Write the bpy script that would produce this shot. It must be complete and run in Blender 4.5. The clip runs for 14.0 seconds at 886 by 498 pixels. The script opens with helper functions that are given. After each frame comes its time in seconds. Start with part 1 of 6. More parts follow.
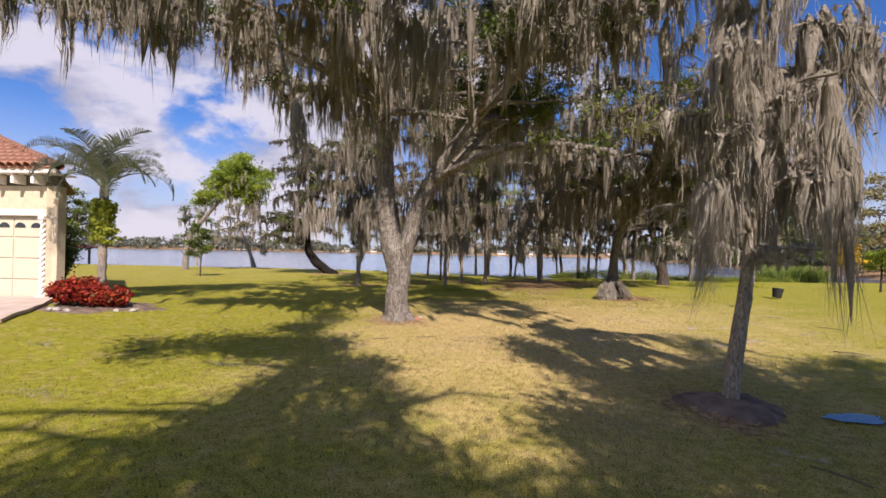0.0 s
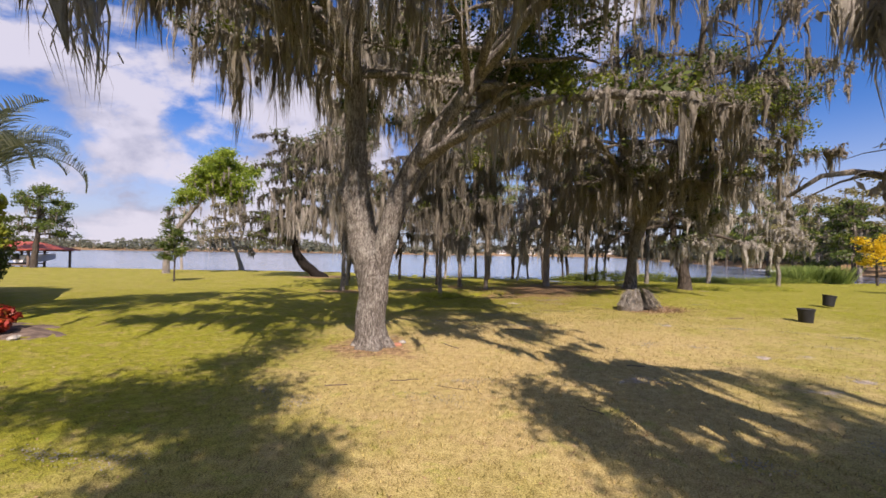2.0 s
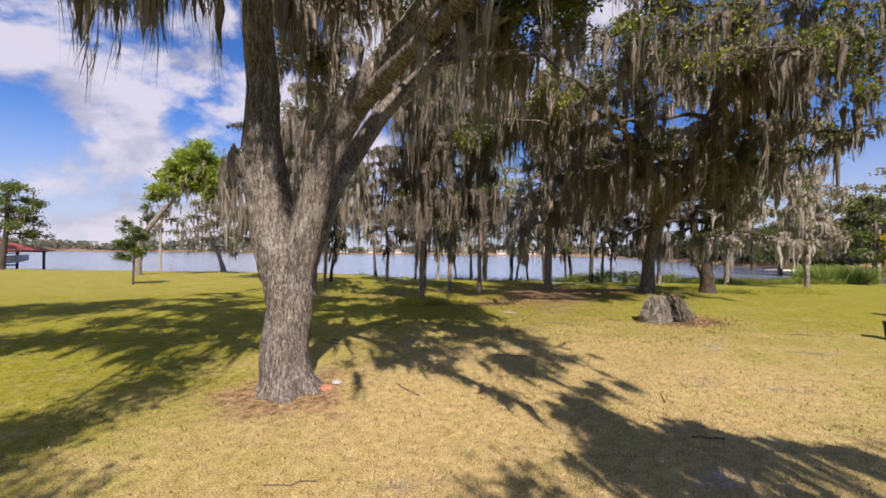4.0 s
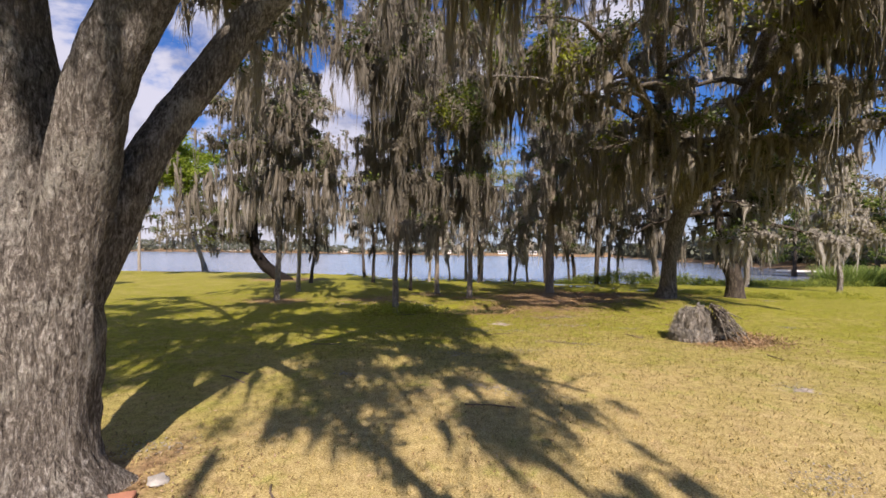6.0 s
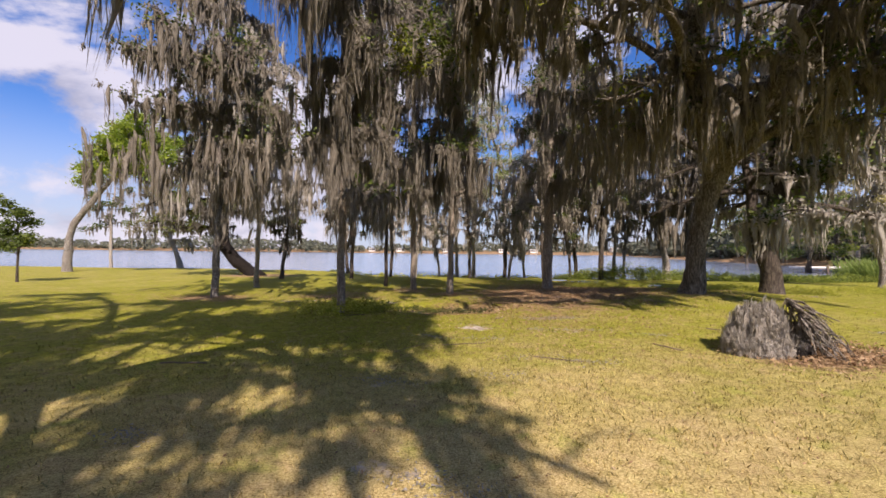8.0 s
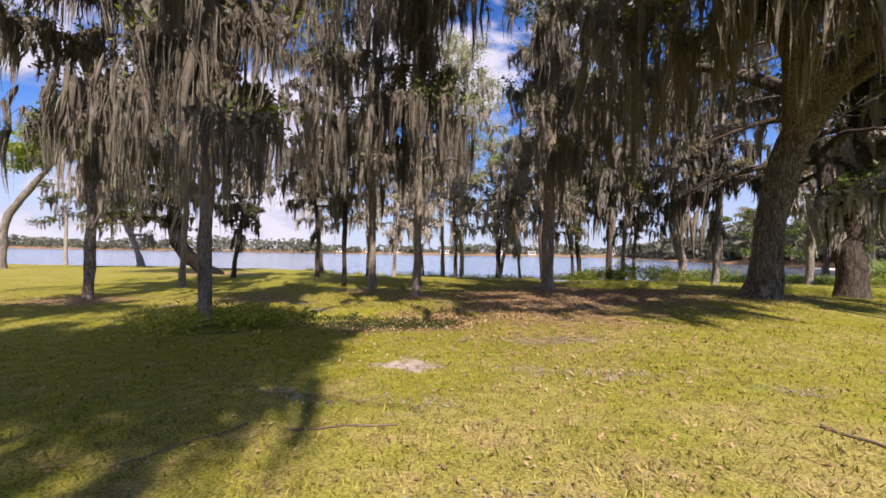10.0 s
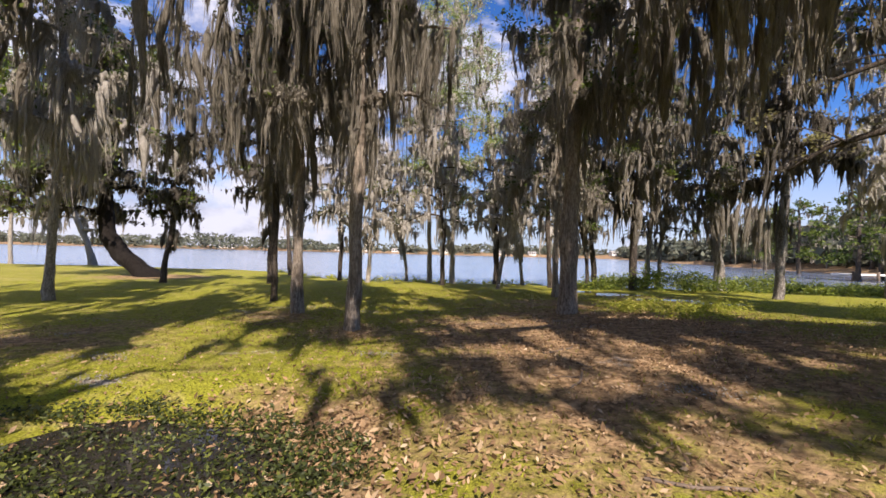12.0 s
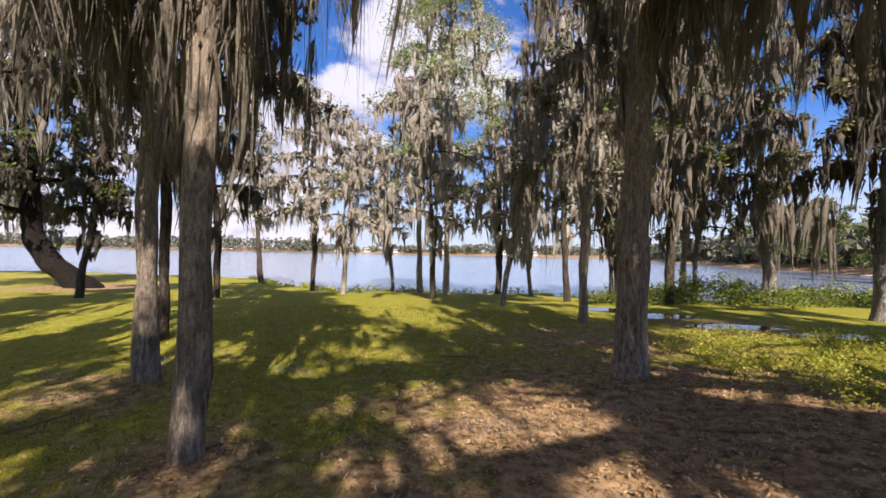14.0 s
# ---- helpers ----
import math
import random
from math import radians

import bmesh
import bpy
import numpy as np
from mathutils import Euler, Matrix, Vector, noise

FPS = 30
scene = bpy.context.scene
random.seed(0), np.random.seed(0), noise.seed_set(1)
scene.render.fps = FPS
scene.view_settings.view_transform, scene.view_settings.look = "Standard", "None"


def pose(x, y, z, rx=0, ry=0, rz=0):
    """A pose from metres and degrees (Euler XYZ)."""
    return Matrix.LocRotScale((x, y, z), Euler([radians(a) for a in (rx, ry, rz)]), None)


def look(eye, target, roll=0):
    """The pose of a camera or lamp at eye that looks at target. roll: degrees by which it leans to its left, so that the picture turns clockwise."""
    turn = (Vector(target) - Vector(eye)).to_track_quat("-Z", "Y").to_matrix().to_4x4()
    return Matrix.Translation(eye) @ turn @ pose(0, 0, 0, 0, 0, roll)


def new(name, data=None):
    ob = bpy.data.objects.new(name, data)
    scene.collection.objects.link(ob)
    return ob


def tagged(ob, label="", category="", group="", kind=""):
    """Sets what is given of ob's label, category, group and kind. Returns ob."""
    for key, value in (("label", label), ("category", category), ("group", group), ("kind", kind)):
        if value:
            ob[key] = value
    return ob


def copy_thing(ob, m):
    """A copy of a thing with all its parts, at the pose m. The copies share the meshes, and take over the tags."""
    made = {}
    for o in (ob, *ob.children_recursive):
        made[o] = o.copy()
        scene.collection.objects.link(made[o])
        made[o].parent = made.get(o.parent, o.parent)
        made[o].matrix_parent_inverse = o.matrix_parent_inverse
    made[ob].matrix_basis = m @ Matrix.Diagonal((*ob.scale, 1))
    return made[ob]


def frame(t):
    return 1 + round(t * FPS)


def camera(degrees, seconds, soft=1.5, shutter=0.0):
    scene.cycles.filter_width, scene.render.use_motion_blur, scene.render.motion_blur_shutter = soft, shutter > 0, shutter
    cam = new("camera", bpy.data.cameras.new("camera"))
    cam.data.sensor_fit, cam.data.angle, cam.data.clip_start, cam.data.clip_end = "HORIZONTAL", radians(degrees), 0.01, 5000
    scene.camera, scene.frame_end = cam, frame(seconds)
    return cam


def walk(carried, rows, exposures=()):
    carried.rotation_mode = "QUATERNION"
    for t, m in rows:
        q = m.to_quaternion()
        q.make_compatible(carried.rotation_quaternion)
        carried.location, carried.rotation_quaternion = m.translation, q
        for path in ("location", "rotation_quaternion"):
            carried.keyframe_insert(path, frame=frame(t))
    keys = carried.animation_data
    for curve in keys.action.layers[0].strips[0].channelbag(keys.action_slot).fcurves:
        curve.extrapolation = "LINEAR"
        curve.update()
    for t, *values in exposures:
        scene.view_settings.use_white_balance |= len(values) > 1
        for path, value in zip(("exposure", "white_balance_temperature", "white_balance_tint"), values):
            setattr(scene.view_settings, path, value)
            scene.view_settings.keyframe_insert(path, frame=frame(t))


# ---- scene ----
cam = camera(94.0, 14.0, soft=1.6)
PATH = [
    (0, (0.51, -0.285, 1.689), (0.418, 1.713, 1.705), 1.1),
    (0.5, (0.516, 0.342, 1.77), (0.426, 2.34, 1.785), 1.1),
    (1, (0.575, 0.882, 1.803), (0.485, 2.88, 1.818), 1.0),
    (1.5, (0.607, 1.535, 1.797), (0.514, 3.533, 1.811), 0.9),
    (2, (0.619, 2.192, 1.787), (0.527, 4.189, 1.803), 0.8),
    (2.5, (0.664, 2.82, 1.793), (0.573, 4.818, 1.807), 0.7),
    (3, (0.804, 3.507, 1.791), (0.717, 5.505, 1.804), 0.7),
    (3.2, (0.85, 3.806, 1.786), (0.765, 5.804, 1.8), 0.6),
    (5.3, (1.411, 6.547, 1.625), (1.305, 8.544, 1.643), 0.8),
    (5.5, (1.423, 6.793, 1.625), (1.327, 8.79, 1.641), 0.8),
    (6, (1.609, 7.435, 1.648), (1.509, 9.433, 1.665), 0.7),
    (6.5, (1.766, 8.094, 1.63), (1.665, 10.091, 1.646), 0.6),
    (7, (1.915, 8.751, 1.491), (1.813, 10.748, 1.508), 0.6),
    (7.5, (2.1, 9.443, 1.342), (1.995, 11.44, 1.361), 0.7),
    (7.7, (2.188, 9.74, 1.315), (2.083, 11.737, 1.327), 0.6),
    (9.8, (2.874, 13.309, 0.958), (2.773, 15.306, 0.974), 0.8),
    (10, (2.941, 13.68, 0.948), (2.845, 15.677, 0.969), 0.9),
    (10.5, (3.143, 14.661, 0.974), (3.046, 16.659, 0.995), 1.2),
    (11, (3.277, 15.665, 1.008), (3.177, 17.663, 1.029), 1.4),
    (11.5, (3.361, 16.671, 1.044), (3.262, 18.669, 1.062), 1.5),
    (12, (3.381, 17.666, 1.034), (3.284, 19.664, 1.053), 1.4),
    (12.5, (3.403, 18.607, 1.069), (3.305, 20.604, 1.089), 1.5),
    (13, (3.451, 19.412, 1.139), (3.352, 21.41, 1.157), 1.3),
    (13.5, (3.503, 20.209, 1.166), (3.404, 22.207, 1.182), 1.2),
    (14, (3.545, 20.909, 1.215), (3.445, 22.906, 1.235), 1.2),
]
walk(cam, [(t, look(eye, target, roll)) for t, eye, target, roll in PATH], exposures=[(0, 0.46, 6750, 25), (3, 0.42, 6750, 25), (5.5, 0.46, 6650, 22), (7.5, 0.52, 6750, 25), (10, 0.66, 6650, 26), (12.5, 0.76, 6550, 21), (14, 0.84, 6750, 22)])

# ---- world and sun ----
SUN_EL, SUN_AZ = 43.0, 16.0          # the sun stands behind the walk, a little to its right
sun_dir = Vector((math.sin(radians(SUN_AZ)) * math.cos(radians(SUN_EL)), -math.cos(radians(SUN_AZ)) * math.cos(radians(SUN_EL)), math.sin(radians(SUN_EL))))
sun = new("sun", bpy.data.lights.new("sun", "SUN"))
sun.data.energy, sun.data.angle, sun.data.color = 5.8, radians(0.6), (1.0, 0.93, 0.80)
sun.matrix_world = Matrix.Translation((0, -20, 30)) @ sun_dir.to_track_quat("Z", "Y").to_matrix().to_4x4()


class Nodes:
    """Short hand for building a node tree."""

    def __init__(self, tree):
        self.t = tree
        tree.nodes.clear()

    def n(self, kind):
        return self.t.nodes.new(kind)

    def wire(self, a, b):
        self.t.links.new(a, b)

    def put(self, socket, value):
        if hasattr(value, "is_output"):
            self.t.links.new(value, socket)
        else:
            socket.default_value = value

    def noise(self, vector, scale, detail=4.0, rough=0.55, distort=0.0):
        k = self.n("ShaderNodeTexNoise")
        self.put(k.inputs["Vector"], vector)
        k.inputs["Scale"].default_value, k.inputs["Detail"].default_value = scale, detail
        k.inputs["Roughness"].default_value, k.inputs["Distortion"].default_value = rough, distort
        return k.outputs[0]

    def ramp(self, fac, stops):
        k = self.n("ShaderNodeValToRGB")
        self.put(k.inputs[0], fac)
        el = k.color_ramp.elements
        while len(el) < len(stops):
            el.new(0.5)
        for e, (p, c) in zip(el, stops):
            e.position, e.color = p, (*c, 1) if len(c) == 3 else c
        return k.outputs[0]

    def mix(self, fac, a, b, mode="MIX"):
        k = self.n("ShaderNodeMix")
        k.data_type, k.blend_type = "RGBA", mode
        self.put(k.inputs[0], fac)
        self.put(k.inputs[6], a if hasattr(a, "is_output") else (*a, 1))
        self.put(k.inputs[7], b if hasattr(b, "is_output") else (*b, 1))
        return k.outputs[2]

    def math(self, op, a, b=0.0, clamp=False):
        k = self.n("ShaderNodeMath")
        k.operation, k.use_clamp = op, clamp
        self.put(k.inputs[0], a)
        self.put(k.inputs[1], b)
        return k.outputs[0]

    def span(self, value, a, b, c=0.0, d=1.0):
        k = self.n("ShaderNodeMapRange")
        k.interpolation_type = "SMOOTHSTEP"
        self.put(k.inputs[0], value)
        for i, v in enumerate((a, b, c, d)):
            k.inputs[i + 1].default_value = v
        return k.outputs[0]

    def scaled(self, vector, s):
        k = self.n("ShaderNodeMapping")
        self.put(k.inputs[0], vector)
        k.inputs["Scale"].default_value = s
        return k.outputs[0]


world = bpy.data.worlds.new("sky")
scene.world = world
world.use_nodes = True
W = Nodes(world.node_tree)
sky = W.n("ShaderNodeTexSky")
sky.sky_type, sky.sun_disc, sky.altitude = "NISHITA", False, 20.0
sky.sun_elevation, sky.sun_rotation = radians(SUN_EL), radians(180 - SUN_AZ)
sky.air_density, sky.dust_density, sky.ozone_density = 1.0, 0.6, 2.2
coord = W.n("ShaderNodeTexCoord").outputs["Generated"]
split = W.n("ShaderNodeSeparateXYZ")
W.wire(coord, split.inputs[0])
# heaped clouds: puffs a little wider than high, that thin out to the east and stand in a low row over the lake
puff_at = W.scaled(coord, (1.0, 1.0, 1.75))
big = W.noise(puff_at, 2.3, 9.0, 0.56, 0.25)
lump = W.noise(puff_at, 7.5, 6.0, 0.6, 0.1)
heap_ = W.math("ADD", W.math("MULTIPLY", big, 0.78), W.math("MULTIPLY", lump, 0.22))
lean_ = W.math("MULTIPLY", split.outputs[0], -0.095)
cover = W.span(W.math("ADD", heap_, lean_), 0.485, 0.56)
lift_ = W.n("ShaderNodeVectorMath")
lift_.operation = "ADD"
W.wire(puff_at, lift_.inputs[0])
lift_.inputs[1].default_value = (0.02, -0.05, 0.09)
thick = W.span(W.math("SUBTRACT", W.noise(lift_.outputs[0], 2.3, 7.0, 0.56, 0.25), big), -0.05, 0.10)
cloud = W.mix(thick, (8.6, 9.0, 10.0), (4.9, 5.4, 6.8))
haze = W.span(split.outputs[2], 0.30, 0.02, 0.0, 0.8)
blue = W.mix(1.0, sky.outputs[0], (0.46, 1.02, 1.72), "MULTIPLY")
tinted = W.mix(W.math("MULTIPLY", cover, 0.92), W.mix(haze, blue, (7.0, 7.8, 9.0)), cloud)
back = W.n("ShaderNodeBackground")
W.wire(tinted, back.inputs[0])
back.inputs[1].default_value = 0.062
W.wire(back.outputs[0], W.n("ShaderNodeOutputWorld").inputs[0])


# ---- materials ----
def material(name, rough=0.8, metal=0.0, spec=0.3):
    m = bpy.data.materials.new(name)
    m.use_nodes = True
    N = Nodes(m.node_tree)
    bsdf = N.n("ShaderNodeBsdfPrincipled")
    bsdf.inputs["Roughness"].default_value, bsdf.inputs["Metallic"].default_value = rough, metal
    bsdf.inputs["Specular IOR Level"].default_value = spec
    out = N.n("ShaderNodeOutputMaterial")
    N.wire(bsdf.outputs[0], out.inputs[0])
    where = N.n("ShaderNodeTexCoord").outputs["Object"]
    return m, N, bsdf, out, where


def relief(N, bsdf, height, strength=0.5, distance=0.02):
    b = N.n("ShaderNodeBump")
    b.inputs["Strength"].default_value, b.inputs["Distance"].default_value = strength, distance
    N.wire(height, b.inputs["Height"])
    N.wire(b.outputs[0], bsdf.inputs["Normal"])


def plain(name, colour, rough=0.7, metal=0.0, grain=8.0, vary=0.25, bump=0.2, spec=0.3):
    m, N, bsdf, out, where = material(name, rough, metal, spec)
    fine, coarse = N.noise(where, grain * 6, 4), N.noise(where, grain * 0.5, 3)
    dark = tuple(c * (1 - vary) for c in colour)
    light = tuple(min(1, c * (1 + vary * 0.6)) for c in colour)
    c = N.mix(N.span(coarse, 0.3, 0.7), dark, light)
    c = N.mix(N.math("MULTIPLY", N.span(fine, 0.35, 0.7), 0.35), c, dark)
    N.wire(c, bsdf.inputs["Base Color"])
    relief(N, bsdf, fine, bump, 0.01)
    return m


def bark(name, low, mid, high, ridge=22.0, bump=0.9, lichen=(0.42, 0.42, 0.36), lich=0.3):
    """Furrowed bark: broken ridges that run up the stem, pale scaly faces and dark clefts, with lichen in patches."""
    m, N, bsdf, out, where = material(name, 0.92, 0, 0.15)
    furrow = N.noise(N.scaled(where, (ridge, ridge, ridge * 0.2)), 1.0, 7, 0.68, 1.1)
    scale_ = N.noise(N.scaled(where, (ridge * 1.9, ridge * 1.9, ridge * 0.75)), 1.0, 4, 0.6, 0.8)
    fine = N.noise(where, 90, 4, 0.7)
    height = N.math("ADD", N.math("MULTIPLY", furrow, 0.62), N.math("MULTIPLY", scale_, 0.38))
    c = N.ramp(height, [(0.36, low), (0.5, mid), (0.63, high)])
    patch = N.span(N.noise(where, 2.6, 6, 0.65, 0.8), 0.5, 0.66)
    c = N.mix(N.math("MULTIPLY", patch, N.math("MULTIPLY", N.span(height, 0.38, 0.52), lich)), c, lichen)
    c = N.mix(N.span(N.noise(where, 1.1, 5, 0.6, 0.4), 0.5, 0.7, 0.0, 0.4), c, mid)
    c = N.mix(N.math("MULTIPLY", N.span(fine, 0.42, 0.7), 0.35), c, low)
    N.wire(c, bsdf.inputs["Base Color"])
    relief(N, bsdf, N.math("ADD", height, N.math("MULTIPLY", fine, 0.2)), bump, 0.09)
    return m


def frond(name, stops, through_light=0.35, rough=0.65, patch=0.0, patch_colour=(0.3, 0.25, 0.05), spec=0.3):
    """Leaves and other thin growth: the colour varies from piece to piece, and some light comes through."""
    m, N, bsdf, out, where = material(name, rough, 0, spec)
    chance = N.n("ShaderNodeNewGeometry").outputs["Random Per Island"]
    c = N.ramp(chance, stops)
    c = N.mix(N.span(N.noise(where, 0.9, 3), 0.35, 0.7, 0.0, 0.45), c, stops[0][1])
    if patch:
        c = N.mix(N.math("MULTIPLY", N.span(N.noise(where, 0.6, 4), 0.5, 0.62), patch), c, patch_colour)
    N.wire(c, bsdf.inputs["Base Color"])
    tr = N.n("ShaderNodeBsdfTranslucent")
    N.wire(c, tr.inputs[0])
    both = N.n("ShaderNodeMixShader")
    both.inputs[0].default_value = through_light
    N.wire(bsdf.outputs[0], both.inputs[1])
    N.wire(tr.outputs[0], both.inputs[2])
    N.wire(both.outputs[0], out.inputs[0])
    return m


M_OAK = bark("oak_bark", (0.033, 0.028, 0.024), (0.21, 0.183, 0.155), (0.61, 0.57, 0.51), 30, 1.0, (0.55, 0.53, 0.46), 0.5)
M_DARK = bark("dark_bark", (0.022, 0.018, 0.014), (0.075, 0.06, 0.048), (0.17, 0.14, 0.11), 20, 1.0, lich=0.12)
# near black, so that the bent tree's shade is in the bark colour
M_BLACK = bark("shade_black_bark", (0.005, 0.004, 0.0035), (0.015, 0.012, 0.010), (0.036, 0.03, 0.025), 20, 1.0, lich=0.0)
# darker copy of the oak bark, with the second oak's shade in its colour
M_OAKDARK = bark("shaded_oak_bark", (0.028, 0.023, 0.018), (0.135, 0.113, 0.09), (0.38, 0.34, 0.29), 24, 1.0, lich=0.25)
M_PALE = bark("pale_bark", (0.10, 0.085, 0.07), (0.30, 0.26, 0.21), (0.52, 0.48, 0.41), 26, 0.7, lich=0.4)
M_STEM = bark("brown_bark", (0.07, 0.055, 0.04), (0.25, 0.205, 0.16), (0.46, 0.395, 0.32), 20, 0.8, lich=0.25)
M_PALM = bark("palm_bark", (0.10, 0.085, 0.07), (0.27, 0.24, 0.20), (0.44, 0.40, 0.35), 14, 0.7)


def hanging_moss(name, low, mid, high, tint):
    m, N, bsdf, out, where = material(name, 0.95, 0, 0.05)
    chance = N.n("ShaderNodeNewGeometry").outputs["Random Per Island"]
    hair = N.noise(N.scaled(where, (55, 55, 7)), 1.0, 5, 0.65, 0.4)
    c = N.ramp(N.math("ADD", N.math("MULTIPLY", chance, 0.2), N.math("MULTIPLY", hair, 0.8)), [(0.22, low), (0.46, mid), (0.72, high)])
    c = N.mix(N.span(N.noise(where, 5.0, 4, 0.6), 0.45, 0.7, 0.0, 0.5), c, tint)
    N.wire(c, bsdf.inputs["Base Color"])
    relief(N, bsdf, hair, 1.0, 0.06)
    tr = N.n("ShaderNodeBsdfTranslucent")
    N.wire(c, tr.inputs[0])
    both = N.n("ShaderNodeMixShader")
    both.inputs[0].default_value = 0.28
    N.wire(bsdf.outputs[0], both.inputs[1])
    N.wire(tr.outputs[0], both.inputs[2])
    N.wire(both.outputs[0], out.inputs[0])
    return m


# one moss in lit and shaded tones, the light put into the colour
M_MOSS = hanging_moss("spanish_moss", (0.12, 0.104, 0.08), (0.27, 0.24, 0.192), (0.45, 0.413, 0.346), (0.18, 0.148, 0.105))
M_MIDMOSS = hanging_moss("half_shaded_moss", (0.10, 0.088, 0.068), (0.24, 0.215, 0.172), (0.41, 0.378, 0.318), (0.16, 0.136, 0.096))
M_SHADEMOSS = hanging_moss("shaded_moss", (0.05, 0.044, 0.034), (0.125, 0.112, 0.09), (0.24, 0.22, 0.185), (0.09, 0.076, 0.054))
M_OAKMOSS = hanging_moss("grey_brown_moss", (0.20, 0.177, 0.143), (0.40, 0.362, 0.30), (0.58, 0.54, 0.47), (0.28, 0.238, 0.175))
M_GREYMOSS = hanging_moss("dry_sunlit_moss", (0.24, 0.217, 0.18), (0.45, 0.414, 0.355), (0.62, 0.585, 0.52), (0.33, 0.29, 0.225))
# oak leaf copies: yellow-green patches put sun on young leaves into the colour
M_LEAF = frond("oak_leaves", [(0.0, (0.036, 0.058, 0.012)), (0.6, (0.085, 0.128, 0.020)), (1.0, (0.15, 0.19, 0.03))], 0.3, 0.5, 0.4, (0.24, 0.27, 0.03))
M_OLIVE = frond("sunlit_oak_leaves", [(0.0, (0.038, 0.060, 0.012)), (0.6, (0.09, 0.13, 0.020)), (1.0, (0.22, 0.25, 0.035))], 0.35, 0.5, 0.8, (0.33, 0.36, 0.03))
M_LIME = frond("fresh_leaves", [(0.0, (0.12, 0.19, 0.02)), (0.6, (0.27, 0.36, 0.04)), (1.0, (0.42, 0.47, 0.07))], 0.45, 0.5)
M_AIRY = frond("airy_leaves", [(0.0, (0.16, 0.21, 0.06)), (0.6, (0.30, 0.37, 0.11)), (1.0, (0.44, 0.49, 0.18))], 0.5, 0.6)
M_TAN = frond("tan_twigs", [(0.0, (0.16, 0.14, 0.06)), (0.6, (0.27, 0.25, 0.10)), (1.0, (0.36, 0.34, 0.15))], 0.35, 0.8)
M_RED = frond("croton_leaves", [(0.0, (0.10, 0.012, 0.012)), (0.5, (0.34, 0.03, 0.02)), (0.85, (0.50, 0.09, 0.03)), (1.0, (0.14, 0.09, 0.02))], 0.35, 0.4)
M_PALMLEAF = frond("palm_leaves", [(0.0, (0.18, 0.22, 0.16)), (0.6, (0.34, 0.39, 0.30)), (1.0, (0.48, 0.52, 0.44))], 0.3, 0.5)
M_FERN = frond("epiphyte_leaves", [(0.0, (0.20, 0.26, 0.03)), (0.6, (0.36, 0.40, 0.05)), (1.0, (0.46, 0.44, 0.08))], 0.35, 0.5)
M_YELLOW = frond("yellow_blossom", [(0.0, (0.55, 0.36, 0.01)), (1.0, (0.80, 0.60, 0.03))], 0.4, 0.6)
M_REED = frond("reeds", [(0.0, (0.12, 0.18, 0.04)), (0.6, (0.24, 0.33, 0.07)), (1.0, (0.36, 0.42, 0.12))], 0.4, 0.6)
M_SHORE = frond("waterside_leaves", [(0.0, (0.06, 0.085, 0.015)), (0.6, (0.17, 0.22, 0.03)), (1.0, (0.36, 0.40, 0.06))], 0.4, 0.6)
M_WEED = frond("weeds", [(0.0, (0.19, 0.22, 0.02)), (0.6, (0.41, 0.42, 0.05)), (1.0, (0.58, 0.54, 0.12))], 0.45, 0.55)
M_DARKWEED = frond("dark_weeds", [(0.0, (0.02, 0.026, 0.010)), (0.7, (0.06, 0.078, 0.016)), (1.0, (0.17, 0.19, 0.03))], 0.25, 0.55)
# the greyed stops put the haze of distance into the leaf colour
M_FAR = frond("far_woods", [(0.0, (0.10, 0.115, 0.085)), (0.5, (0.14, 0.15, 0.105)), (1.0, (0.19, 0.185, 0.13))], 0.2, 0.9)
M_LITTER = frond("dead_leaves", [(0.0, (0.12, 0.07, 0.032)), (0.5, (0.32, 0.195, 0.10)), (0.85, (0.44, 0.30, 0.165)), (1.0, (0.52, 0.40, 0.26))], 0.15, 0.7)


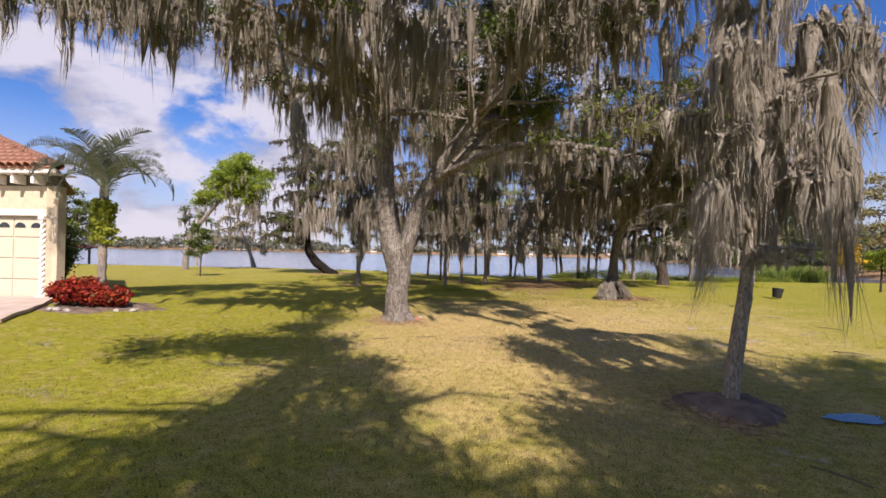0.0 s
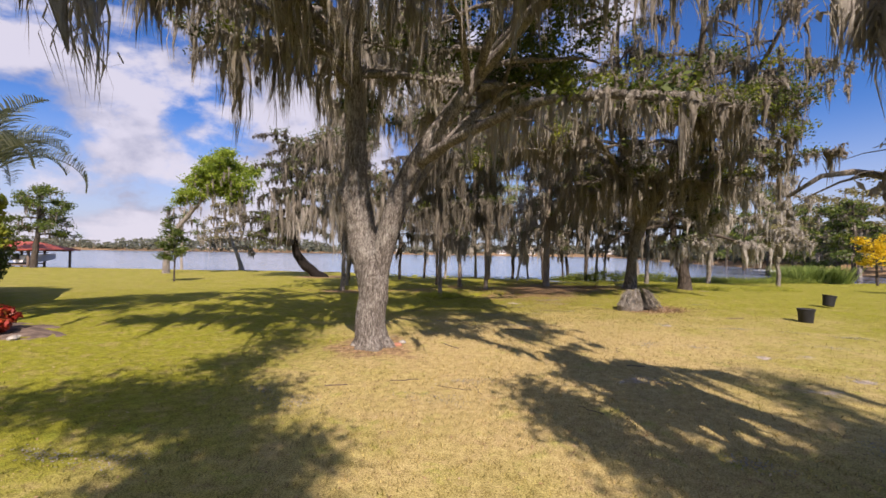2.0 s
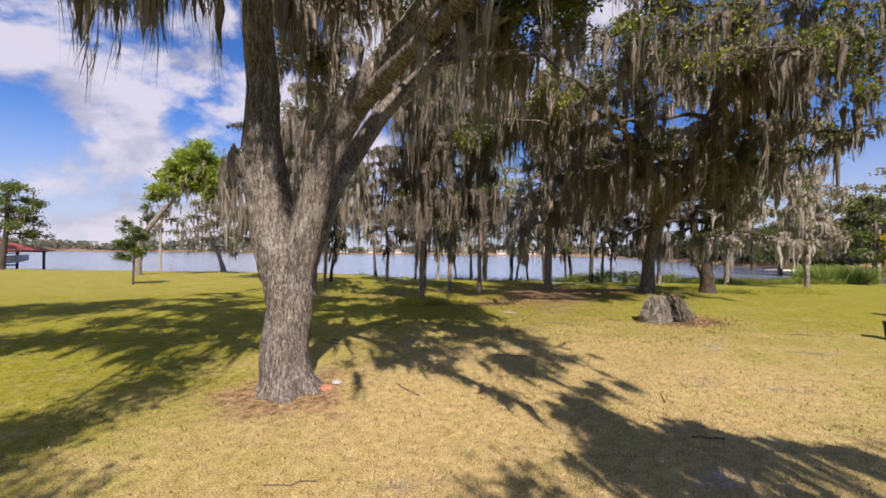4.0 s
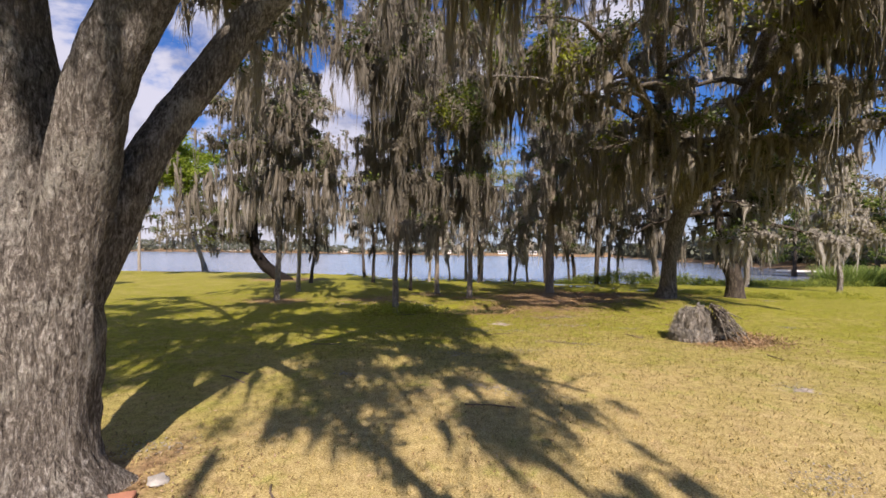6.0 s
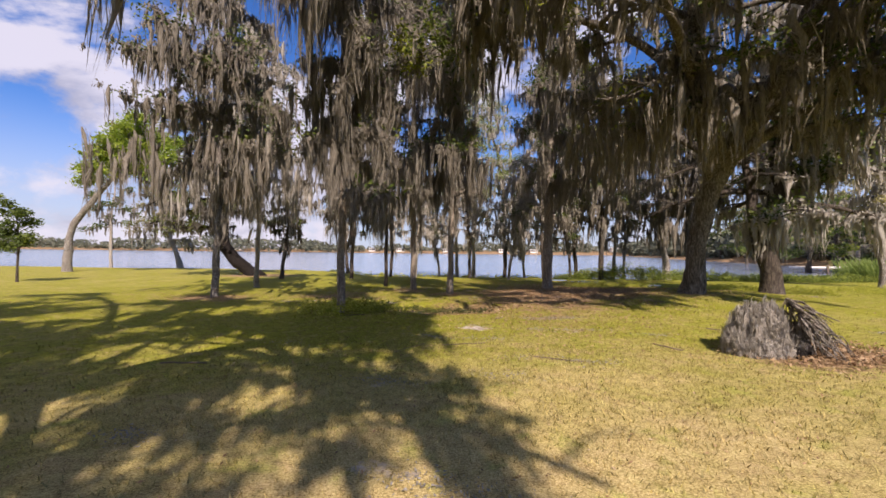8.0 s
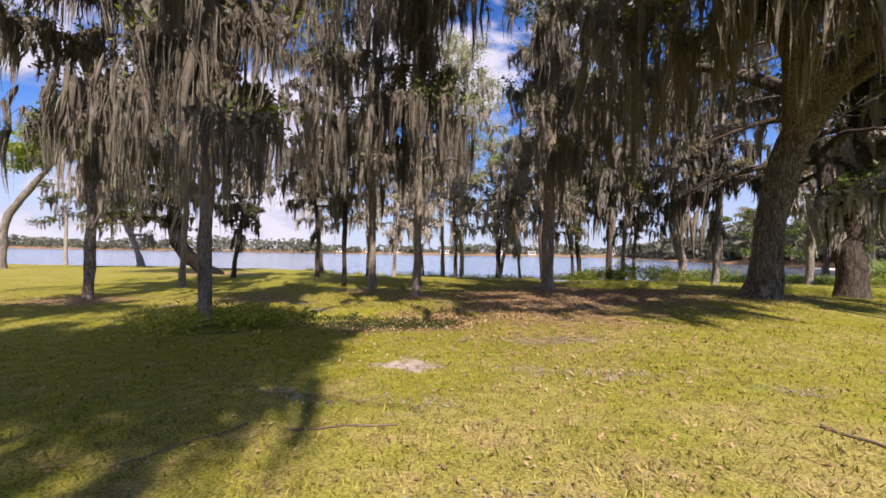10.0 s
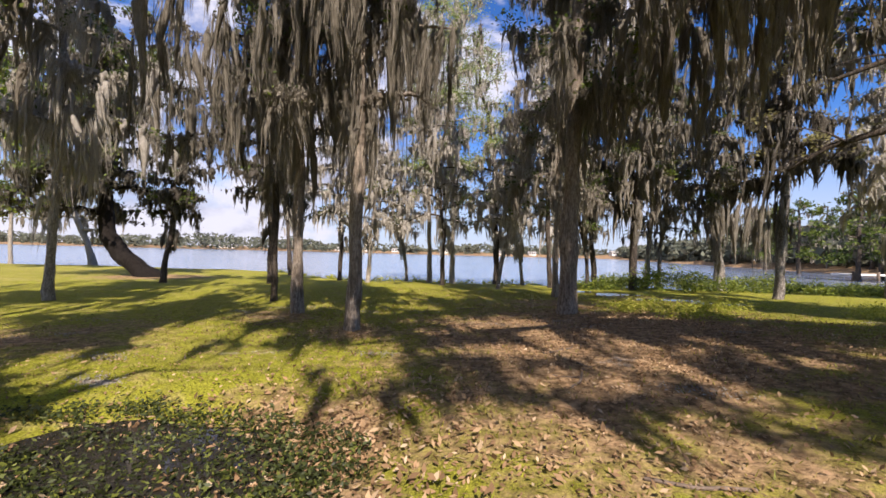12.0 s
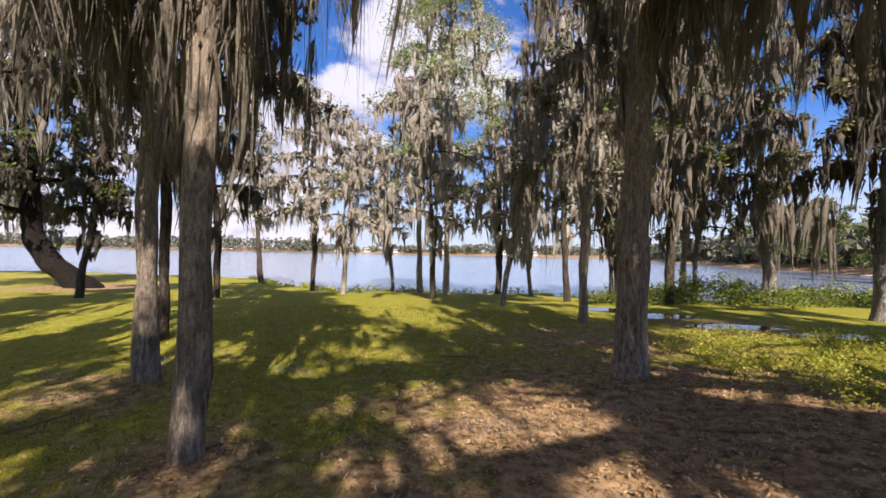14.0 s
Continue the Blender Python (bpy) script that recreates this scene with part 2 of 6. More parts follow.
def lawn_colour(N, where):
    """Turf: green and sun-dried straw in two scales, brown litter and grey bare sand where the plan says so."""
    flat_at = N.scaled(where, (1, 1, 0))
    masks = [N.n("ShaderNodeAttribute") for i in range(3)]
    for node, key in zip(masks, ("dry", "litter", "bare")):
        node.attribute_name = key
    dry, lit, bare = (node.outputs["Fac"] for node in masks)
    broad, fine = N.noise(flat_at, 0.7, 6, 0.68), N.noise(flat_at, 9, 5, 0.65)
    mixd = N.span(N.math("ADD", N.math("MULTIPLY", broad, 0.7), N.math("MULTIPLY", dry, 0.75)), 0.42, 0.95)
    tiny = N.noise(flat_at, 64, 4, 0.75)
    speck = N.span(N.math("ADD", N.math("MULTIPLY", fine, 0.28), N.math("MULTIPLY", tiny, 0.72)), 0.34, 0.66)
    green = N.mix(speck, (0.06, 0.064, 0.006), (0.335, 0.33, 0.035))
    straw = N.mix(speck, (0.17, 0.12, 0.036), (0.62, 0.50, 0.235))
    c = N.mix(mixd, green, straw)
    clump = N.noise(flat_at, 3.4, 6, 0.7, 0.5)
    c = N.mix(N.span(clump, 0.47, 0.70, 0.0, 0.42), c, N.mix(speck, (0.17, 0.105, 0.05), (0.54, 0.40, 0.235)))       # worn, brownish
    c = N.mix(N.span(N.noise(flat_at, 2.1, 6, 0.7, 0.3), 0.54, 0.70, 0.0, 0.45), c, N.mix(speck, (0.10, 0.135, 0.014), (0.36, 0.42, 0.05)))      # fresh green
    brown = N.mix(N.span(fine, 0.32, 0.68), (0.10, 0.062, 0.032), (0.41, 0.275, 0.15))
    lm = N.span(N.math("ADD", lit, N.math("MULTIPLY", N.math("SUBTRACT", N.noise(flat_at, 1.7, 5, 0.7), 0.5), 1.5)), 0.34, 0.80)
    c = N.mix(lm, c, brown)
    sand = N.mix(N.span(fine, 0.3, 0.7), (0.24, 0.20, 0.165), (0.50, 0.44, 0.375))
    bm_ = N.span(N.math("ADD", bare, N.math("MULTIPLY", N.math("SUBTRACT", N.noise(flat_at, 2.6, 5, 0.7), 0.5), 1.2)), 0.5, 0.7)
    return N.mix(bm_, c, sand), fine


M_GROUND, N_, b_, o_, w_ = material("lawn", 0.95, 0, 0.1)
col_, fine_ = lawn_colour(N_, w_)
N_.wire(col_, b_.inputs["Base Color"])
relief(N_, b_, N_.math("ADD", N_.math("MULTIPLY", fine_, 0.3), N_.math("MULTIPLY", N_.noise(w_, 60, 4, 0.7), 0.9)), 0.8, 0.018)

M_BLADE, N_, b_, o_, w_ = material("grass_blades", 0.6, 0, 0.25)
col_, fine_ = lawn_colour(N_, w_)
rnd_ = N_.n("ShaderNodeNewGeometry").outputs["Random Per Island"]
col_ = N_.mix(1.0, col_, N_.ramp(rnd_, [(0.0, (0.55, 0.58, 0.5)), (0.6, (1.0, 1.02, 0.9)), (1.0, (1.45, 1.4, 1.25))]), "MULTIPLY")
N_.wire(col_, b_.inputs["Base Color"])
tr_ = N_.n("ShaderNodeBsdfTranslucent")
N_.wire(col_, tr_.inputs[0])
mx_ = N_.n("ShaderNodeMixShader")
mx_.inputs[0].default_value = 0.3
N_.wire(b_.outputs[0], mx_.inputs[1])
N_.wire(tr_.outputs[0], mx_.inputs[2])
N_.wire(mx_.outputs[0], o_.inputs[0])

M_WATER, N_, b_, o_, w_ = material("lake_water", 0.12, 0, 0.5)
b_.inputs["Base Color"].default_value = (0.20, 0.25, 0.34, 1)
rip_ = N_.math("ADD", N_.noise(N_.scaled(w_, (0.8, 2.2, 1)), 1.1, 5, 0.6), N_.math("MULTIPLY", N_.noise(w_, 0.09, 3), 0.6))
relief(N_, b_, rip_, 0.35, 0.12)
M_PUDDLE, N_, b_, o_, w_ = material("puddle_water", 0.04, 0, 0.5)
b_.inputs["Base Color"].default_value = (0.022, 0.02, 0.017, 1)
relief(N_, b_, N_.noise(w_, 7, 3), 0.08, 0.02)

M_STUCCO = plain("cream_stucco", (0.53, 0.46, 0.335), 0.85, 0, 14, 0.10, 0.35)
M_TRIM = plain("white_trim", (0.78, 0.76, 0.72), 0.6, 0, 10, 0.06, 0.1)
M_DOOR = plain("cream_door", (0.53, 0.48, 0.375), 0.5, 0, 6, 0.05, 0.08)
M_TILE = plain("clay_tile", (0.30, 0.145, 0.095), 0.8, 0, 5, 0.45, 0.4)
M_SOFFIT = plain("dark_soffit", (0.10, 0.085, 0.07), 0.85, 0, 8, 0.2)
M_GLASS = plain("dark_glass", (0.03, 0.035, 0.04), 0.08, 0, 4, 0.1, 0.0, 0.5)
M_CONCRETE = plain("paved_drive", (0.46, 0.38, 0.33), 0.9, 0, 6, 0.18, 0.4)
M_MULCH = plain("mulch", (0.17, 0.125, 0.098), 0.95, 0, 9, 0.5, 1.0)
M_POT = plain("black_plastic", (0.018, 0.018, 0.02), 0.55, 0, 8, 0.3, 0.1, 0.4)
M_SOIL = plain("potting_soil", (0.07, 0.05, 0.035), 0.95, 0, 20, 0.4, 0.8)
M_WOOD = plain("weathered_wood", (0.16, 0.12, 0.09), 0.85, 0, 10, 0.35, 0.5)
M_REDROOF = plain("red_metal_roof", (0.36, 0.08, 0.055), 0.6, 0, 3, 0.25, 0.1)
M_BOAT = plain("boat_hull", (0.60, 0.60, 0.62), 0.3, 0, 4, 0.1, 0.02, 0.5)
M_STONE = plain("grey_stone", (0.36, 0.34, 0.31), 0.9, 0, 12, 0.3, 0.6)
M_BRICK = plain("brick", (0.42, 0.19, 0.12), 0.85, 0, 12, 0.25, 0.5)
M_STUMP = bark("stump_wood", (0.13, 0.112, 0.092), (0.29, 0.258, 0.215), (0.46, 0.42, 0.36), 26, 0.9)
M_PALEMOSS = hanging_moss("bleached_moss", (0.30, 0.27, 0.225), (0.47, 0.43, 0.37), (0.62, 0.58, 0.51), (0.40, 0.36, 0.29))
M_STUMPDARK = bark("stump_heart", (0.04, 0.033, 0.026), (0.21, 0.18, 0.145), (0.44, 0.39, 0.33), 18, 1.0)
M_SCRAP = plain("fallen_moss", (0.27, 0.25, 0.215), 0.95, 0, 30, 0.3, 0.6)
M_HOUSEWALL = plain("pale_wall", (0.68, 0.66, 0.62), 0.8, 0, 0.6, 0.1, 0.1)


# ---- mesh helpers ----
def mesh_of(name, verts, faces, mat, smooth=False, attrs=None):
    """A mesh from an (n, 3) array and an (m, 3 or 4) array of corners."""
    verts, faces = np.asarray(verts, np.float32).reshape(-1, 3), np.asarray(faces, np.int32)
    me = bpy.data.meshes.new(name)
    k = faces.shape[1]
    me.vertices.add(len(verts))
    me.vertices.foreach_set("co", verts.ravel())
    me.loops.add(faces.size)
    me.loops.foreach_set("vertex_index", faces.ravel())
    me.polygons.add(len(faces))
    me.polygons.foreach_set("loop_start", np.arange(0, faces.size, k, dtype=np.int32))
    if smooth:
        me.polygons.foreach_set("use_smooth", np.ones(len(faces), bool))
    for key, values in (attrs or {}).items():
        me.attributes.new(key, "FLOAT", "POINT").data.foreach_set("value", np.asarray(values, np.float32))
    me.update(calc_edges=True)
    me.materials.append(mat)
    return me


def part(name, data, mat, parent, label=""):
    """Links a bmesh, or a mesh, as one object under a thing or under a part."""
    if isinstance(data, bmesh.types.BMesh):
        me = bpy.data.meshes.new(name)
        data.to_mesh(me)
        data.free()
        me.materials.append(mat)
        data = me
    ob = new(name, data)
    ob.parent = parent
    return tagged(ob, label)


def thing(name, at, label, category, group="", kind="", turn=0.0):
    ob = new(name)
    ob.matrix_basis = pose(*at, 0, 0, turn)
    ob.empty_display_size = 0.2
    return tagged(ob, label, category, group, kind)


def box(bm, lo, hi, bevel=0.0):
    lo, hi = Vector(lo), Vector(hi)
    r = bmesh.ops.create_cube(bm, size=1.0, matrix=Matrix.LocRotScale((lo + hi) / 2, None, hi - lo))
    if bevel:
        edges = list({e for v in r["verts"] for e in v.link_edges})
        bmesh.ops.bevel(bm, geom=edges, offset=bevel, segments=1, affect="EDGES")
    return bm


def boxes(*rows, bevel=0.0):
    bm = bmesh.new()
    for lo, hi in rows:
        box(bm, lo, hi, bevel)
    return bm


def lathe(profile, sides=20, wobble=0.0, seed=1):
    """A turned shape from (radius, height) rows, closed at both ends."""
    rg = np.random.default_rng(seed)
    bm = bmesh.new()
    rings = []
    for r, z in profile:
        ring = []
        for i in range(sides):
            a = 2 * math.pi * i / sides
            q = r * (1 + wobble * rg.normal())
            ring.append(bm.verts.new((q * math.cos(a), q * math.sin(a), z)))
        rings.append(ring)
    for a, b in zip(rings, rings[1:]):
        for i in range(sides):
            bm.faces.new((a[i], a[(i + 1) % sides], b[(i + 1) % sides], b[i]))
    bm.faces.new(rings[0][::-1])
    bm.faces.new(rings[-1])
    for f in bm.faces:
        f.smooth = len(f.verts) == 4
    return bm


def smooth(a, b, x):
    s = np.clip((np.asarray(x, float) - a) / (b - a), 0, 1)
    return s * s * (3 - 2 * s)


def wave(x, y, s, k=0.0):
    """Soft bumps in the plan, about -1 to 1."""
    return (np.sin(x * s + 1.3 + k) * np.cos(y * s * 0.9 + 0.4 + 2 * k) + 0.6 * np.sin((x * 1.7 - y * 1.2) * s + 2.2 + k) + 0.5 * np.cos((x * 0.8 + y * 2.1) * s * 1.3 + k)) / 1.6


def spline(points, n):
    """n points of a smooth curve through rows of numbers."""
    p = np.asarray(points, float)
    u = np.linspace(0, len(p) - 1, n)
    i = np.clip(u.astype(int), 0, len(p) - 2)
    f = (u - i)[:, None]
    pad = np.vstack([2 * p[0] - p[1], p, 2 * p[-1] - p[-2]])
    a, b, c, d = pad[i], pad[i + 1], pad[i + 2], pad[i + 3]
    return 0.5 * (2 * b + (c - a) * f + (2 * a - 5 * b + 4 * c - d) * f * f + (3 * b - a - 3 * c + d) * f ** 3)


class Build:
    """Gathers vertices and four-cornered faces."""

    def __init__(self):
        self.v, self.f, self.n = [], [], 0

    def add(self, v, f):
        self.v.append(np.asarray(v, float).reshape(-1, 3))
        self.f.append(np.asarray(f, int) + self.n)
        self.n += len(self.v[-1])

    def tube(self, rows, sides=8, knots=0.0, rg=None, flare=0.0):
        """rows: (x, y, z, radius). flare: how far the foot spreads into root ridges."""
        rows = np.asarray(rows, float)
        p, r = rows[:, :3], rows[:, 3]
        d = np.gradient(p, axis=0)
        d /= np.linalg.norm(d, axis=1, keepdims=True) + 1e-9
        ref = np.where(np.abs(d[:, 2:3]) > 0.9, np.array([[0.0, 1, 0]]), np.array([[0, 0, 1.0]]))
        if np.abs(d[0, 2]) > 0.6:
            ref[:] = (0.0, 1.0, 0.0) if np.abs(d[:, 1]).max() < 0.9 else (1.0, 0.0, 0.0)
        s = np.cross(d, ref)
        s /= np.linalg.norm(s, axis=1, keepdims=True) + 1e-9
        t = np.cross(s, d)
        a = np.linspace(0, 2 * math.pi, sides, endpoint=False)
        rad = np.repeat(r[:, None], sides, 1)
        if knots and rg is not None:
            rad = rad * (1 + knots * rg.normal(size=rad.shape))
            ph = rg.uniform(0, 6.28, 3)
            run = np.r_[0, np.cumsum(np.linalg.norm(np.diff(p, axis=0), axis=1))][:, None]
            rad = rad * (1 + 3.0 * knots * np.sin(2.1 * run + 2 * a[None] + ph[0]) * np.sin(0.9 * run + ph[1]) + 2.0 * knots * np.sin(4.7 * run - a[None] + ph[2]))
            rad = rad * (1 + 0.9 * knots * np.sin(3 * a + ph[0])[None] + 0.6 * knots * np.sin(5 * a + ph[1])[None])
        if flare:
            h = np.clip(1 - (p[:, 2] - p[0, 2]) / 0.55, 0, 1) ** 2
            rad = rad * (1 + flare * h[:, None] * (0.55 + 0.45 * np.sin(6 * a + 0.7)[None] + 0.25 * np.sin(3 * a)[None]))
        v = p[:, None] + rad[..., None] * (np.cos(a)[None, :, None] * s[:, None] + np.sin(a)[None, :, None] * t[:, None])
        n = len(p)
        i, j = np.meshgrid(np.arange(n - 1), np.arange(sides), indexing="ij")
        k = (j + 1) % sides
        f = np.stack([i * sides + j, i * sides + k, (i + 1) * sides + k, (i + 1) * sides + j], -1).reshape(-1, 4)
        v = np.vstack([v.reshape(-1, 3), p[-1] + d[-1] * r[-1] * 0.3])
        tip = n * sides
        m = (n - 1) * sides
        caps = [[m + q, m + (q + 1) % sides, tip, tip] for q in range(0, sides)]
        self.add(v, np.vstack([f, np.array(caps)]))

    def mesh(self, name, mat, smooth_=False):
        v, f = np.vstack(self.v), np.vstack(self.f)
        me = bpy.data.meshes.new(name)
        tri = f[:, 2] == f[:, 3]
        loops = np.concatenate([f[~tri].ravel(), f[tri][:, :3].ravel()]).astype(np.int32)
        starts = np.concatenate([np.arange((~tri).sum()) * 4, (~tri).sum() * 4 + np.arange(tri.sum()) * 3]).astype(np.int32)
        me.vertices.add(len(v))
        me.vertices.foreach_set("co", v.astype(np.float32).ravel())
        me.loops.add(len(loops))
        me.loops.foreach_set("vertex_index", loops)
        me.polygons.add(len(starts))
        me.polygons.foreach_set("loop_start", starts)
        if smooth_:
            me.polygons.foreach_set("use_smooth", np.ones(len(starts), bool))
        me.update(calc_edges=True)
        me.materials.append(mat)
        return me


def strands(rg, anchors, lengths, per, width, spread, floor=None, core=True):
    """Hanging beards: at each anchor a wedge of ragged ribbons that draw together to pointed tips. Gives vertices and faces."""
    anchors, lengths = np.asarray(anchors, float), np.asarray(lengths, float)
    if floor is not None:
        lengths = np.minimum(lengths, np.maximum(anchors[:, 2] - floor, 0.15))
    n = len(anchors)
    wide = spread * (0.55 + 0.5 * np.minimum(lengths, 1.6)) * rg.uniform(0.6, 1.4, n)
    turn = rg.uniform(0, math.pi, n)
    g = rg.normal(size=(n, per, 2))
    g *= (0.35 + 0.6 * np.abs(rg.normal(size=(n, per, 1)))) / np.linalg.norm(g, axis=2, keepdims=True) * (1.0, 0.6)
    far_out = np.hypot(g[..., 0], g[..., 1])
    off = np.stack([g[..., 0] * np.cos(turn)[:, None] - g[..., 1] * np.sin(turn)[:, None], g[..., 0] * np.sin(turn)[:, None] + g[..., 1] * np.cos(turn)[:, None]], -1) * wide[:, None, None]
    full = np.repeat(lengths, per)
    off, far_out = off.reshape(-1, 2), far_out.ravel()
    m = n * per
    a = np.repeat(anchors, per, 0)
    a[:, :2] += off
    drop = rg.random(m) ** 1.8 * 0.5
    a[:, 2] += rg.uniform(-0.03, 0.07, m) - drop * full - 0.10 * far_out * np.minimum(full, 1.0)
    length = full * np.clip((1.02 - drop) * rg.uniform(0.35, 1.0, m) * np.clip(1.15 - 0.42 * far_out, 0.2, 1.1), 0.08, 1)
    k = np.array([0.0, 0.45, 1.0])
    drift = np.cumsum(rg.normal(size=(n, 3, 2)) * 0.035, axis=1) * np.minimum(lengths, 1.5)[:, None, None]
    sway = np.repeat(drift, per, 0) + np.cumsum(rg.normal(size=(m, 3, 2)) * 0.035, axis=1) * np.minimum(length, 1.2)[:, None, None]
    p = np.zeros((m, 3, 3))
    p[:, :, :2] = a[:, None, :2] + sway - 0.8 * off[:, None] * (np.minimum(1, k * 1.1) ** 1.1)[None, :, None]
    p[:, :, 2] = a[:, None, 2] - length[:, None] * k[None]
    w = width * rg.uniform(0.4, 1.7, m)[:, None] * np.array([0.6, 1.0, 0.05])[None] * rg.uniform(0.55, 1.4, (m, 3))
    th = rg.uniform(0, math.pi, m)[:, None] + np.cumsum(rg.normal(size=(m, 3)) * 0.45, 1)
    side = np.stack([np.cos(th), np.sin(th), rg.normal(size=th.shape) * 0.3], -1) * w[..., None]
    v = np.stack([p - side, p + side], 2).reshape(-1, 3)
    quad = np.array([[2 * i, 2 * i + 1, 2 * i + 3, 2 * i + 2] for i in range(2)])
    f = (np.arange(m)[:, None, None] * 6 + quad[None]).reshape(-1, 4)
    if not core:
        return v, f
    # the felted core that the ribbons hang round: five uneven sides, drawn to a tip
    ring = np.arange(5) * 2 * math.pi / 5
    k = np.array([0.0, 0.22, 0.6, 1.0])
    reach = wide[:, None, None] * np.array([0.2, 0.62, 0.36, 0.03])[None, :, None] * rg.uniform(0.35, 1.4, (n, 4, 5))
    cx, cy = reach * np.cos(ring), reach * np.sin(ring) * 0.6
    lean = np.concatenate([np.zeros((n, 1, 2)), drift], 1)
    q = np.empty((n, 4, 5, 3))
    q[..., 0] = anchors[:, None, None, 0] + cx * np.cos(turn)[:, None, None] - cy * np.sin(turn)[:, None, None] + lean[:, :, None, 0]
    q[..., 1] = anchors[:, None, None, 1] + cx * np.sin(turn)[:, None, None] + cy * np.cos(turn)[:, None, None] + lean[:, :, None, 1]
    q[..., 2] = anchors[:, None, None, 2] + 0.04 - (lengths * rg.uniform(0.45, 0.85, n))[:, None, None] * k[None, :, None] + rg.normal(size=(n, 4, 5)) * 0.03 * np.minimum(lengths, 1.0)[:, None, None]
    side = np.array([[5 * r + i, 5 * r + (i + 1) % 5, 5 * r + 5 + (i + 1) % 5, 5 * r + 5 + i] for r in range(3) for i in range(5)])
    f2 = (np.arange(n)[:, None, None] * 20 + side[None]).reshape(-1, 4)
    return np.vstack([v, q.reshape(-1, 3)]), np.vstack([f, f2 + len(v)])


def leaves(rg, centres, per, spread, size, flat=0.6):
    """Clumps of small pointed leaves round the centres."""
    c = np.repeat(np.asarray(centres, float), per, 0)
    m = len(c)
    g = rg.normal(size=(m, 3))
    g *= rg.random((m, 1)) ** 0.75 / np.linalg.norm(g, axis=1, keepdims=True) * (1.0, 1.0, 0.7)
    c = c + g * spread * 2.0
    d = rg.normal(size=(m, 3))
    d[:, 2] *= flat
    d /= np.linalg.norm(d, axis=1, keepdims=True)
    e = np.cross(d, rg.normal(size=(m, 3)))
    e /= np.linalg.norm(e, axis=1, keepdims=True)
    s = (size * rg.uniform(0.6, 1.35, m))[:, None]
    v = np.stack([c - d * s, c + e * s * 0.45, c + d * s, c - e * s * 0.45], 1)
    return v.reshape(-1, 3), np.arange(m * 4).reshape(m, 4)


# ---- the ground ----
def shore(x):
    x = np.asarray(x, float)
    return 47 - 8.0 * smooth(-14, 0, x) + 3.0 * smooth(16, 32, x) + 0.5 * np.sin(x * 0.5) + 0.3 * np.sin(x * 1.3)


def ground(x, y):
    x, y = np.asarray(x, float), np.asarray(y, float)
    z = 0.26 * smooth(-3.5, -9.5, x) * (1 - smooth(13, 27, y)) + 0.07 * smooth(3.5, 7.5, x) * smooth(6, 12, y) * (1 - smooth(19, 28, y))
    z = z - (0.32 - 0.18 * smooth(-5, 0, x)) * smooth(13, 30, y) - (0.13 + 0.18 * smooth(-5, 0, x)) * smooth(30, 40, y)
    z = z + 0.28 * np.exp(-(((x - 8.6) / 4.2) ** 2 + ((y - 22) / 4.0) ** 2))      # a swell under the second oak
    s = shore(x)
    z = z - 1.0 * smooth(s - 1.6, s + 3.2, y)
    z = z + 2.4 * smooth(44, 62, x - 0.25 * (y - 40)) * smooth(36, 46, y)
    z = z + 3.2 * smooth(395, 430, y) + 3.0 * smooth(430, 900, y)
    z = z - 0.24 * np.exp(-(((x - 1.6) / 1.4) ** 2 + ((y - 20.0 + 0.15 * (x - 1.6)) / 0.8) ** 2) ** 2)      # the wet hollow
    near = np.exp(-((y - 15) / 60) ** 2)
    return z + near * (0.022 * wave(x, y, 1.1) + 0.012 * wave(x, y, 3.1, 1.0))


def gz(x, y):
    return float(ground(x, y))


WATER = -0.72


# places where moss has fallen on the turf
FALLEN = [(5.9, 9.7), (5.2, 10.4), (6.4, 8.4), (4.3, 10.6), (7.6, 10.4), (8.2, 9.2), (3.4, 8.2), (7.0, 12.2), (5.6, 12.6), (3.5, 17.1), (4.15, 17.0), (4.2, 18.3), (2.5, 17.4), (5.2, 16.6), (0.4, 20.9), (-0.2, 21.6), (1.0, 20.2), (-1.5, 22.6), (0.2, 24.2), (-0.6, 24.9), (1.6, 25.4), (7.4, 7.2), (9.0, 11.4), (4.6, 6.2), (2.2, 12.4), (1.5, 14.2)]


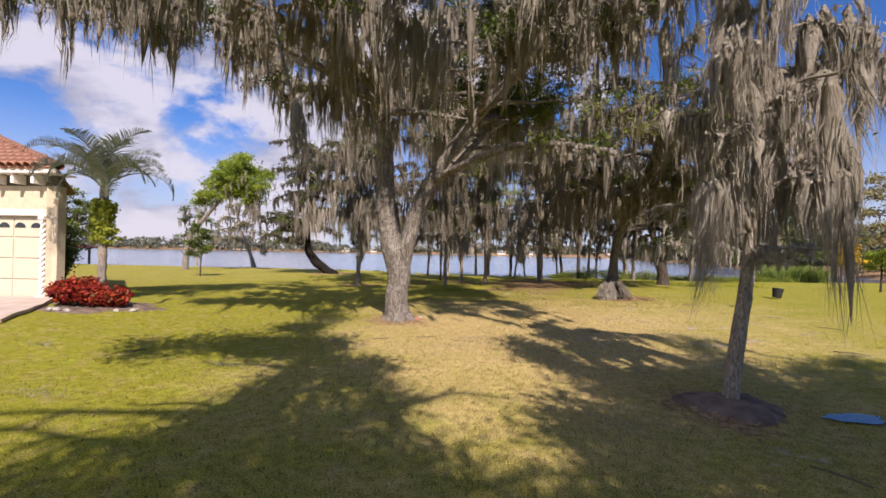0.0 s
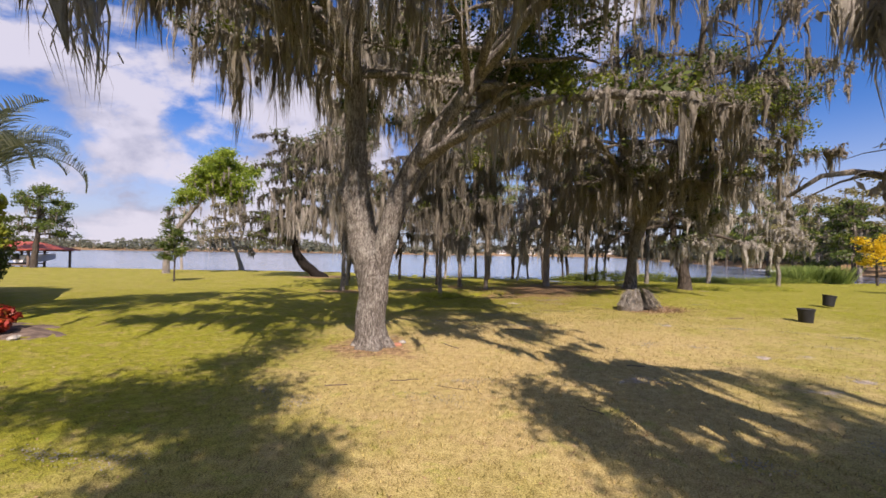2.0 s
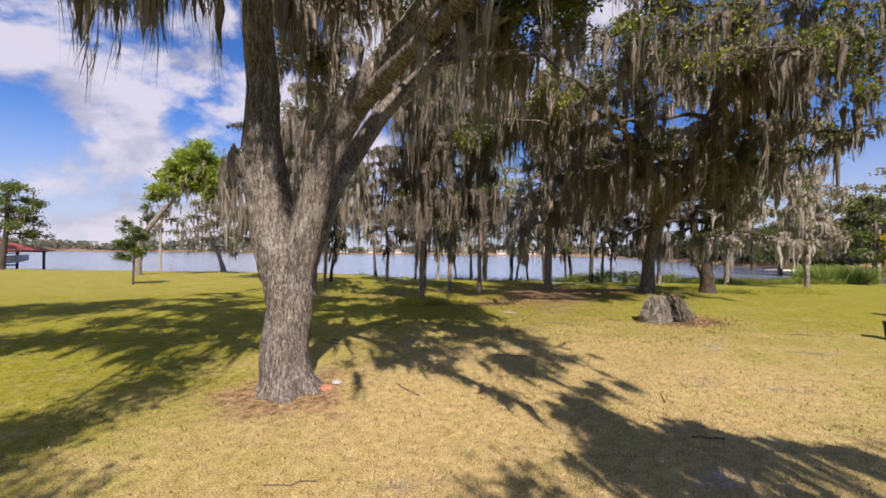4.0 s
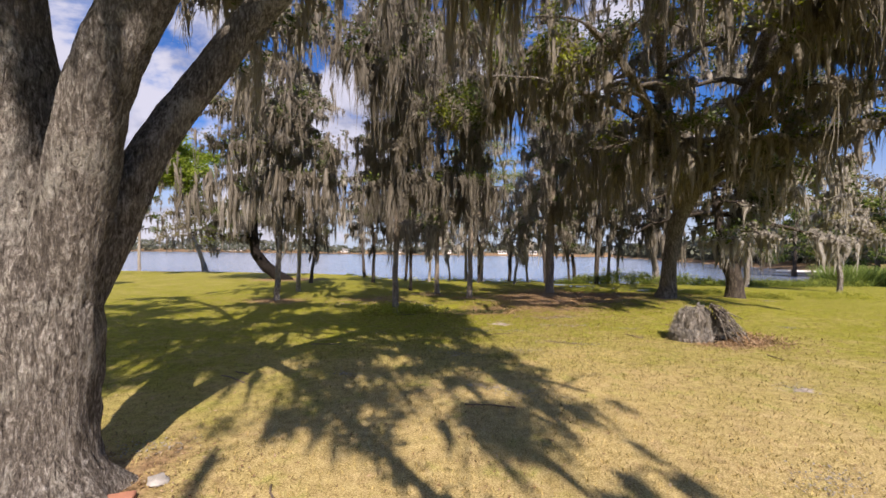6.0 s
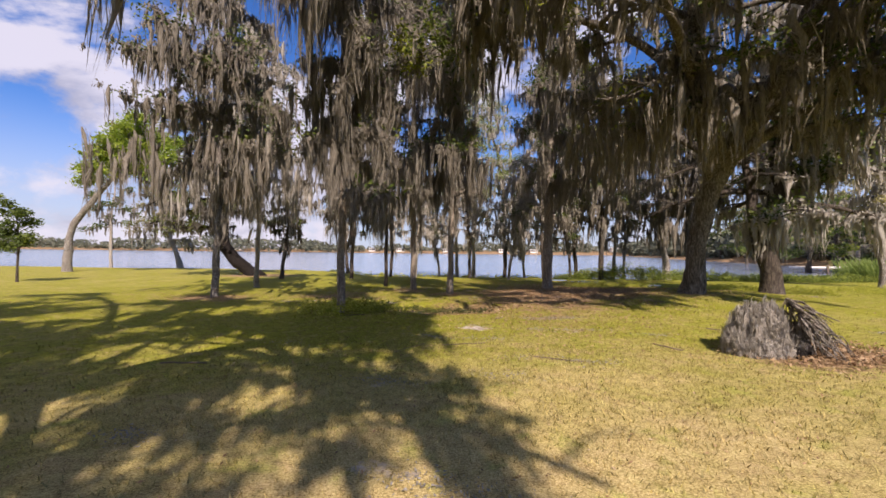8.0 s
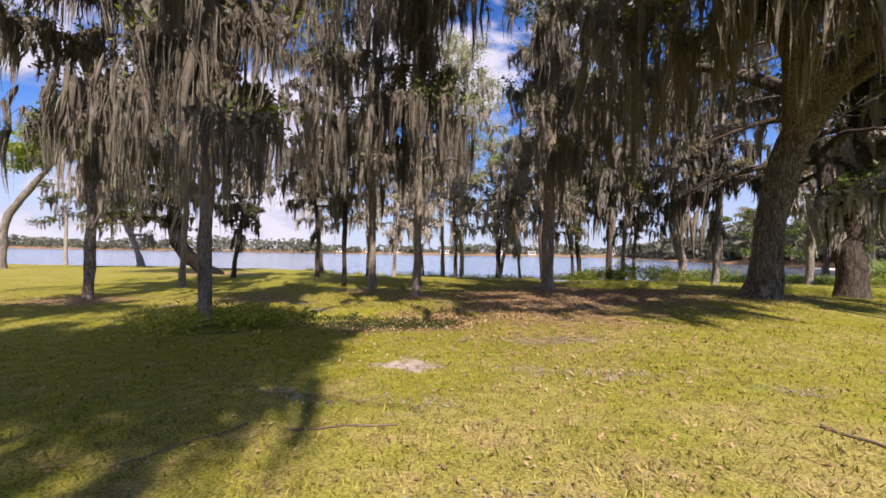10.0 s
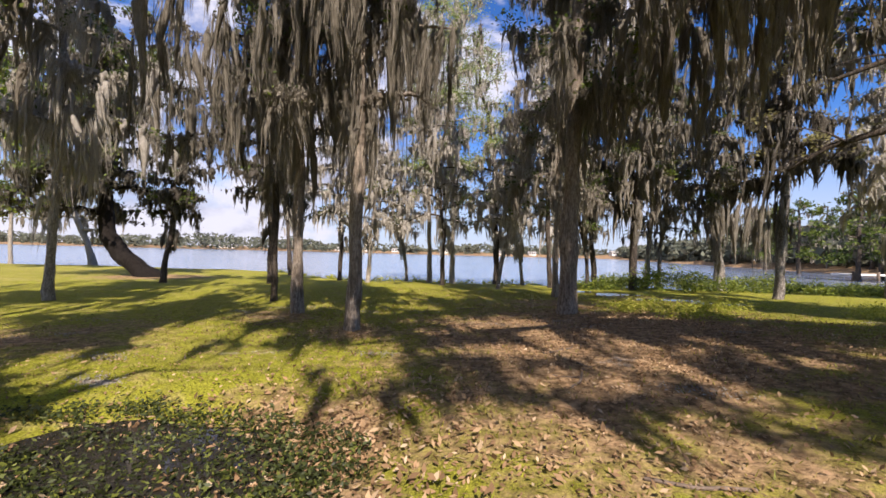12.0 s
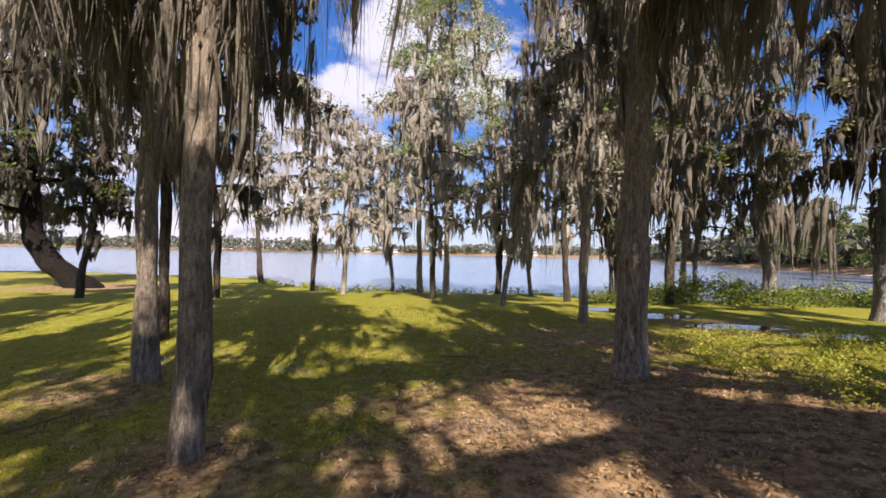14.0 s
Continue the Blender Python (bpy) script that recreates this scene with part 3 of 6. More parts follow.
def plan_masks(x, y):
    """Where the turf is dry, littered with leaves, or bare."""
    dry = 0.14 + 0.66 * np.exp(-(((x - 1.6) / 4.2) ** 2 + ((y - 9.0) / 6.5) ** 2)) + 0.25 * np.exp(-(((x - 7) / 5) ** 2 + ((y - 12) / 5) ** 2))
    dry = dry - 0.3 * smooth(24, 30, y) * (1 - smooth(40, 46, y)) * smooth(-8, -4, x) - 0.22 * np.exp(-(((x - 0.5) / 3) ** 2 + ((y - 17.5) / 3) ** 2)) + 0.12 * smooth(-8, -14, x) - 0.2 * smooth(-1, -5, x) * (1 - smooth(11, 16, y))
    lit = 0.92 * np.exp(-(((x - 5.2) / 3.0) ** 2 + ((y - 23.2) / 3.6) ** 2) ** 1.5) + 0.42 * np.exp(-(((x - 3.8) / 1.7) ** 2 + ((y - 18.6) / 2.6) ** 2))
    for cx, cy, r, k in ((-1.0, 9.9, 1.0, 1.0), (6.55, 15.5, 0.85, 1.1), (3.5, 4.5, 0.9, 0.9), (-5.2, 22.0, 1.5, 0.8), (8.8, 29.6, 1.8, 0.8), (1.9, 23.3, 0.9, 0.8), (-1.6, 22.5, 1.8, 0.7), (-11, 36.5, 3.2, 0.9), (5.6, 27.5, 2.6, 0.7), (0.3, 24.4, 1.0, 0.7), (2.3, 19.9, 1.3, 0.85), (8.2, 21.2, 1.4, 0.5)):
        lit = np.maximum(lit, k * np.exp(-(((x - cx) / r) ** 2 + ((y - cy) / r) ** 2)))
    lit = np.maximum(lit, 0.9 * np.maximum(smooth(60, 100, y), smooth(38, 46, x)))
    bare = 0.20 * smooth(12, 15, y) * (1 - smooth(30, 34, y)) + 0.16 * smooth(3, 5, x) * (1 - smooth(12, 15, y))
    for cx, cy, rx, ry, k in ((4.2, 18.3, 0.6, 0.3, 0.62), (2.5, 17.2, 0.5, 0.35, 0.75), (3.2, 8.2, 0.55, 0.3, 0.7), (5.4, 7.8, 0.6, 0.3, 0.7), (6.6, 9.6, 0.7, 0.3, 0.65), (1.9, 12.6, 0.5, 0.25, 0.65), (3.3, 3.4, 0.9, 0.5, 0.55), (1.2, 22.0, 1.1, 0.3, 0.6), (-2.2, 21.0, 1.0, 0.35, 0.65), (4.9, 21.6, 0.6, 0.4, 0.6), (8.0, 24.5, 0.8, 0.4, 0.6), (-9.5, 34.0, 2.5, 0.8, 0.55)):
        bare = np.maximum(bare, k * np.exp(-(((x - cx) / rx) ** 2 + ((y - cy) / ry) ** 2)))
    for i, (cx, cy) in enumerate(FALLEN):
        bare = np.maximum(bare, 0.72 * np.exp(-(((x - cx) / (0.24 + 0.08 * math.sin(i))) ** 2 + ((y - cy) / 0.16) ** 2)))
    return np.clip(dry, 0, 1), np.clip(lit, 0, 1), np.clip(bare, 0, 1)


def axis_steps(lo, a, b, hi, fine, grow=1.22):
    """Grid lines: fine between a and b, ever wider outside."""
    mid = list(np.arange(a, b, fine))
    out, s, p = [], fine, b
    while p < hi:
        out.append(p)
        s *= grow
        p += s
    low, s, p = [], fine, a
    while p > lo:
        s *= grow
        p -= s
        low.append(p)
    return np.array(low[::-1] + mid + out)


xs, ys = axis_steps(-2500, -12, 16, 2500, 0.26), axis_steps(-2500, -2, 44, 3500, 0.26, 1.16)
gx, gy = np.meshgrid(xs, ys)
gv = np.stack([gx, gy, ground(gx, gy)], -1).reshape(-1, 3)
ii, jj = np.meshgrid(np.arange(len(ys) - 1), np.arange(len(xs) - 1), indexing="ij")
gf = np.stack([ii * len(xs) + jj, ii * len(xs) + jj + 1, (ii + 1) * len(xs) + jj + 1, (ii + 1) * len(xs) + jj], -1).reshape(-1, 4)
dry_, lit_, bare_ = plan_masks(gv[:, 0], gv[:, 1])
lawn = new("ground", mesh_of("ground", gv, gf, M_GROUND, True, {"dry": dry_, "litter": lit_, "bare": bare_}))
tagged(lawn, "mown lawn, part green and part sun-dried, sloping gently to a lake", "lawn", kind="structure")

wv = np.array([(-2500, 30, WATER), (2500, 30, WATER), (2500, 470, WATER), (-2500, 470, WATER)])
lake = new("water", mesh_of("water", wv, [[0, 1, 2, 3]], M_WATER))
tagged(lake, "calm pale blue lake with fine ripples", "lake", kind="structure")


# ---- trees ----
def grow(rg, stem, count, lo, reach, rise, droop, sub=4, aim=None, wide=math.pi):
    """Branches off one stem: polylines of (x, y, z, r)."""
    out = []
    stem = np.asarray(stem, float)
    turn = rg.uniform(0, 6.28)
    for b in range(count):
        f = lo + (1 - lo) * (b + rg.uniform(0.1, 0.9)) / count
        u = f * (len(stem) - 1)
        i = min(int(u), len(stem) - 2)
        s = stem[i] + (stem[i + 1] - stem[i]) * (u - i)
        turn += 2.4
        az = turn if aim is None else aim + rg.uniform(-wide, wide)
        length = reach * rg.uniform(0.65, 1.15) * (1.1 - 0.45 * f)
        k = np.linspace(0, 1, 7)
        up_ = rise * rg.uniform(0.5, 1.4)
        bend = np.cumsum(rg.normal(size=7) * 0.16)
        dx, dy = np.cos(az + bend), np.sin(az + bend)
        p = np.zeros((7, 4))
        p[:, 0] = s[0] + np.cumsum(np.r_[0, dx[1:]]) * length / 6
        p[:, 1] = s[1] + np.cumsum(np.r_[0, dy[1:]]) * length / 6
        p[:, 2] = s[2] + length * (up_ * k - droop * k ** 2.2) + rg.normal(size=7) * 0.03 * length * k
        r0 = min(s[3] * 0.55, 0.03 + 0.026 * length)
        p[:, 3] = r0 * (1 - 0.8 * k) + 0.006
        out.append((1, p))
        for q in range(sub):
            j = rg.uniform(1.5, 6)
            i2 = min(int(j), 5)
            s2 = p[i2] + (p[i2 + 1] - p[i2]) * (j - i2)
            az2 = az + rg.choice([-1, 1]) * rg.uniform(0.5, 1.3)
            l2 = length * rg.uniform(0.22, 0.42)
            k2 = np.linspace(0, 1, 4)
            t = np.zeros((4, 4))
            t[:, 0] = s2[0] + math.cos(az2) * l2 * k2
            t[:, 1] = s2[1] + math.sin(az2) * l2 * k2
            t[:, 2] = s2[2] + l2 * (rg.uniform(-0.1, 0.6) * k2 - 0.35 * k2 ** 2)
            t[:, 3] = max(0.006, s2[3] * 0.5) * (1 - 0.7 * k2)
            out.append((2, t))
    return out


def sample(rg, lines, n, lo=0.2):
    """n random places along the lines."""
    size = np.array([np.linalg.norm(np.diff(l[:, :3], axis=0), axis=1).sum() for l in lines])
    pick = rg.choice(len(lines), n, p=size / size.sum())
    f = rg.uniform(lo, 1, n)
    got = np.zeros((n, 3))
    for q in range(n):
        l = lines[pick[q]]
        u = f[q] * (len(l) - 1)
        i = min(int(u), len(l) - 2)
        got[q] = (l[i] + (l[i + 1] - l[i]) * (u - i))[:3]
    return got


def fringe(rg, lines, n):
    """About n places under the boughs, evenly along them, and how long the moss hangs there (0 to 1): ragged curtains with long points."""
    size = [np.linalg.norm(np.diff(l[:, :3], axis=0), axis=1).sum() for l in lines]
    step = sum(size) / n
    got, long_ = [], []
    for l, d in zip(lines, size):
        k = int(d / step + rg.random())
        if not k:
            continue
        f = 0.1 + 0.9 * (np.arange(k) + rg.random(k)) / k
        at = np.stack([np.interp(f * (len(l) - 1), np.arange(len(l)), l[:, q]) for q in range(3)], -1)
        at += rg.normal(size=(k, 3)) * (0.06, 0.06, 0.03)
        ph, run = rg.uniform(0, 6.28, 2), f * d
        u = (0.5 + 0.5 * np.sin(run * 2 * math.pi / 0.36 + ph[0])) ** 1.8 * (0.35 + 0.65 * np.sin(run * 2 * math.pi / 1.5 + ph[1]) ** 2)
        got.append(at)
        long_.append(u * rg.uniform(0.55, 1.15, k) * (0.45 + 0.95 * rg.random() ** 1.4))
    return np.vstack(got), np.concatenate(long_)


def tree(name, label, at, stems, seed, branches=(), limbs=(), mat=None, leaf=None, moss=0, moss_len=(0.5, 1.6), moss_per=14, moss_w=0.03, moss_spread=0.10,
         clumps=0, leaf_per=40, leaf_size=0.06, leaf_spread=0.28, sides=10, flare=0.5, trunk_moss=0, floor=0.7, group="", category="tree", clear=None, knots=0.035, leaf_low=0.35, leaf_label="", moss_mat=None, beards=(), tufts=(), leafy=1.0, body=8):
    """stems, limbs: rows of (x, y, z, r) from the tree's foot. branches: (stem, count, lo, reach, rise, droop, sub[, aim, wide])."""
    rg = np.random.default_rng(seed)
    x0, y0 = at
    z0 = gz(x0, y0)
    root = thing(name, (x0, y0, z0), label, category, group)
    lines, twigs = [], []
    wood = Build()
    for q, s in enumerate(stems):
        s = spline(s, max(8, len(s) * 5))
        lines.append(s)
        if q == 0:
            s = np.vstack([s[0] - np.array([0, 0, 0.25, -0.02]), s])
        wood.tube(s, sides, knots, rg, flare if q == 0 else 0)
    part("trunk", wood.mesh("trunk", mat or M_OAK, True), None, root)
    for l in limbs:
        l = spline(l, max(8, len(l) * 4))
        twigs.append(l)
        lines.append(l)
        arm = Build()
        arm.tube(l, 10, knots, rg)
        part("limb", arm.mesh("limb", mat or M_OAK, True), None, root)
    groups_ = []
    for b in branches:
        st, count, lo, reach, rise, droop, sub = b[:7]
        for lev, p in grow(rg, lines[st], count, lo, reach, rise, droop, sub, *(b[7:])):
            twigs.append(p)
            if lev == 1:
                groups_.append((p, []))
            else:
                groups_[-1][1].append(p)
    for p, forks in groups_:
        arm = Build()
        arm.tube(spline(p, 8), 5, 0.03, rg)
        if name != "live_oak":
            for q in forks:
                arm.tube(q, 3, 0.03, rg)
        bough = part("limb", arm.mesh("limb", mat or M_OAK, True), None, root)
        if name == "live_oak":
            for q in forks:
                arm = Build()
                arm.tube(q, 3, 0.03, rg)
                part("branch", arm.mesh("branch", mat or M_OAK, True), None, bough)
    if clumps and twigs:
        c = sample(rg, twigs, clumps, leaf_low)
        c[:, 2] += 0.08
        if clear:
            c = c[[clear(*(q + (x0, y0, z0))) for q in c]]
        before = len(twigs)
        for tx_, ty_, tz_, tr, tn in tufts:      # dense leafy heads: x, y, z, radius, clumps
            tn = max(3, int(tn * leafy))
            d = rg.normal(size=(tn, 3))
            d *= (tr * rg.random((tn, 1)) ** 0.4) / np.linalg.norm(d, axis=1, keepdims=True)
            c = np.vstack([c, d * (1, 1, 0.6) + (tx_, ty_, tz_)])
            twigs += [np.array([(tx_, ty_, tz_ - 0.2, 0.02), (*(q * (1, 1, 0.5) + (tx_, ty_, tz_)), 0.01)]) for q in d[::3]]
        if tufts:
            fork = Build()
            for q in twigs[before:]:
                fork.tube(q, 4)
            tagged(part("branchwork", fork.mesh("branchwork", mat or M_OAK), None, root), kind="stuff")
            c = c[[not sun_gap(*(q + (x0, y0, z0))) for q in c]]
        v, f = leaves(rg, c, leaf_per, leaf_spread, leaf_size)
        tagged(part("crown", mesh_of("crown", v, f, leaf or M_LEAF), None, root, leaf_label), kind="stuff")
    if moss or trunk_moss:
        got, size = [], []
        if moss:
            c, u = fringe(rg, twigs, moss)
            got.append(c)
            size.append(moss_len[0] + (moss_len[1] - moss_len[0]) * u)
        for tx_, ty_, tz_, tr, tn in tufts:
            k = tn // 3
            d = rg.normal(size=(k, 3)) * (0.6 * tr, 0.6 * tr, 0.25 * tr)
            got.append(d + (tx_, ty_, tz_))
            size.append(moss_len[0] + (moss_len[1] - moss_len[0]) * rg.random(k) ** 1.6)
        if trunk_moss:
            c = sample(rg, [l for l in lines[:len(stems)]], trunk_moss, 0.22)
            az = rg.uniform(0, 6.28, trunk_moss)
            c[:, 0] += np.cos(az) * 0.22
            c[:, 1] += np.sin(az) * 0.22
            got.append(c)
            size.append(moss_len[0] + (moss_len[1] - moss_len[0]) * rg.random(trunk_moss))
        a, s = np.vstack(got), np.concatenate(size)
        if clear:
            keep = np.array([clear(*(q + (x0, y0, z0))) for q in a])
            a, s = a[keep], s[keep]
        v, f = strands(rg, a, s, moss_per, moss_w, moss_spread, floor)
        if body:      # the thick matted part that wraps the twigs above the hanging tips
            v2, f2 = leaves(rg, a - (0, 0, 0.04), body, 0.055 + 0.35 * moss_spread, 0.035 + 1.9 * moss_w, 1.6)
            v, f = np.vstack([v, v2]), np.vstack([f, f2 + len(v)])
        if beards:      # single long beards: x, y, z, length
            b = np.array([q for q in beards if clear is oak_clear or name == "moss_tree" or not sun_gap(q[0] + x0, q[1] + y0, q[2] + z0)] or [beards[0]])
            v2, f2 = strands(rg, b[:, :3], b[:, 3], moss_per * 2, moss_w * 0.6, moss_spread, 0.3)
            v, f = np.vstack([v, v2]), np.vstack([f, f2 + len(v)])
        tagged(part("moss", mesh_of("moss", v, f, moss_mat or M_MOSS), None, root, "grey-brown hanging moss"), kind="stuff")
    return root


def straight(h, r, lean=(0, 0), bow=0.1, seed=0):
    """A slender, slightly crooked stem."""
    rg = np.random.default_rng(seed + 77)
    k = np.linspace(0, 1, 10)
    j = np.cumsum(rg.normal(size=(10, 2)) * bow * 0.35, 0)
    return [(lean[0] * h * a + j[i, 0] * a, lean[1] * h * a + j[i, 1] * a, h * a, r * (1 - 0.62 * a)) for i, a in enumerate(k)]


# keep the way of the walk free of hanging growth
def walk_clear(x, y, z):
    px = np.interp(y, [-1, 3.5, 7, 10, 15, 21, 24], [0.5, 0.8, 1.5, 2.2, 3.2, 3.55, 3.6])
    return abs(x - px) > 1.1 or z > 4.3 or y > 25


# openings in the crowns, through which the sun reaches lawn and trunks: (x, y, half width, half depth) on the ground
SUNNY = ((4.2, 17.0, 2.3, 2.4), (7.8, 25.2, 2.4, 1.6), (5.8, 13.2, 2.2, 2.6), (1.2, 20.6, 1.0, 0.8), (-5.2, 2.8, 2.2, 2.4), (-1.3, 10.2, 0.6, 1.2), (3.3, 7.3, 1.2, 1.5), (0.6, 7.4, 0.9, 2.2), (3.95, 24.05, 1.0, 0.65), (4.5, 22.3, 0.35, 0.4), (-0.6, 11.8, 0.35, 0.4), (0.6, 11.7, 0.3, 0.35), (1.9, 12.3, 0.45, 0.3), (0.9, 12.8, 0.5, 0.4), (2.9, 11.6, 0.5, 0.4), (1.5, 11.0, 0.35, 0.4), (3.2, 13.0, 0.6, 0.5), (0.4, 4.8, 0.6, 1.5), (-3.1, 4.2, 0.7, 1.2), (4.4, 21.2, 0.35, 0.3), (5.4, 22.3, 0.4, 0.35), (3.5, 22.3, 0.4, 0.3), (5.3, 20.6, 0.35, 0.3), (6.3, 21.6, 0.4, 0.3), (9.0, 27.0, 1.6, 1.3))


def sun_gap(x, y, z):
    for low in (0.0, 0.9):
        sx, sy = x - 0.2955 * (z - low), y + 1.031 * (z - low)
        if any(((sx - a) / c) ** 2 + ((sy - b) / d) ** 2 < 1 for a, b, c, d in SUNNY):
            return True
    return False


# the big forked oak beside the walk
OAK_STEMS = [
    [(0.0, 0.0, 0, 0.32), (-0.02, 0, 0.5, 0.288), (0.0, 0, 1.1, 0.282), (-0.11, 0, 1.7, 0.272), (-0.26, 0, 2.3, 0.25), (-0.34, 0.02, 2.75, 0.262), (-0.36, 0.0, 3.3, 0.215), (-0.38, 0.0, 3.9, 0.188), (-0.40, -0.1, 4.8, 0.172), (-0.38, -0.2, 5.8, 0.139), (-0.1, -0.3, 7.2, 0.090), (0.2, -0.2, 8.4, 0.041)],
    [(0.02, 0.0, 0.6, 0.13), (0.05, 0.0, 1.2, 0.19), (0.2, -0.05, 1.8, 0.197), (0.36, -0.1, 2.5, 0.180), (0.6, -0.1, 3.1, 0.168), (0.86, -0.1, 3.6, 0.164), (1.6, 0.0, 4.7, 0.139), (2.3, 0.1, 5.7, 0.123), (3.0, 0.3, 6.8, 0.082), (3.6, 0.4, 8.0, 0.041)],
    [(0.02, 0.02, 0.9, 0.15), (0.16, 0.18, 1.6, 0.15), (0.30, 0.34, 2.2, 0.14), (0.54, 0.6, 2.9, 0.125), (0.92, 0.8, 3.6, 0.115), (1.5, 0.95, 4.3, 0.105), (2.5, 1.4, 5.3, 0.085), (4.0, 1.9, 6.1, 0.05)],
]
OAK_LIMBS = [
    [(0.84, -0.12, 3.45, 0.115), (1.5, -0.9, 3.66, 0.085), (2.5, -2.2, 3.78, 0.065), (3.2, -3.0, 3.62, 0.052), (3.85, -3.7, 3.34, 0.045)],
    [(-0.34, 0, 2.55, 0.17), (-0.52, -0.08, 2.78, 0.165), (-0.64, -0.12, 2.9, 0.12)],
    [(-0.38, -0.1, 5.4, 0.10), (-1.3, -1.2, 6.1, 0.08), (-2.5, -2.8, 6.3, 0.06), (-3.6, -4.4, 6.1, 0.035)],
    [(-0.38, -0.15, 5.2, 0.11), (-1.3, 0.1, 5.8, 0.09), (-2.4, 0.3, 6.0, 0.07), (-3.3, 0.5, 5.7, 0.04)],
    [(-0.38, -0.2, 5.4, 0.10), (-0.9, -2.2, 6.4, 0.08), (-1.2, -4.2, 6.6, 0.05), (-1.3, -5.6, 6.4, 0.03)],
    [(1.9, 0.1, 5.0, 0.11), (2.6, 1.8, 5.6, 0.09), (3.0, 4.0, 5.7, 0.06), (3.2, 6.0, 5.1, 0.03)],
    [(2.2, 0.1, 5.6, 0.10), (3.2, -0.2, 6.4, 0.08), (4.2, -0.4, 6.8, 0.05), (4.9, -0.6, 6.7, 0.03)],
    [(-0.38, -0.2, 5.6, 0.10), (-1.0, 2.2, 6.2, 0.08), (-1.4, 4.4, 6.1, 0.05), (-1.6, 6.0, 5.5, 0.03)],
    [(-0.38, -0.2, 5.2, 0.10), (-2.6, -0.8, 6.4, 0.08), (-5.0, -1.6, 7.0, 0.05), (-7.0, -2.2, 6.8, 0.03)],
    [(1.9, 0.1, 5.1, 0.10), (3.2, -1.4, 6.0, 0.08), (4.6, -2.8, 6.4, 0.055), (5.6, -4.2, 6.2, 0.03)],
    [(-0.36, -0.2, 6.0, 0.09), (-0.8, -1.6, 6.9, 0.07), (-0.6, -3.0, 7.2, 0.05), (-0.2, -4.4, 7.0, 0.03)],
    [(-0.3, -0.2, 6.2, 0.09), (-2.4, 1.6, 7.4, 0.07), (-4.6, 3.0, 7.8, 0.05), (-6.4, 4.0, 7.4, 0.03)],
    [(2.2, 0.1, 5.6, 0.10), (3.5, -1.7, 6.2, 0.08), (4.8, -2.9, 6.3, 0.055), (6.0, -3.7, 6.1, 0.03)],
    [(-0.3, -0.25, 6.4, 0.09), (-1.4, 2.4, 7.6, 0.07), (-2.2, 4.8, 8.0, 0.05), (-2.6, 7.0, 7.6, 0.03)],
    [(1.9, 0.1, 5.1, 0.09), (2.3, -1.4, 5.8, 0.07), (2.7, -2.8, 6.0, 0.05), (3.0, -4.0, 5.9, 0.03)],
    [(-1.2, -4.2, 6.6, 0.035), (-1.0, -5.0, 5.2, 0.025), (-0.5, -5.7, 3.9, 0.014), (-0.23, -5.82, 3.15, 0.008)],
]


def oak_clear(x, y, z):
    """No beards before the oak's stems, nor in the way of the walk."""
    if sun_gap(x, y, z) or (0.3 < x < 4.2 and 8.8 < y < 12 and z < 7.2):
        return False
    if -2.0 < x < 2.4 and 8.4 < y < 10.2 and z < 7.0:
        return False
    if x < 2.4 and 3.0 < y <= 8.4 and z < 5.7 and not (x > 0.6 and z < 4.0):
        return False
    return walk_clear(x, y, z) or (x > 1.2 and y < 8.6 and z > 3.1)


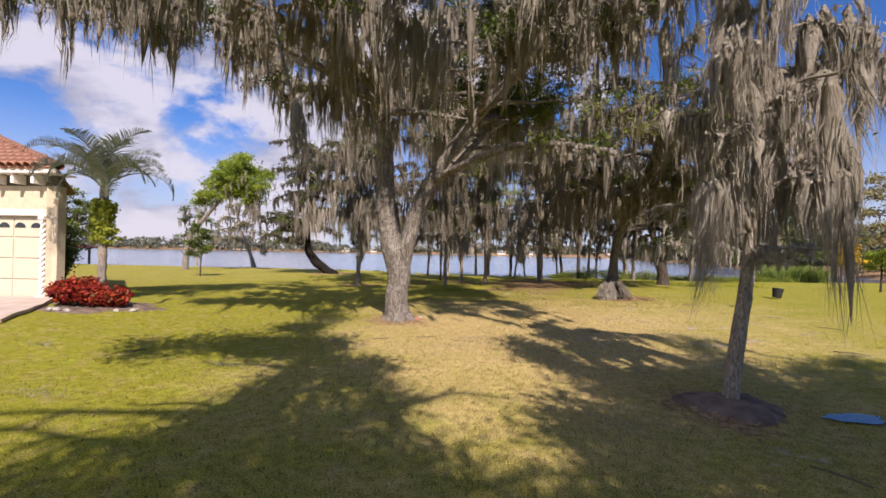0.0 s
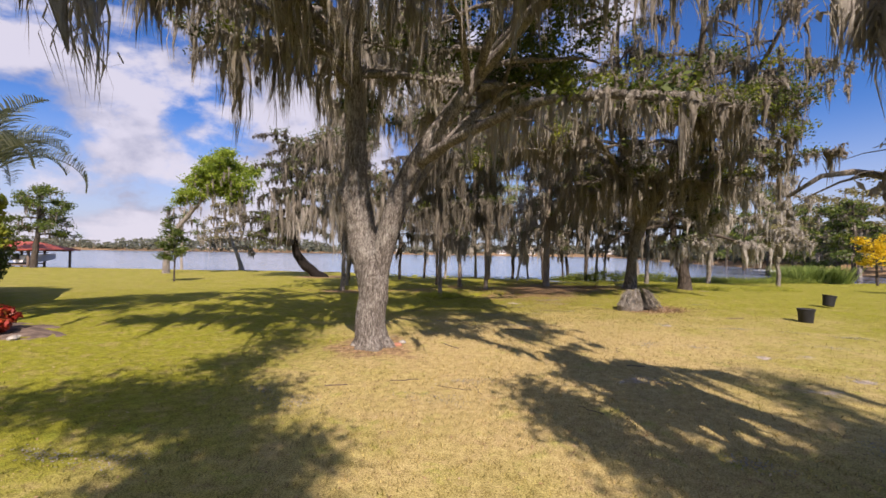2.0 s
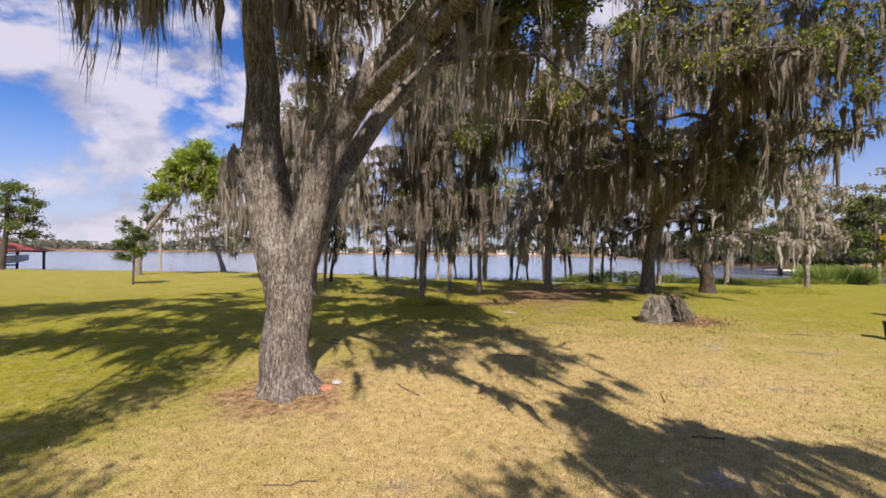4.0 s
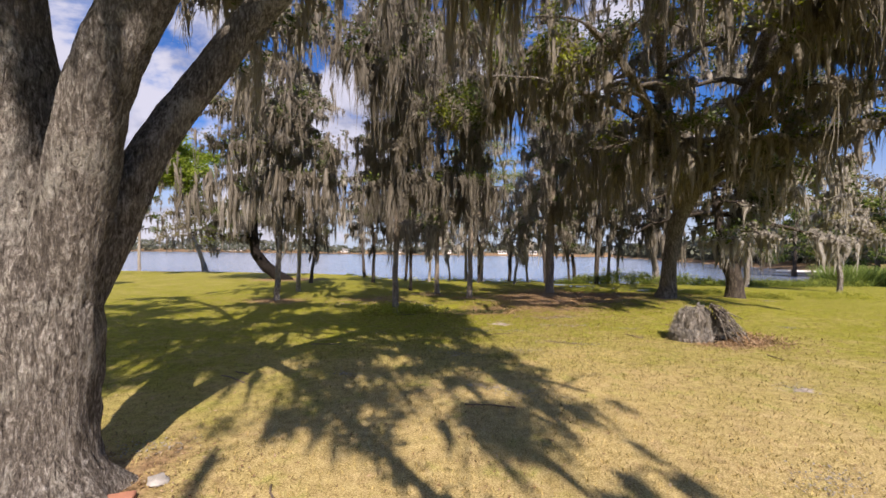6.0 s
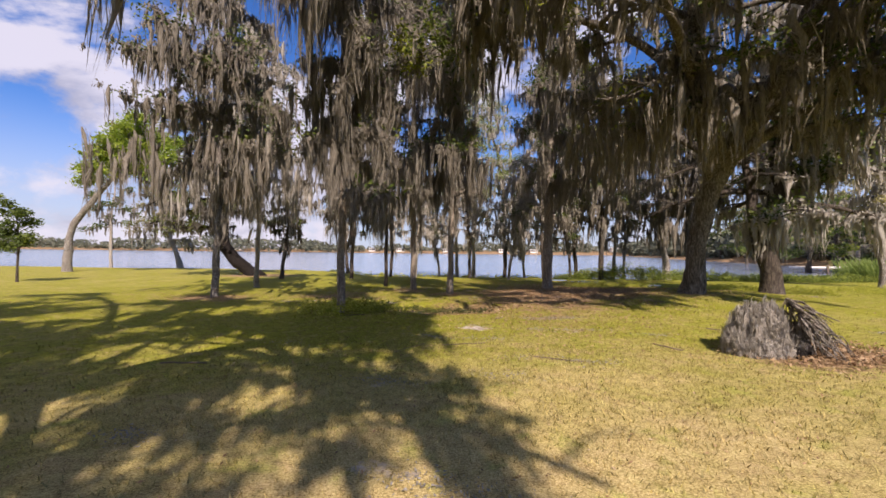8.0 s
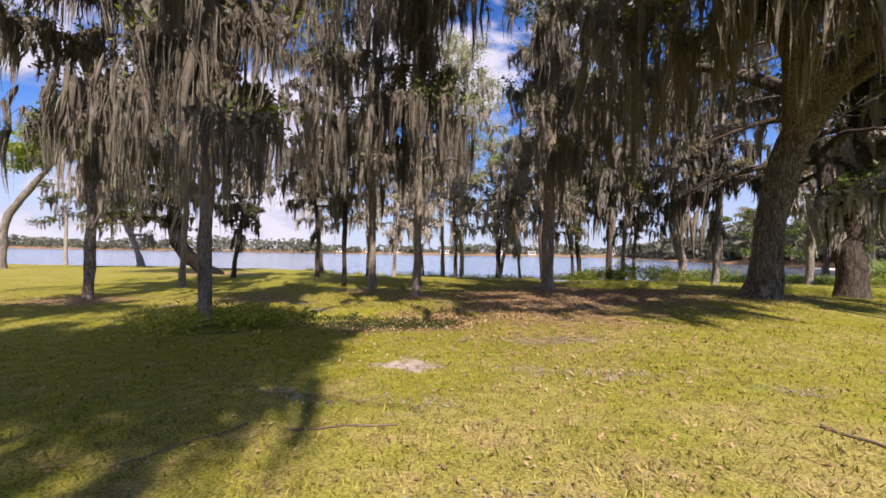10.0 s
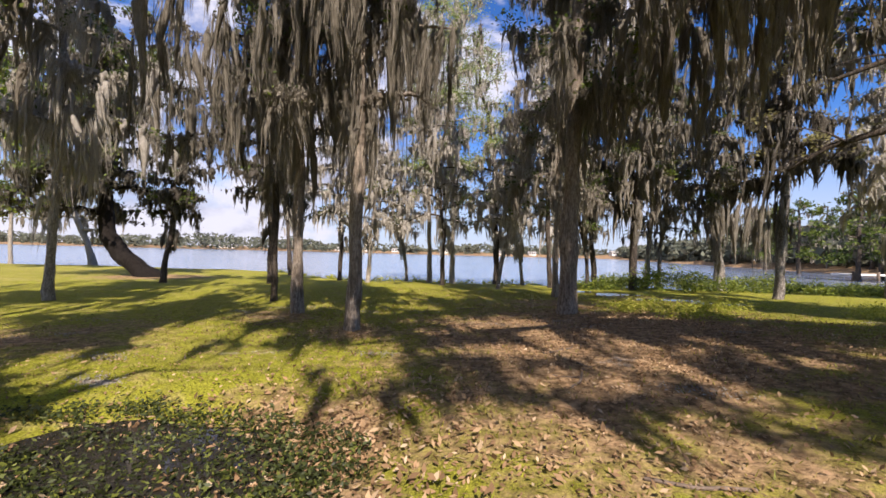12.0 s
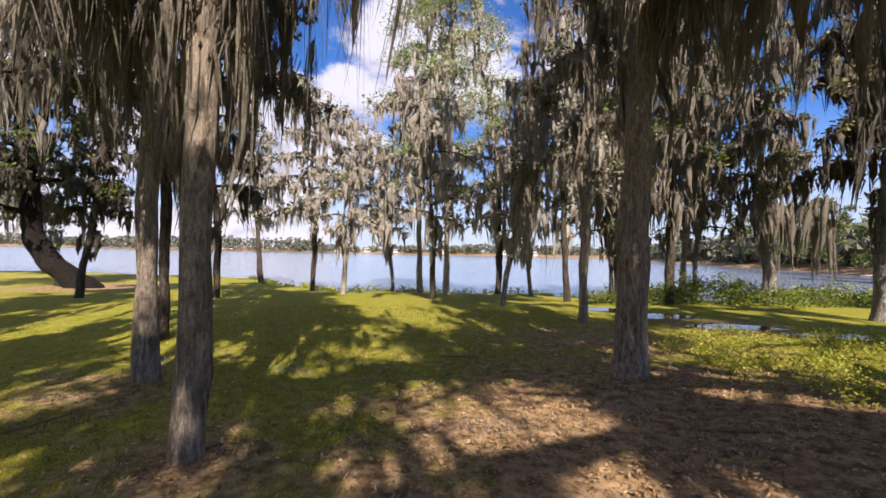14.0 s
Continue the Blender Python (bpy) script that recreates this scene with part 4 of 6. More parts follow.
tree("live_oak", "large forked live oak with furrowed bark, hung with grey moss", (-1.06, 9.97), OAK_STEMS, 11,
     branches=[(0, 9, 0.72, 3.2, 0.4, 0.3, 4), (1, 8, 0.68, 3.0, 0.35, 0.35, 4), (2, 5, 0.7, 2.4, 0.3, 0.4, 4)] + [(k, 7, 0.25, 1.6, 0.25, 0.3, 4) for k in range(5, 18)] + [(12, 9, 0.25, 2.0, 0.2, 0.2, 4)],
     limbs=OAK_LIMBS, moss_mat=M_OAKMOSS, moss=4800, moss_len=(0.2, 1.9), moss_per=13, moss_w=0.0070, moss_spread=0.09, body=11, clumps=640, leaf_per=56, leaf_size=0.045, leaf_spread=0.16, sides=44, flare=1.5, floor=1.6, knots=0.03, clear=oak_clear, leafy=0.7,
     tufts=[(-2.0 - 0.95 * (i % 6) + 0.5 * math.sin(i * 3.3), -4.2 + 1.5 * (i // 6) + 0.5 * math.sin(i * 5.1), 6.5 + 0.35 * (i // 6) + 0.25 * math.sin(i * 2.2), 0.8 + 0.3 * math.sin(i * 1.7), 34) for i in range(24) if i % 5 != 3]
     + [(3.0, 2.2, 6.6, 0.8, 40), (2.2, 3.2, 6.6, 0.9, 44), (1.0, 3.4, 6.7, 0.9, 44), (-0.5, 3.4, 6.9, 0.9, 40), (3.2, -1.2, 7.7, 0.9, 56), (4.2, -0.8, 7.8, 0.9, 56), (3.6, -0.2, 7.7, 0.9, 56), (2.4, -0.6, 7.8, 0.9, 56), (4.6, -1.6, 7.8, 0.8, 50), (2.6, 0.6, 7.7, 0.9, 56), (3.4, 0.9, 7.8, 0.9, 56), (1.5, 0.1, 7.7, 0.9, 50), (4.4, 0.5, 7.8, 0.8, 50), (1.6, 0.5, 6.2, 0.9, 44), (2.2, 1.6, 6.3, 0.9, 44), (0.8, 1.6, 6.4, 0.9, 40), (1.0, -0.3, 6.5, 0.8, 34), (2.7, 2.3, 6.1, 0.8, 36), (0.1, 0.8, 6.6, 0.8, 34), (2.6, -4.4, 6.0, 0.8, 38), (3.8, -4.6, 6.2, 0.8, 34), (4.8, -4.8, 6.1, 0.7, 28), (3.0, 0.2, 6.3, 0.9, 38), (4.0, 0.6, 6.6, 0.9, 38), (3.6, -0.6, 6.5, 0.8, 30), (3.0, -3.3, 5.9, 0.8, 40), (4.3, -3.3, 6.1, 0.8, 40), (5.3, -3.7, 6.1, 0.8, 35), (2.4, -2.4, 5.9, 0.6, 22), (4.0, 1.9, 6.1, 0.7, 40), (3.3, 1.5, 5.8, 0.7, 35), (2.9, 3.2, 5.6, 0.6, 20), (-1.2, -4.4, 6.7, 0.5, 14), (0.3, -1.2, 6.6, 0.7, 24), (-2.2, 4.8, 8.0, 0.9, 40), (-1.2, 4.2, 6.3, 0.8, 30), (-0.6, 2.8, 7.4, 0.9, 36), (0.9, -3.2, 6.7, 0.8, 40), (1.2, -4.0, 7.4, 0.9, 40), (0.2, -2.2, 7.2, 0.8, 30)],
     beards=[(-0.23 + 0.03 * math.sin(i * 2.2), -5.82 + 0.03 * math.cos(i * 3.1), 3.2 + 0.08 * i, 0.8 + 0.06 * i) for i in range(3)] + [(0.7 + 0.55 * math.sin(i * 2.4), -1.9 + 0.45 * math.sin(i * 3.7), 6.4 + 0.3 * math.sin(i * 1.9), 1.2 + 1.2 * math.sin(i * 1.3) ** 2) for i in range(30)] + [(-0.6 - 0.012 * i, -0.2 + 0.04 * (i % 5), 2.93 + 0.04 * math.sin(i * 2.1), 0.35 + 0.6 * math.sin(i * 1.9) ** 2) for i in range(9)] + [(-0.74, -0.14, 2.85, 1.5), (1.8, -1.3, 3.66, 0.7), (2.1, -1.6, 3.7, 0.9), (2.7, -2.4, 3.7, 0.7), (3.0, -2.8, 3.62, 0.6), (3.8, -3.65, 3.3, 0.9)]
     + [(-2.9 + 0.23 * (i % 10) + 0.07 * math.sin(i * 5.1), -0.4 + 0.35 * (i % 4), 5.7 + 0.45 * math.sin(i * 2.3), 0.5 + 1.6 * math.sin(i * 1.7) ** 4) for i in range(34)]
     + [(-1.5 + 0.24 * (i % 8) + 0.08 * math.sin(i * 3.7), -2.2 - 0.4 * (i % 6), 6.6 + 0.5 * math.sin(i * 2.9), 0.6 + 1.7 * math.sin(i * 1.3) ** 4) for i in range(34)])

# the young tree wrapped in moss, and two behind the start of the walk, which shade the foreground
tree("moss_tree", "slender leaning tree smothered in long grey moss, in a mulched ring", (3.62, 4.62), [[(0, 0, 0, 0.085), (0.05, 0, 0.6, 0.075), (0.17, 0, 1.5, 0.07), (0.30, 0.05, 2.6, 0.06), (0.38, 0, 3.9, 0.045), (0.5, 0.0, 5.4, 0.02)]], 21,
     branches=[(0, 15, 0.42, 1.3, 0.5, 0.35, 4)], limbs=[[(0.25, 0, 2.1, 0.045), (0.75, -0.05, 2.9, 0.04), (1.15, -0.1, 3.0, 0.02)], [(0.2, 0, 2.0, 0.035), (-0.1, -0.1, 2.5, 0.03), (-0.3, -0.15, 2.6, 0.02)], [(0.36, 0, 3.4, 0.04), (0.9, 0.1, 4.0, 0.03), (1.5, 0.1, 4.1, 0.02), (2.2, 0.0, 3.9, 0.01)]], mat=M_PALE, moss=420, moss_len=(0.4, 1.7), moss_per=26, moss_w=0.005, moss_spread=0.10, clumps=12, leaf_size=0.028, floor=1.7, flare=0.4, moss_mat=M_GREYMOSS,
     beards=[(0.12 + 0.24 * math.sin(i * 2.4), 0.2 * math.sin(i * 3.7), 2.9 + 0.055 * i, 0.6 + 0.8 * math.sin(i * 1.3) ** 2) for i in range(40)] + [(-0.34 + 0.04 * math.sin(i * 2.4), 0.06 * math.sin(i * 3.7) - 0.12, 2.5, 1.2 + 0.5 * math.sin(i * 1.3)) for i in range(7)] + [(1.02 + 0.09 * math.sin(i * 2.4), 0.1 * math.sin(i * 3.7) - 0.05, 3.0 + 0.3 * math.sin(i * 1.9), 0.8 + 1.4 * math.sin(i * 1.3) ** 2) for i in range(16)] + [(1.0 + 0.09 * i, 0.05, 4.05, 0.7 + 0.9 * math.sin(i * 1.9) ** 2) for i in range(14)], clear=lambda x, y, z: (3.25 < x < 4.55 or z > 3.4) and 4.0 < y < 5.2)
tree("live_oak", "live oak with spreading limbs over the start of the walk", (-0.6, -4.4), [straight(8.0, 0.3, (0.05, 0.03), 0.3, 1)], 31,
     branches=[(0, 12, 0.5, 4.2, 0.3, 0.25, 5), (1, 8, 0.3, 2.0, 0.25, 0.3, 4), (2, 8, 0.3, 2.0, 0.25, 0.3, 4)],
     limbs=[[(0, 0, 3.6, 0.14), (0.5, 1.8, 5.0, 0.11), (0.4, 4.0, 5.5, 0.07), (0.3, 6.0, 5.3, 0.04)], [(0, 0, 4.0, 0.12), (1.0, 1.0, 5.4, 0.09), (1.8, 2.0, 6.0, 0.06), (2.4, 2.6, 6.0, 0.03)]], moss=200, moss_len=(0.3, 1.2), moss_per=12, moss_w=0.018, clumps=520, leaf_per=52, leaf_size=0.055, tufts=[(-0.3, 5.9, 5.2, 0.65, 70), (-0.8, 5.5, 5.4, 0.65, 60), (-0.7, 7.4, 5.3, 0.6, 40), (-0.6, 8.6, 5.5, 0.5, 26), (-0.9, 9.7, 5.6, 0.4, 16), (0.9, 3.6, 5.4, 0.8, 20), (0.3, 2.4, 5.4, 0.9, 20), (1.6, 1.2, 5.8, 0.9, 18), (-2.4, 4.6, 5.4, 0.35, 14), (-1.7, 6.0, 5.3, 0.7, 34), (-2.3, 5.2, 5.3, 0.7, 30), (0.6, 0.6, 6.0, 1.0, 40), (2.8, 0.8, 6.0, 0.9, 40), (4.0, 0.4, 6.0, 0.9, 40), (-0.6, 0.4, 6.2, 1.0, 40)], clear=lambda x, y, z: z > 4.0 and (-2.0 < x - 0.2955 * z < 0.3 or y + 1.031 * z < 2.2) and not sun_gap(x, y, z))
tree("live_oak", "live oak with spreading limbs and hanging moss beside the walk", (6.8, -1.8), [straight(7.5, 0.28, (-0.04, 0.05), 0.3, 2)], 32,
     branches=[(0, 14, 0.42, 4.4, 0.3, 0.25, 5)], limbs=[[(0, 0, 3.4, 0.13), (-1.2, 1.6, 4.6, 0.10), (-2.4, 3.4, 5.0, 0.06), (-3.2, 4.8, 4.9, 0.03)]], tufts=[(-2.0, 0.6, 5.0, 1.0, 50), (-0.8, 0.4, 5.2, 1.0, 44), (-3.0, 0.8, 5.0, 0.9, 40), (-1.6, 1.8, 4.9, 0.8, 30), (-3.4, 3.0, 5.3, 0.7, 34), (-2.4, 2.4, 5.4, 0.8, 36), (-3.8, 4.0, 5.2, 0.5, 22), (-1.2, 2.0, 5.5, 0.8, 34), (0.2, 1.2, 5.6, 0.9, 36), (1.6, 0.8, 5.8, 1.0, 36), (-3.0, -1.2, 5.6, 1.0, 40), (-1.4, -1.4, 5.8, 1.0, 36), (0.6, -0.6, 5.8, 1.0, 36)], moss=330, moss_len=(0.4, 1.5), moss_per=14, moss_w=0.016, clumps=520, leaf_per=52, leaf_size=0.065, clear=lambda x, y, z: z > 3.0 and x > 2.6 and not sun_gap(x, y, z))

# the second big oak, and its neighbour
def oak_two_clear(x, y, z):
    """The crown is open where the sun reaches the ground cover behind it."""
    return walk_clear(x, y, z) and not sun_gap(x, y, z) and wave(x - 0.2955 * z, y + 1.031 * z, 1.7) < 0.42


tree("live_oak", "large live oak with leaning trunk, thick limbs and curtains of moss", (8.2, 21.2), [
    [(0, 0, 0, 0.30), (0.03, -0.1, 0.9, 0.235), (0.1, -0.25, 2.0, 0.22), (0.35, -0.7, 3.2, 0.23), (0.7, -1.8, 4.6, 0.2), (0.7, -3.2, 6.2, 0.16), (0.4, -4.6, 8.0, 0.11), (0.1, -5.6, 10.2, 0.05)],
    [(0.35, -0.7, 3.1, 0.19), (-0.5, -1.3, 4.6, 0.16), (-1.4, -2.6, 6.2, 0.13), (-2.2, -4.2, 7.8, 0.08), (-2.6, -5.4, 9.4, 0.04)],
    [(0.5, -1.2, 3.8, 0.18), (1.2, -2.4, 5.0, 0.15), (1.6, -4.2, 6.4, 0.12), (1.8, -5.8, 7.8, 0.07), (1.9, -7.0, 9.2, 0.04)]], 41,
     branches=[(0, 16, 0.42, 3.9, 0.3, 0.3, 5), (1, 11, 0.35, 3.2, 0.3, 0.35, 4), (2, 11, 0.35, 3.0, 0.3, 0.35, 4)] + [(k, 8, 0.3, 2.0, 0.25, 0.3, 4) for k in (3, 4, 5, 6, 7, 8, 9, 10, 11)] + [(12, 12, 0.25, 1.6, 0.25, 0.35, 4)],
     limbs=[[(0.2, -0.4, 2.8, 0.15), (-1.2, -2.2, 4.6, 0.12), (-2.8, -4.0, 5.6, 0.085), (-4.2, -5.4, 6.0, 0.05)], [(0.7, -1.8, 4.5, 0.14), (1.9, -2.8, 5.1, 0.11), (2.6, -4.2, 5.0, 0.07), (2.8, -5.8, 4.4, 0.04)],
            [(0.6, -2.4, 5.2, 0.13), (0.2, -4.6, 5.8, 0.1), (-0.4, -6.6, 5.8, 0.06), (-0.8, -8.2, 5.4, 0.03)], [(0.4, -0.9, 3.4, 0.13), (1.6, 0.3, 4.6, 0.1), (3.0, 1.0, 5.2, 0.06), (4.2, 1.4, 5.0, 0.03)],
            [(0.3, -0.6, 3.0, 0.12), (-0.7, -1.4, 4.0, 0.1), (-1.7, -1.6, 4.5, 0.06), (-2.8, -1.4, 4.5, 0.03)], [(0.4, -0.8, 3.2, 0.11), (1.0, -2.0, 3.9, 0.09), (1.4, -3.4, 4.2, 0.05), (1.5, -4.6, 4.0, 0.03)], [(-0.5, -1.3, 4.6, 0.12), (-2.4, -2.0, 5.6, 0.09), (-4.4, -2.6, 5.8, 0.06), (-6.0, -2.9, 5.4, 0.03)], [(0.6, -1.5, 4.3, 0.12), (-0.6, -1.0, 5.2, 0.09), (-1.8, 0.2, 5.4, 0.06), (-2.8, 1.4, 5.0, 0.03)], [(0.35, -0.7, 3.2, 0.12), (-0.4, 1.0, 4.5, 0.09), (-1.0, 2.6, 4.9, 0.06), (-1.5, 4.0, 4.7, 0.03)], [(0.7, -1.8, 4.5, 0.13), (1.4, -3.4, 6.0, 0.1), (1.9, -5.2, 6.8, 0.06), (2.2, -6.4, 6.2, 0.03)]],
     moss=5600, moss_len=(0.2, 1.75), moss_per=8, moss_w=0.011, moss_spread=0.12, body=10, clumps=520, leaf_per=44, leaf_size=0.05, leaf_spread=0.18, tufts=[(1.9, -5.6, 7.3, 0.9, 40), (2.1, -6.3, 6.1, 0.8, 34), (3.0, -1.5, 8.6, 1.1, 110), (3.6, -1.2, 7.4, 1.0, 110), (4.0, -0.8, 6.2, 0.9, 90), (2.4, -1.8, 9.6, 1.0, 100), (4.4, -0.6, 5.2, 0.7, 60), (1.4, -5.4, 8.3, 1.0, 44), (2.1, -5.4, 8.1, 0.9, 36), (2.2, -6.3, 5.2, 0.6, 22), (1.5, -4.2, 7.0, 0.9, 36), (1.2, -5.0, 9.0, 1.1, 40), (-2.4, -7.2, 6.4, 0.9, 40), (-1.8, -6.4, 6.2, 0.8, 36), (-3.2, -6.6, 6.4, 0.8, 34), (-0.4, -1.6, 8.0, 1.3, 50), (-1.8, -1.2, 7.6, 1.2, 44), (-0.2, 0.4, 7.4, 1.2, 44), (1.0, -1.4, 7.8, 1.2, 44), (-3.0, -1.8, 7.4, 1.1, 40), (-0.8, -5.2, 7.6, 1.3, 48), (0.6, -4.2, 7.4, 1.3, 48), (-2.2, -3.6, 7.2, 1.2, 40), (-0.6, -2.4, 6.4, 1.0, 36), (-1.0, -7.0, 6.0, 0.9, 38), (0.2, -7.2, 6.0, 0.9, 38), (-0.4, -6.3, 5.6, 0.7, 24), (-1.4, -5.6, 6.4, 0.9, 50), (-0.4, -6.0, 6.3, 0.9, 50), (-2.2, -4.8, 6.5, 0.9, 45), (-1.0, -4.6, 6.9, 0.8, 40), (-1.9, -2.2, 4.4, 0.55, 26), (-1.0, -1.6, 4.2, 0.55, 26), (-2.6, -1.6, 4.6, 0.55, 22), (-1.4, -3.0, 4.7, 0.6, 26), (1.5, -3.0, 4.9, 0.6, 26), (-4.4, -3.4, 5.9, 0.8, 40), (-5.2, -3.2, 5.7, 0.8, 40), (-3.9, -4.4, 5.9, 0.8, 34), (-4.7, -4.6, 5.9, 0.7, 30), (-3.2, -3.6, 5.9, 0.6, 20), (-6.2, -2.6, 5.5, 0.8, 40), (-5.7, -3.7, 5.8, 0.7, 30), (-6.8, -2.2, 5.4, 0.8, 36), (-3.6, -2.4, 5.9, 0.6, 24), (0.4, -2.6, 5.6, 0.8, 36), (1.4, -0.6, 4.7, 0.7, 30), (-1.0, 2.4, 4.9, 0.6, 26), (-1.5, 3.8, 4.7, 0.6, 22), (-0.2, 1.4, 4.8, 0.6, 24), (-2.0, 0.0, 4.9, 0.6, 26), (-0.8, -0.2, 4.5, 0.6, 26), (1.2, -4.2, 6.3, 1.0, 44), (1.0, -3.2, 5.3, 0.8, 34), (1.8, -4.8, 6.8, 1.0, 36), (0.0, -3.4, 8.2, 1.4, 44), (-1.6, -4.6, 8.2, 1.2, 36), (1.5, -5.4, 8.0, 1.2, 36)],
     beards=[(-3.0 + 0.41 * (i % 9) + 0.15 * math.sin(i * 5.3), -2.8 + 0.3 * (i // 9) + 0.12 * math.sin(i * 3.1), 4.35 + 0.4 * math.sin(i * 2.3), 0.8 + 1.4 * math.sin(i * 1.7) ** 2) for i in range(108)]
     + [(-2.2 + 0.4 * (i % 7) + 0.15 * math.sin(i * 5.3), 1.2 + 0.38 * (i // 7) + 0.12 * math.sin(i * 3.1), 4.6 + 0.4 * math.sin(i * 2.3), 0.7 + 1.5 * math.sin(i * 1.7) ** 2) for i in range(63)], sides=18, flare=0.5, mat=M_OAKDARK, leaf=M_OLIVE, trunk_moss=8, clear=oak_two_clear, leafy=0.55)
tree("live_oak", "old live oak with vine-wrapped trunk and pale moss", (11.9, 23.6), [[(0, 0, 0, 0.32), (-0.1, 0, 1.4, 0.26), (0.1, 0, 3.0, 0.23), (0.4, 0.2, 5.4, 0.17), (0.6, 0.3, 8.2, 0.1), (0.7, 0.3, 10.5, 0.04)], [(-0.1, 0, 0.6, 0.18), (-0.45, 0.1, 1.8, 0.16), (-0.6, 0.1, 3.2, 0.14), (-1.0, 0.2, 5.4, 0.06)]], 42,
     branches=[(0, 19, 0.32, 4.2, 0.2, 0.35, 5), (1, 7, 0.5, 2.4, 0.25, 0.35, 4)], moss=2600, moss_len=(0.25, 1.9), moss_per=5, moss_w=0.018, moss_spread=0.14, clumps=240, leaf_per=40, leaf_size=0.065, sides=14, trunk_moss=130, mat=M_DARK, moss_mat=M_GREYMOSS, floor=0.8, clear=oak_two_clear,
     tufts=[(-0.8, -0.6, 4.2, 0.9, 40), (0.2, -0.9, 4.8, 1.0, 44), (0.9, -0.3, 5.6, 1.0, 44), (-0.6, 0.3, 5.6, 1.0, 44), (0.6, -0.6, 3.6, 0.8, 34), (1.6, -0.2, 4.6, 0.9, 36)])

# the stand between lawn and lake: (x, y, height, radius, lean, bark, moss, leaf clumps, hang, seed)
STAND = [
    (-0.24, 18.65, 9.5, 0.084, (0.0, 0.0), M_STEM, 330, 60, 2.3, 51), (-5.24, 22.35, 11.0, 0.112, (0.03, 0.01), M_OAK, 330, 90, 2.0, 52), (-6.3, 26.9, 11.0, 0.104, (0.02, 0.0), M_PALE, 280, 80, 1.8, 53),
    (-7.8, 32.6, 5.5, 0.117, (0.05, 0.0), M_DARK, 70, 90, 1.0, 54), (-0.85, 26.8, 11.0, 0.072, (0.0, 0.0), M_DARK, 190, 50, 2.0, 55), (0.52, 24.75, 12.0, 0.100, (0.0, 0.0), M_STEM, 300, 90, 2.0, 56),
    (1.86, 23.4, 12.5, 0.098, (0.0, 0.01), M_STEM, 340, 80, 2.2, 57), (5.3, 25.3, 14.0, 0.16, (0.0, 0.01), M_STEM, 360, 130, 1.9, 58), (6.0, 29.5, 11.5, 0.100, (0.0, 0.0), M_STEM, 240, 90, 1.8, 59),
    (10.2, 34.6, 11.5, 0.144, (0.03, 0.0), M_DARK, 300, 240, 1.8, 60), (9.4, 36.8, 10.0, 0.117, (-0.02, 0.0), M_DARK, 200, 160, 1.6, 61), (11.6, 36.6, 10.5, 0.117, (0.05, 0.0), M_OAK, 200, 180, 1.6, 62),
    (15.0, 36.9, 11.0, 0.234, (0.0, 0.0), M_OAK, 330, 300, 2.0, 63), (1.8, 37.4, 13.0, 0.117, (0.0, 0.0), M_PALE, 130, 110, 1.5, 64), (2.9, 36.9, 13.5, 0.126, (0.0, 0.0), M_PALE, 140, 120, 1.6, 65),
    (5.0, 38.0, 12.5, 0.135, (0.03, 0.0), M_DARK, 150, 100, 1.7, 66), (-0.7, 35.4, 6.5, 0.090, (0.06, 0.0), M_PALE, 90, 50, 1.2, 67), (-6.5, 41.0, 8.5, 0.126, (0.0, 0.0), M_DARK, 120, 60, 1.3, 68),
    (-4.1, 33.4, 9.0, 0.108, (0.03, 0.0), M_DARK, 150, 80, 1.4, 69), (6.9, 34.4, 9.5, 0.108, (-0.03, 0.0), M_DARK, 160, 80, 1.7, 70), (-2.6, 37.5, 8.5, 0.108, (0.0, 0.0), M_DARK, 120, 70, 1.4, 71),
    (13.2, 31.0, 10.0, 0.144, (0.03, 0.0), M_OAK, 300, 320, 1.8, 72), (18.5, 33.0, 8.5, 0.162, (0.05, 0.0), M_OAK, 200, 160, 1.6, 73), (20.8, 29.5, 7.0, 0.128, (0.08, 0.0), M_OAK, 180, 150, 1.5, 74),
    (0.6, 38.2, 6.4, 0.085, (-0.05, 0.0), M_OAK, 70, 40, 1.5, 102), (6.2, 37.2, 6.6, 0.09, (-0.08, 0.0), M_OAK, 75, 40, 1.6, 104),
    (8.6, 35.2, 6.4, 0.085, (-0.10, 0.0), M_DARK, 75, 44, 1.6, 106), (12.6, 37.6, 6.8, 0.10, (0.06, 0.0), M_OAK, 75, 60, 1.5, 107), 
    (2.6, 33.8, 6.8, 0.085, (-0.05, 0.0), M_DARK, 75, 40, 1.7, 109), (4.6, 32.0, 6.2, 0.08, (0.07, 0.0), M_OAK, 70, 40, 1.7, 111), 
]
def stand_clear(x, y, z):
    return walk_clear(x, y, z) and not sun_gap(x, y, z)


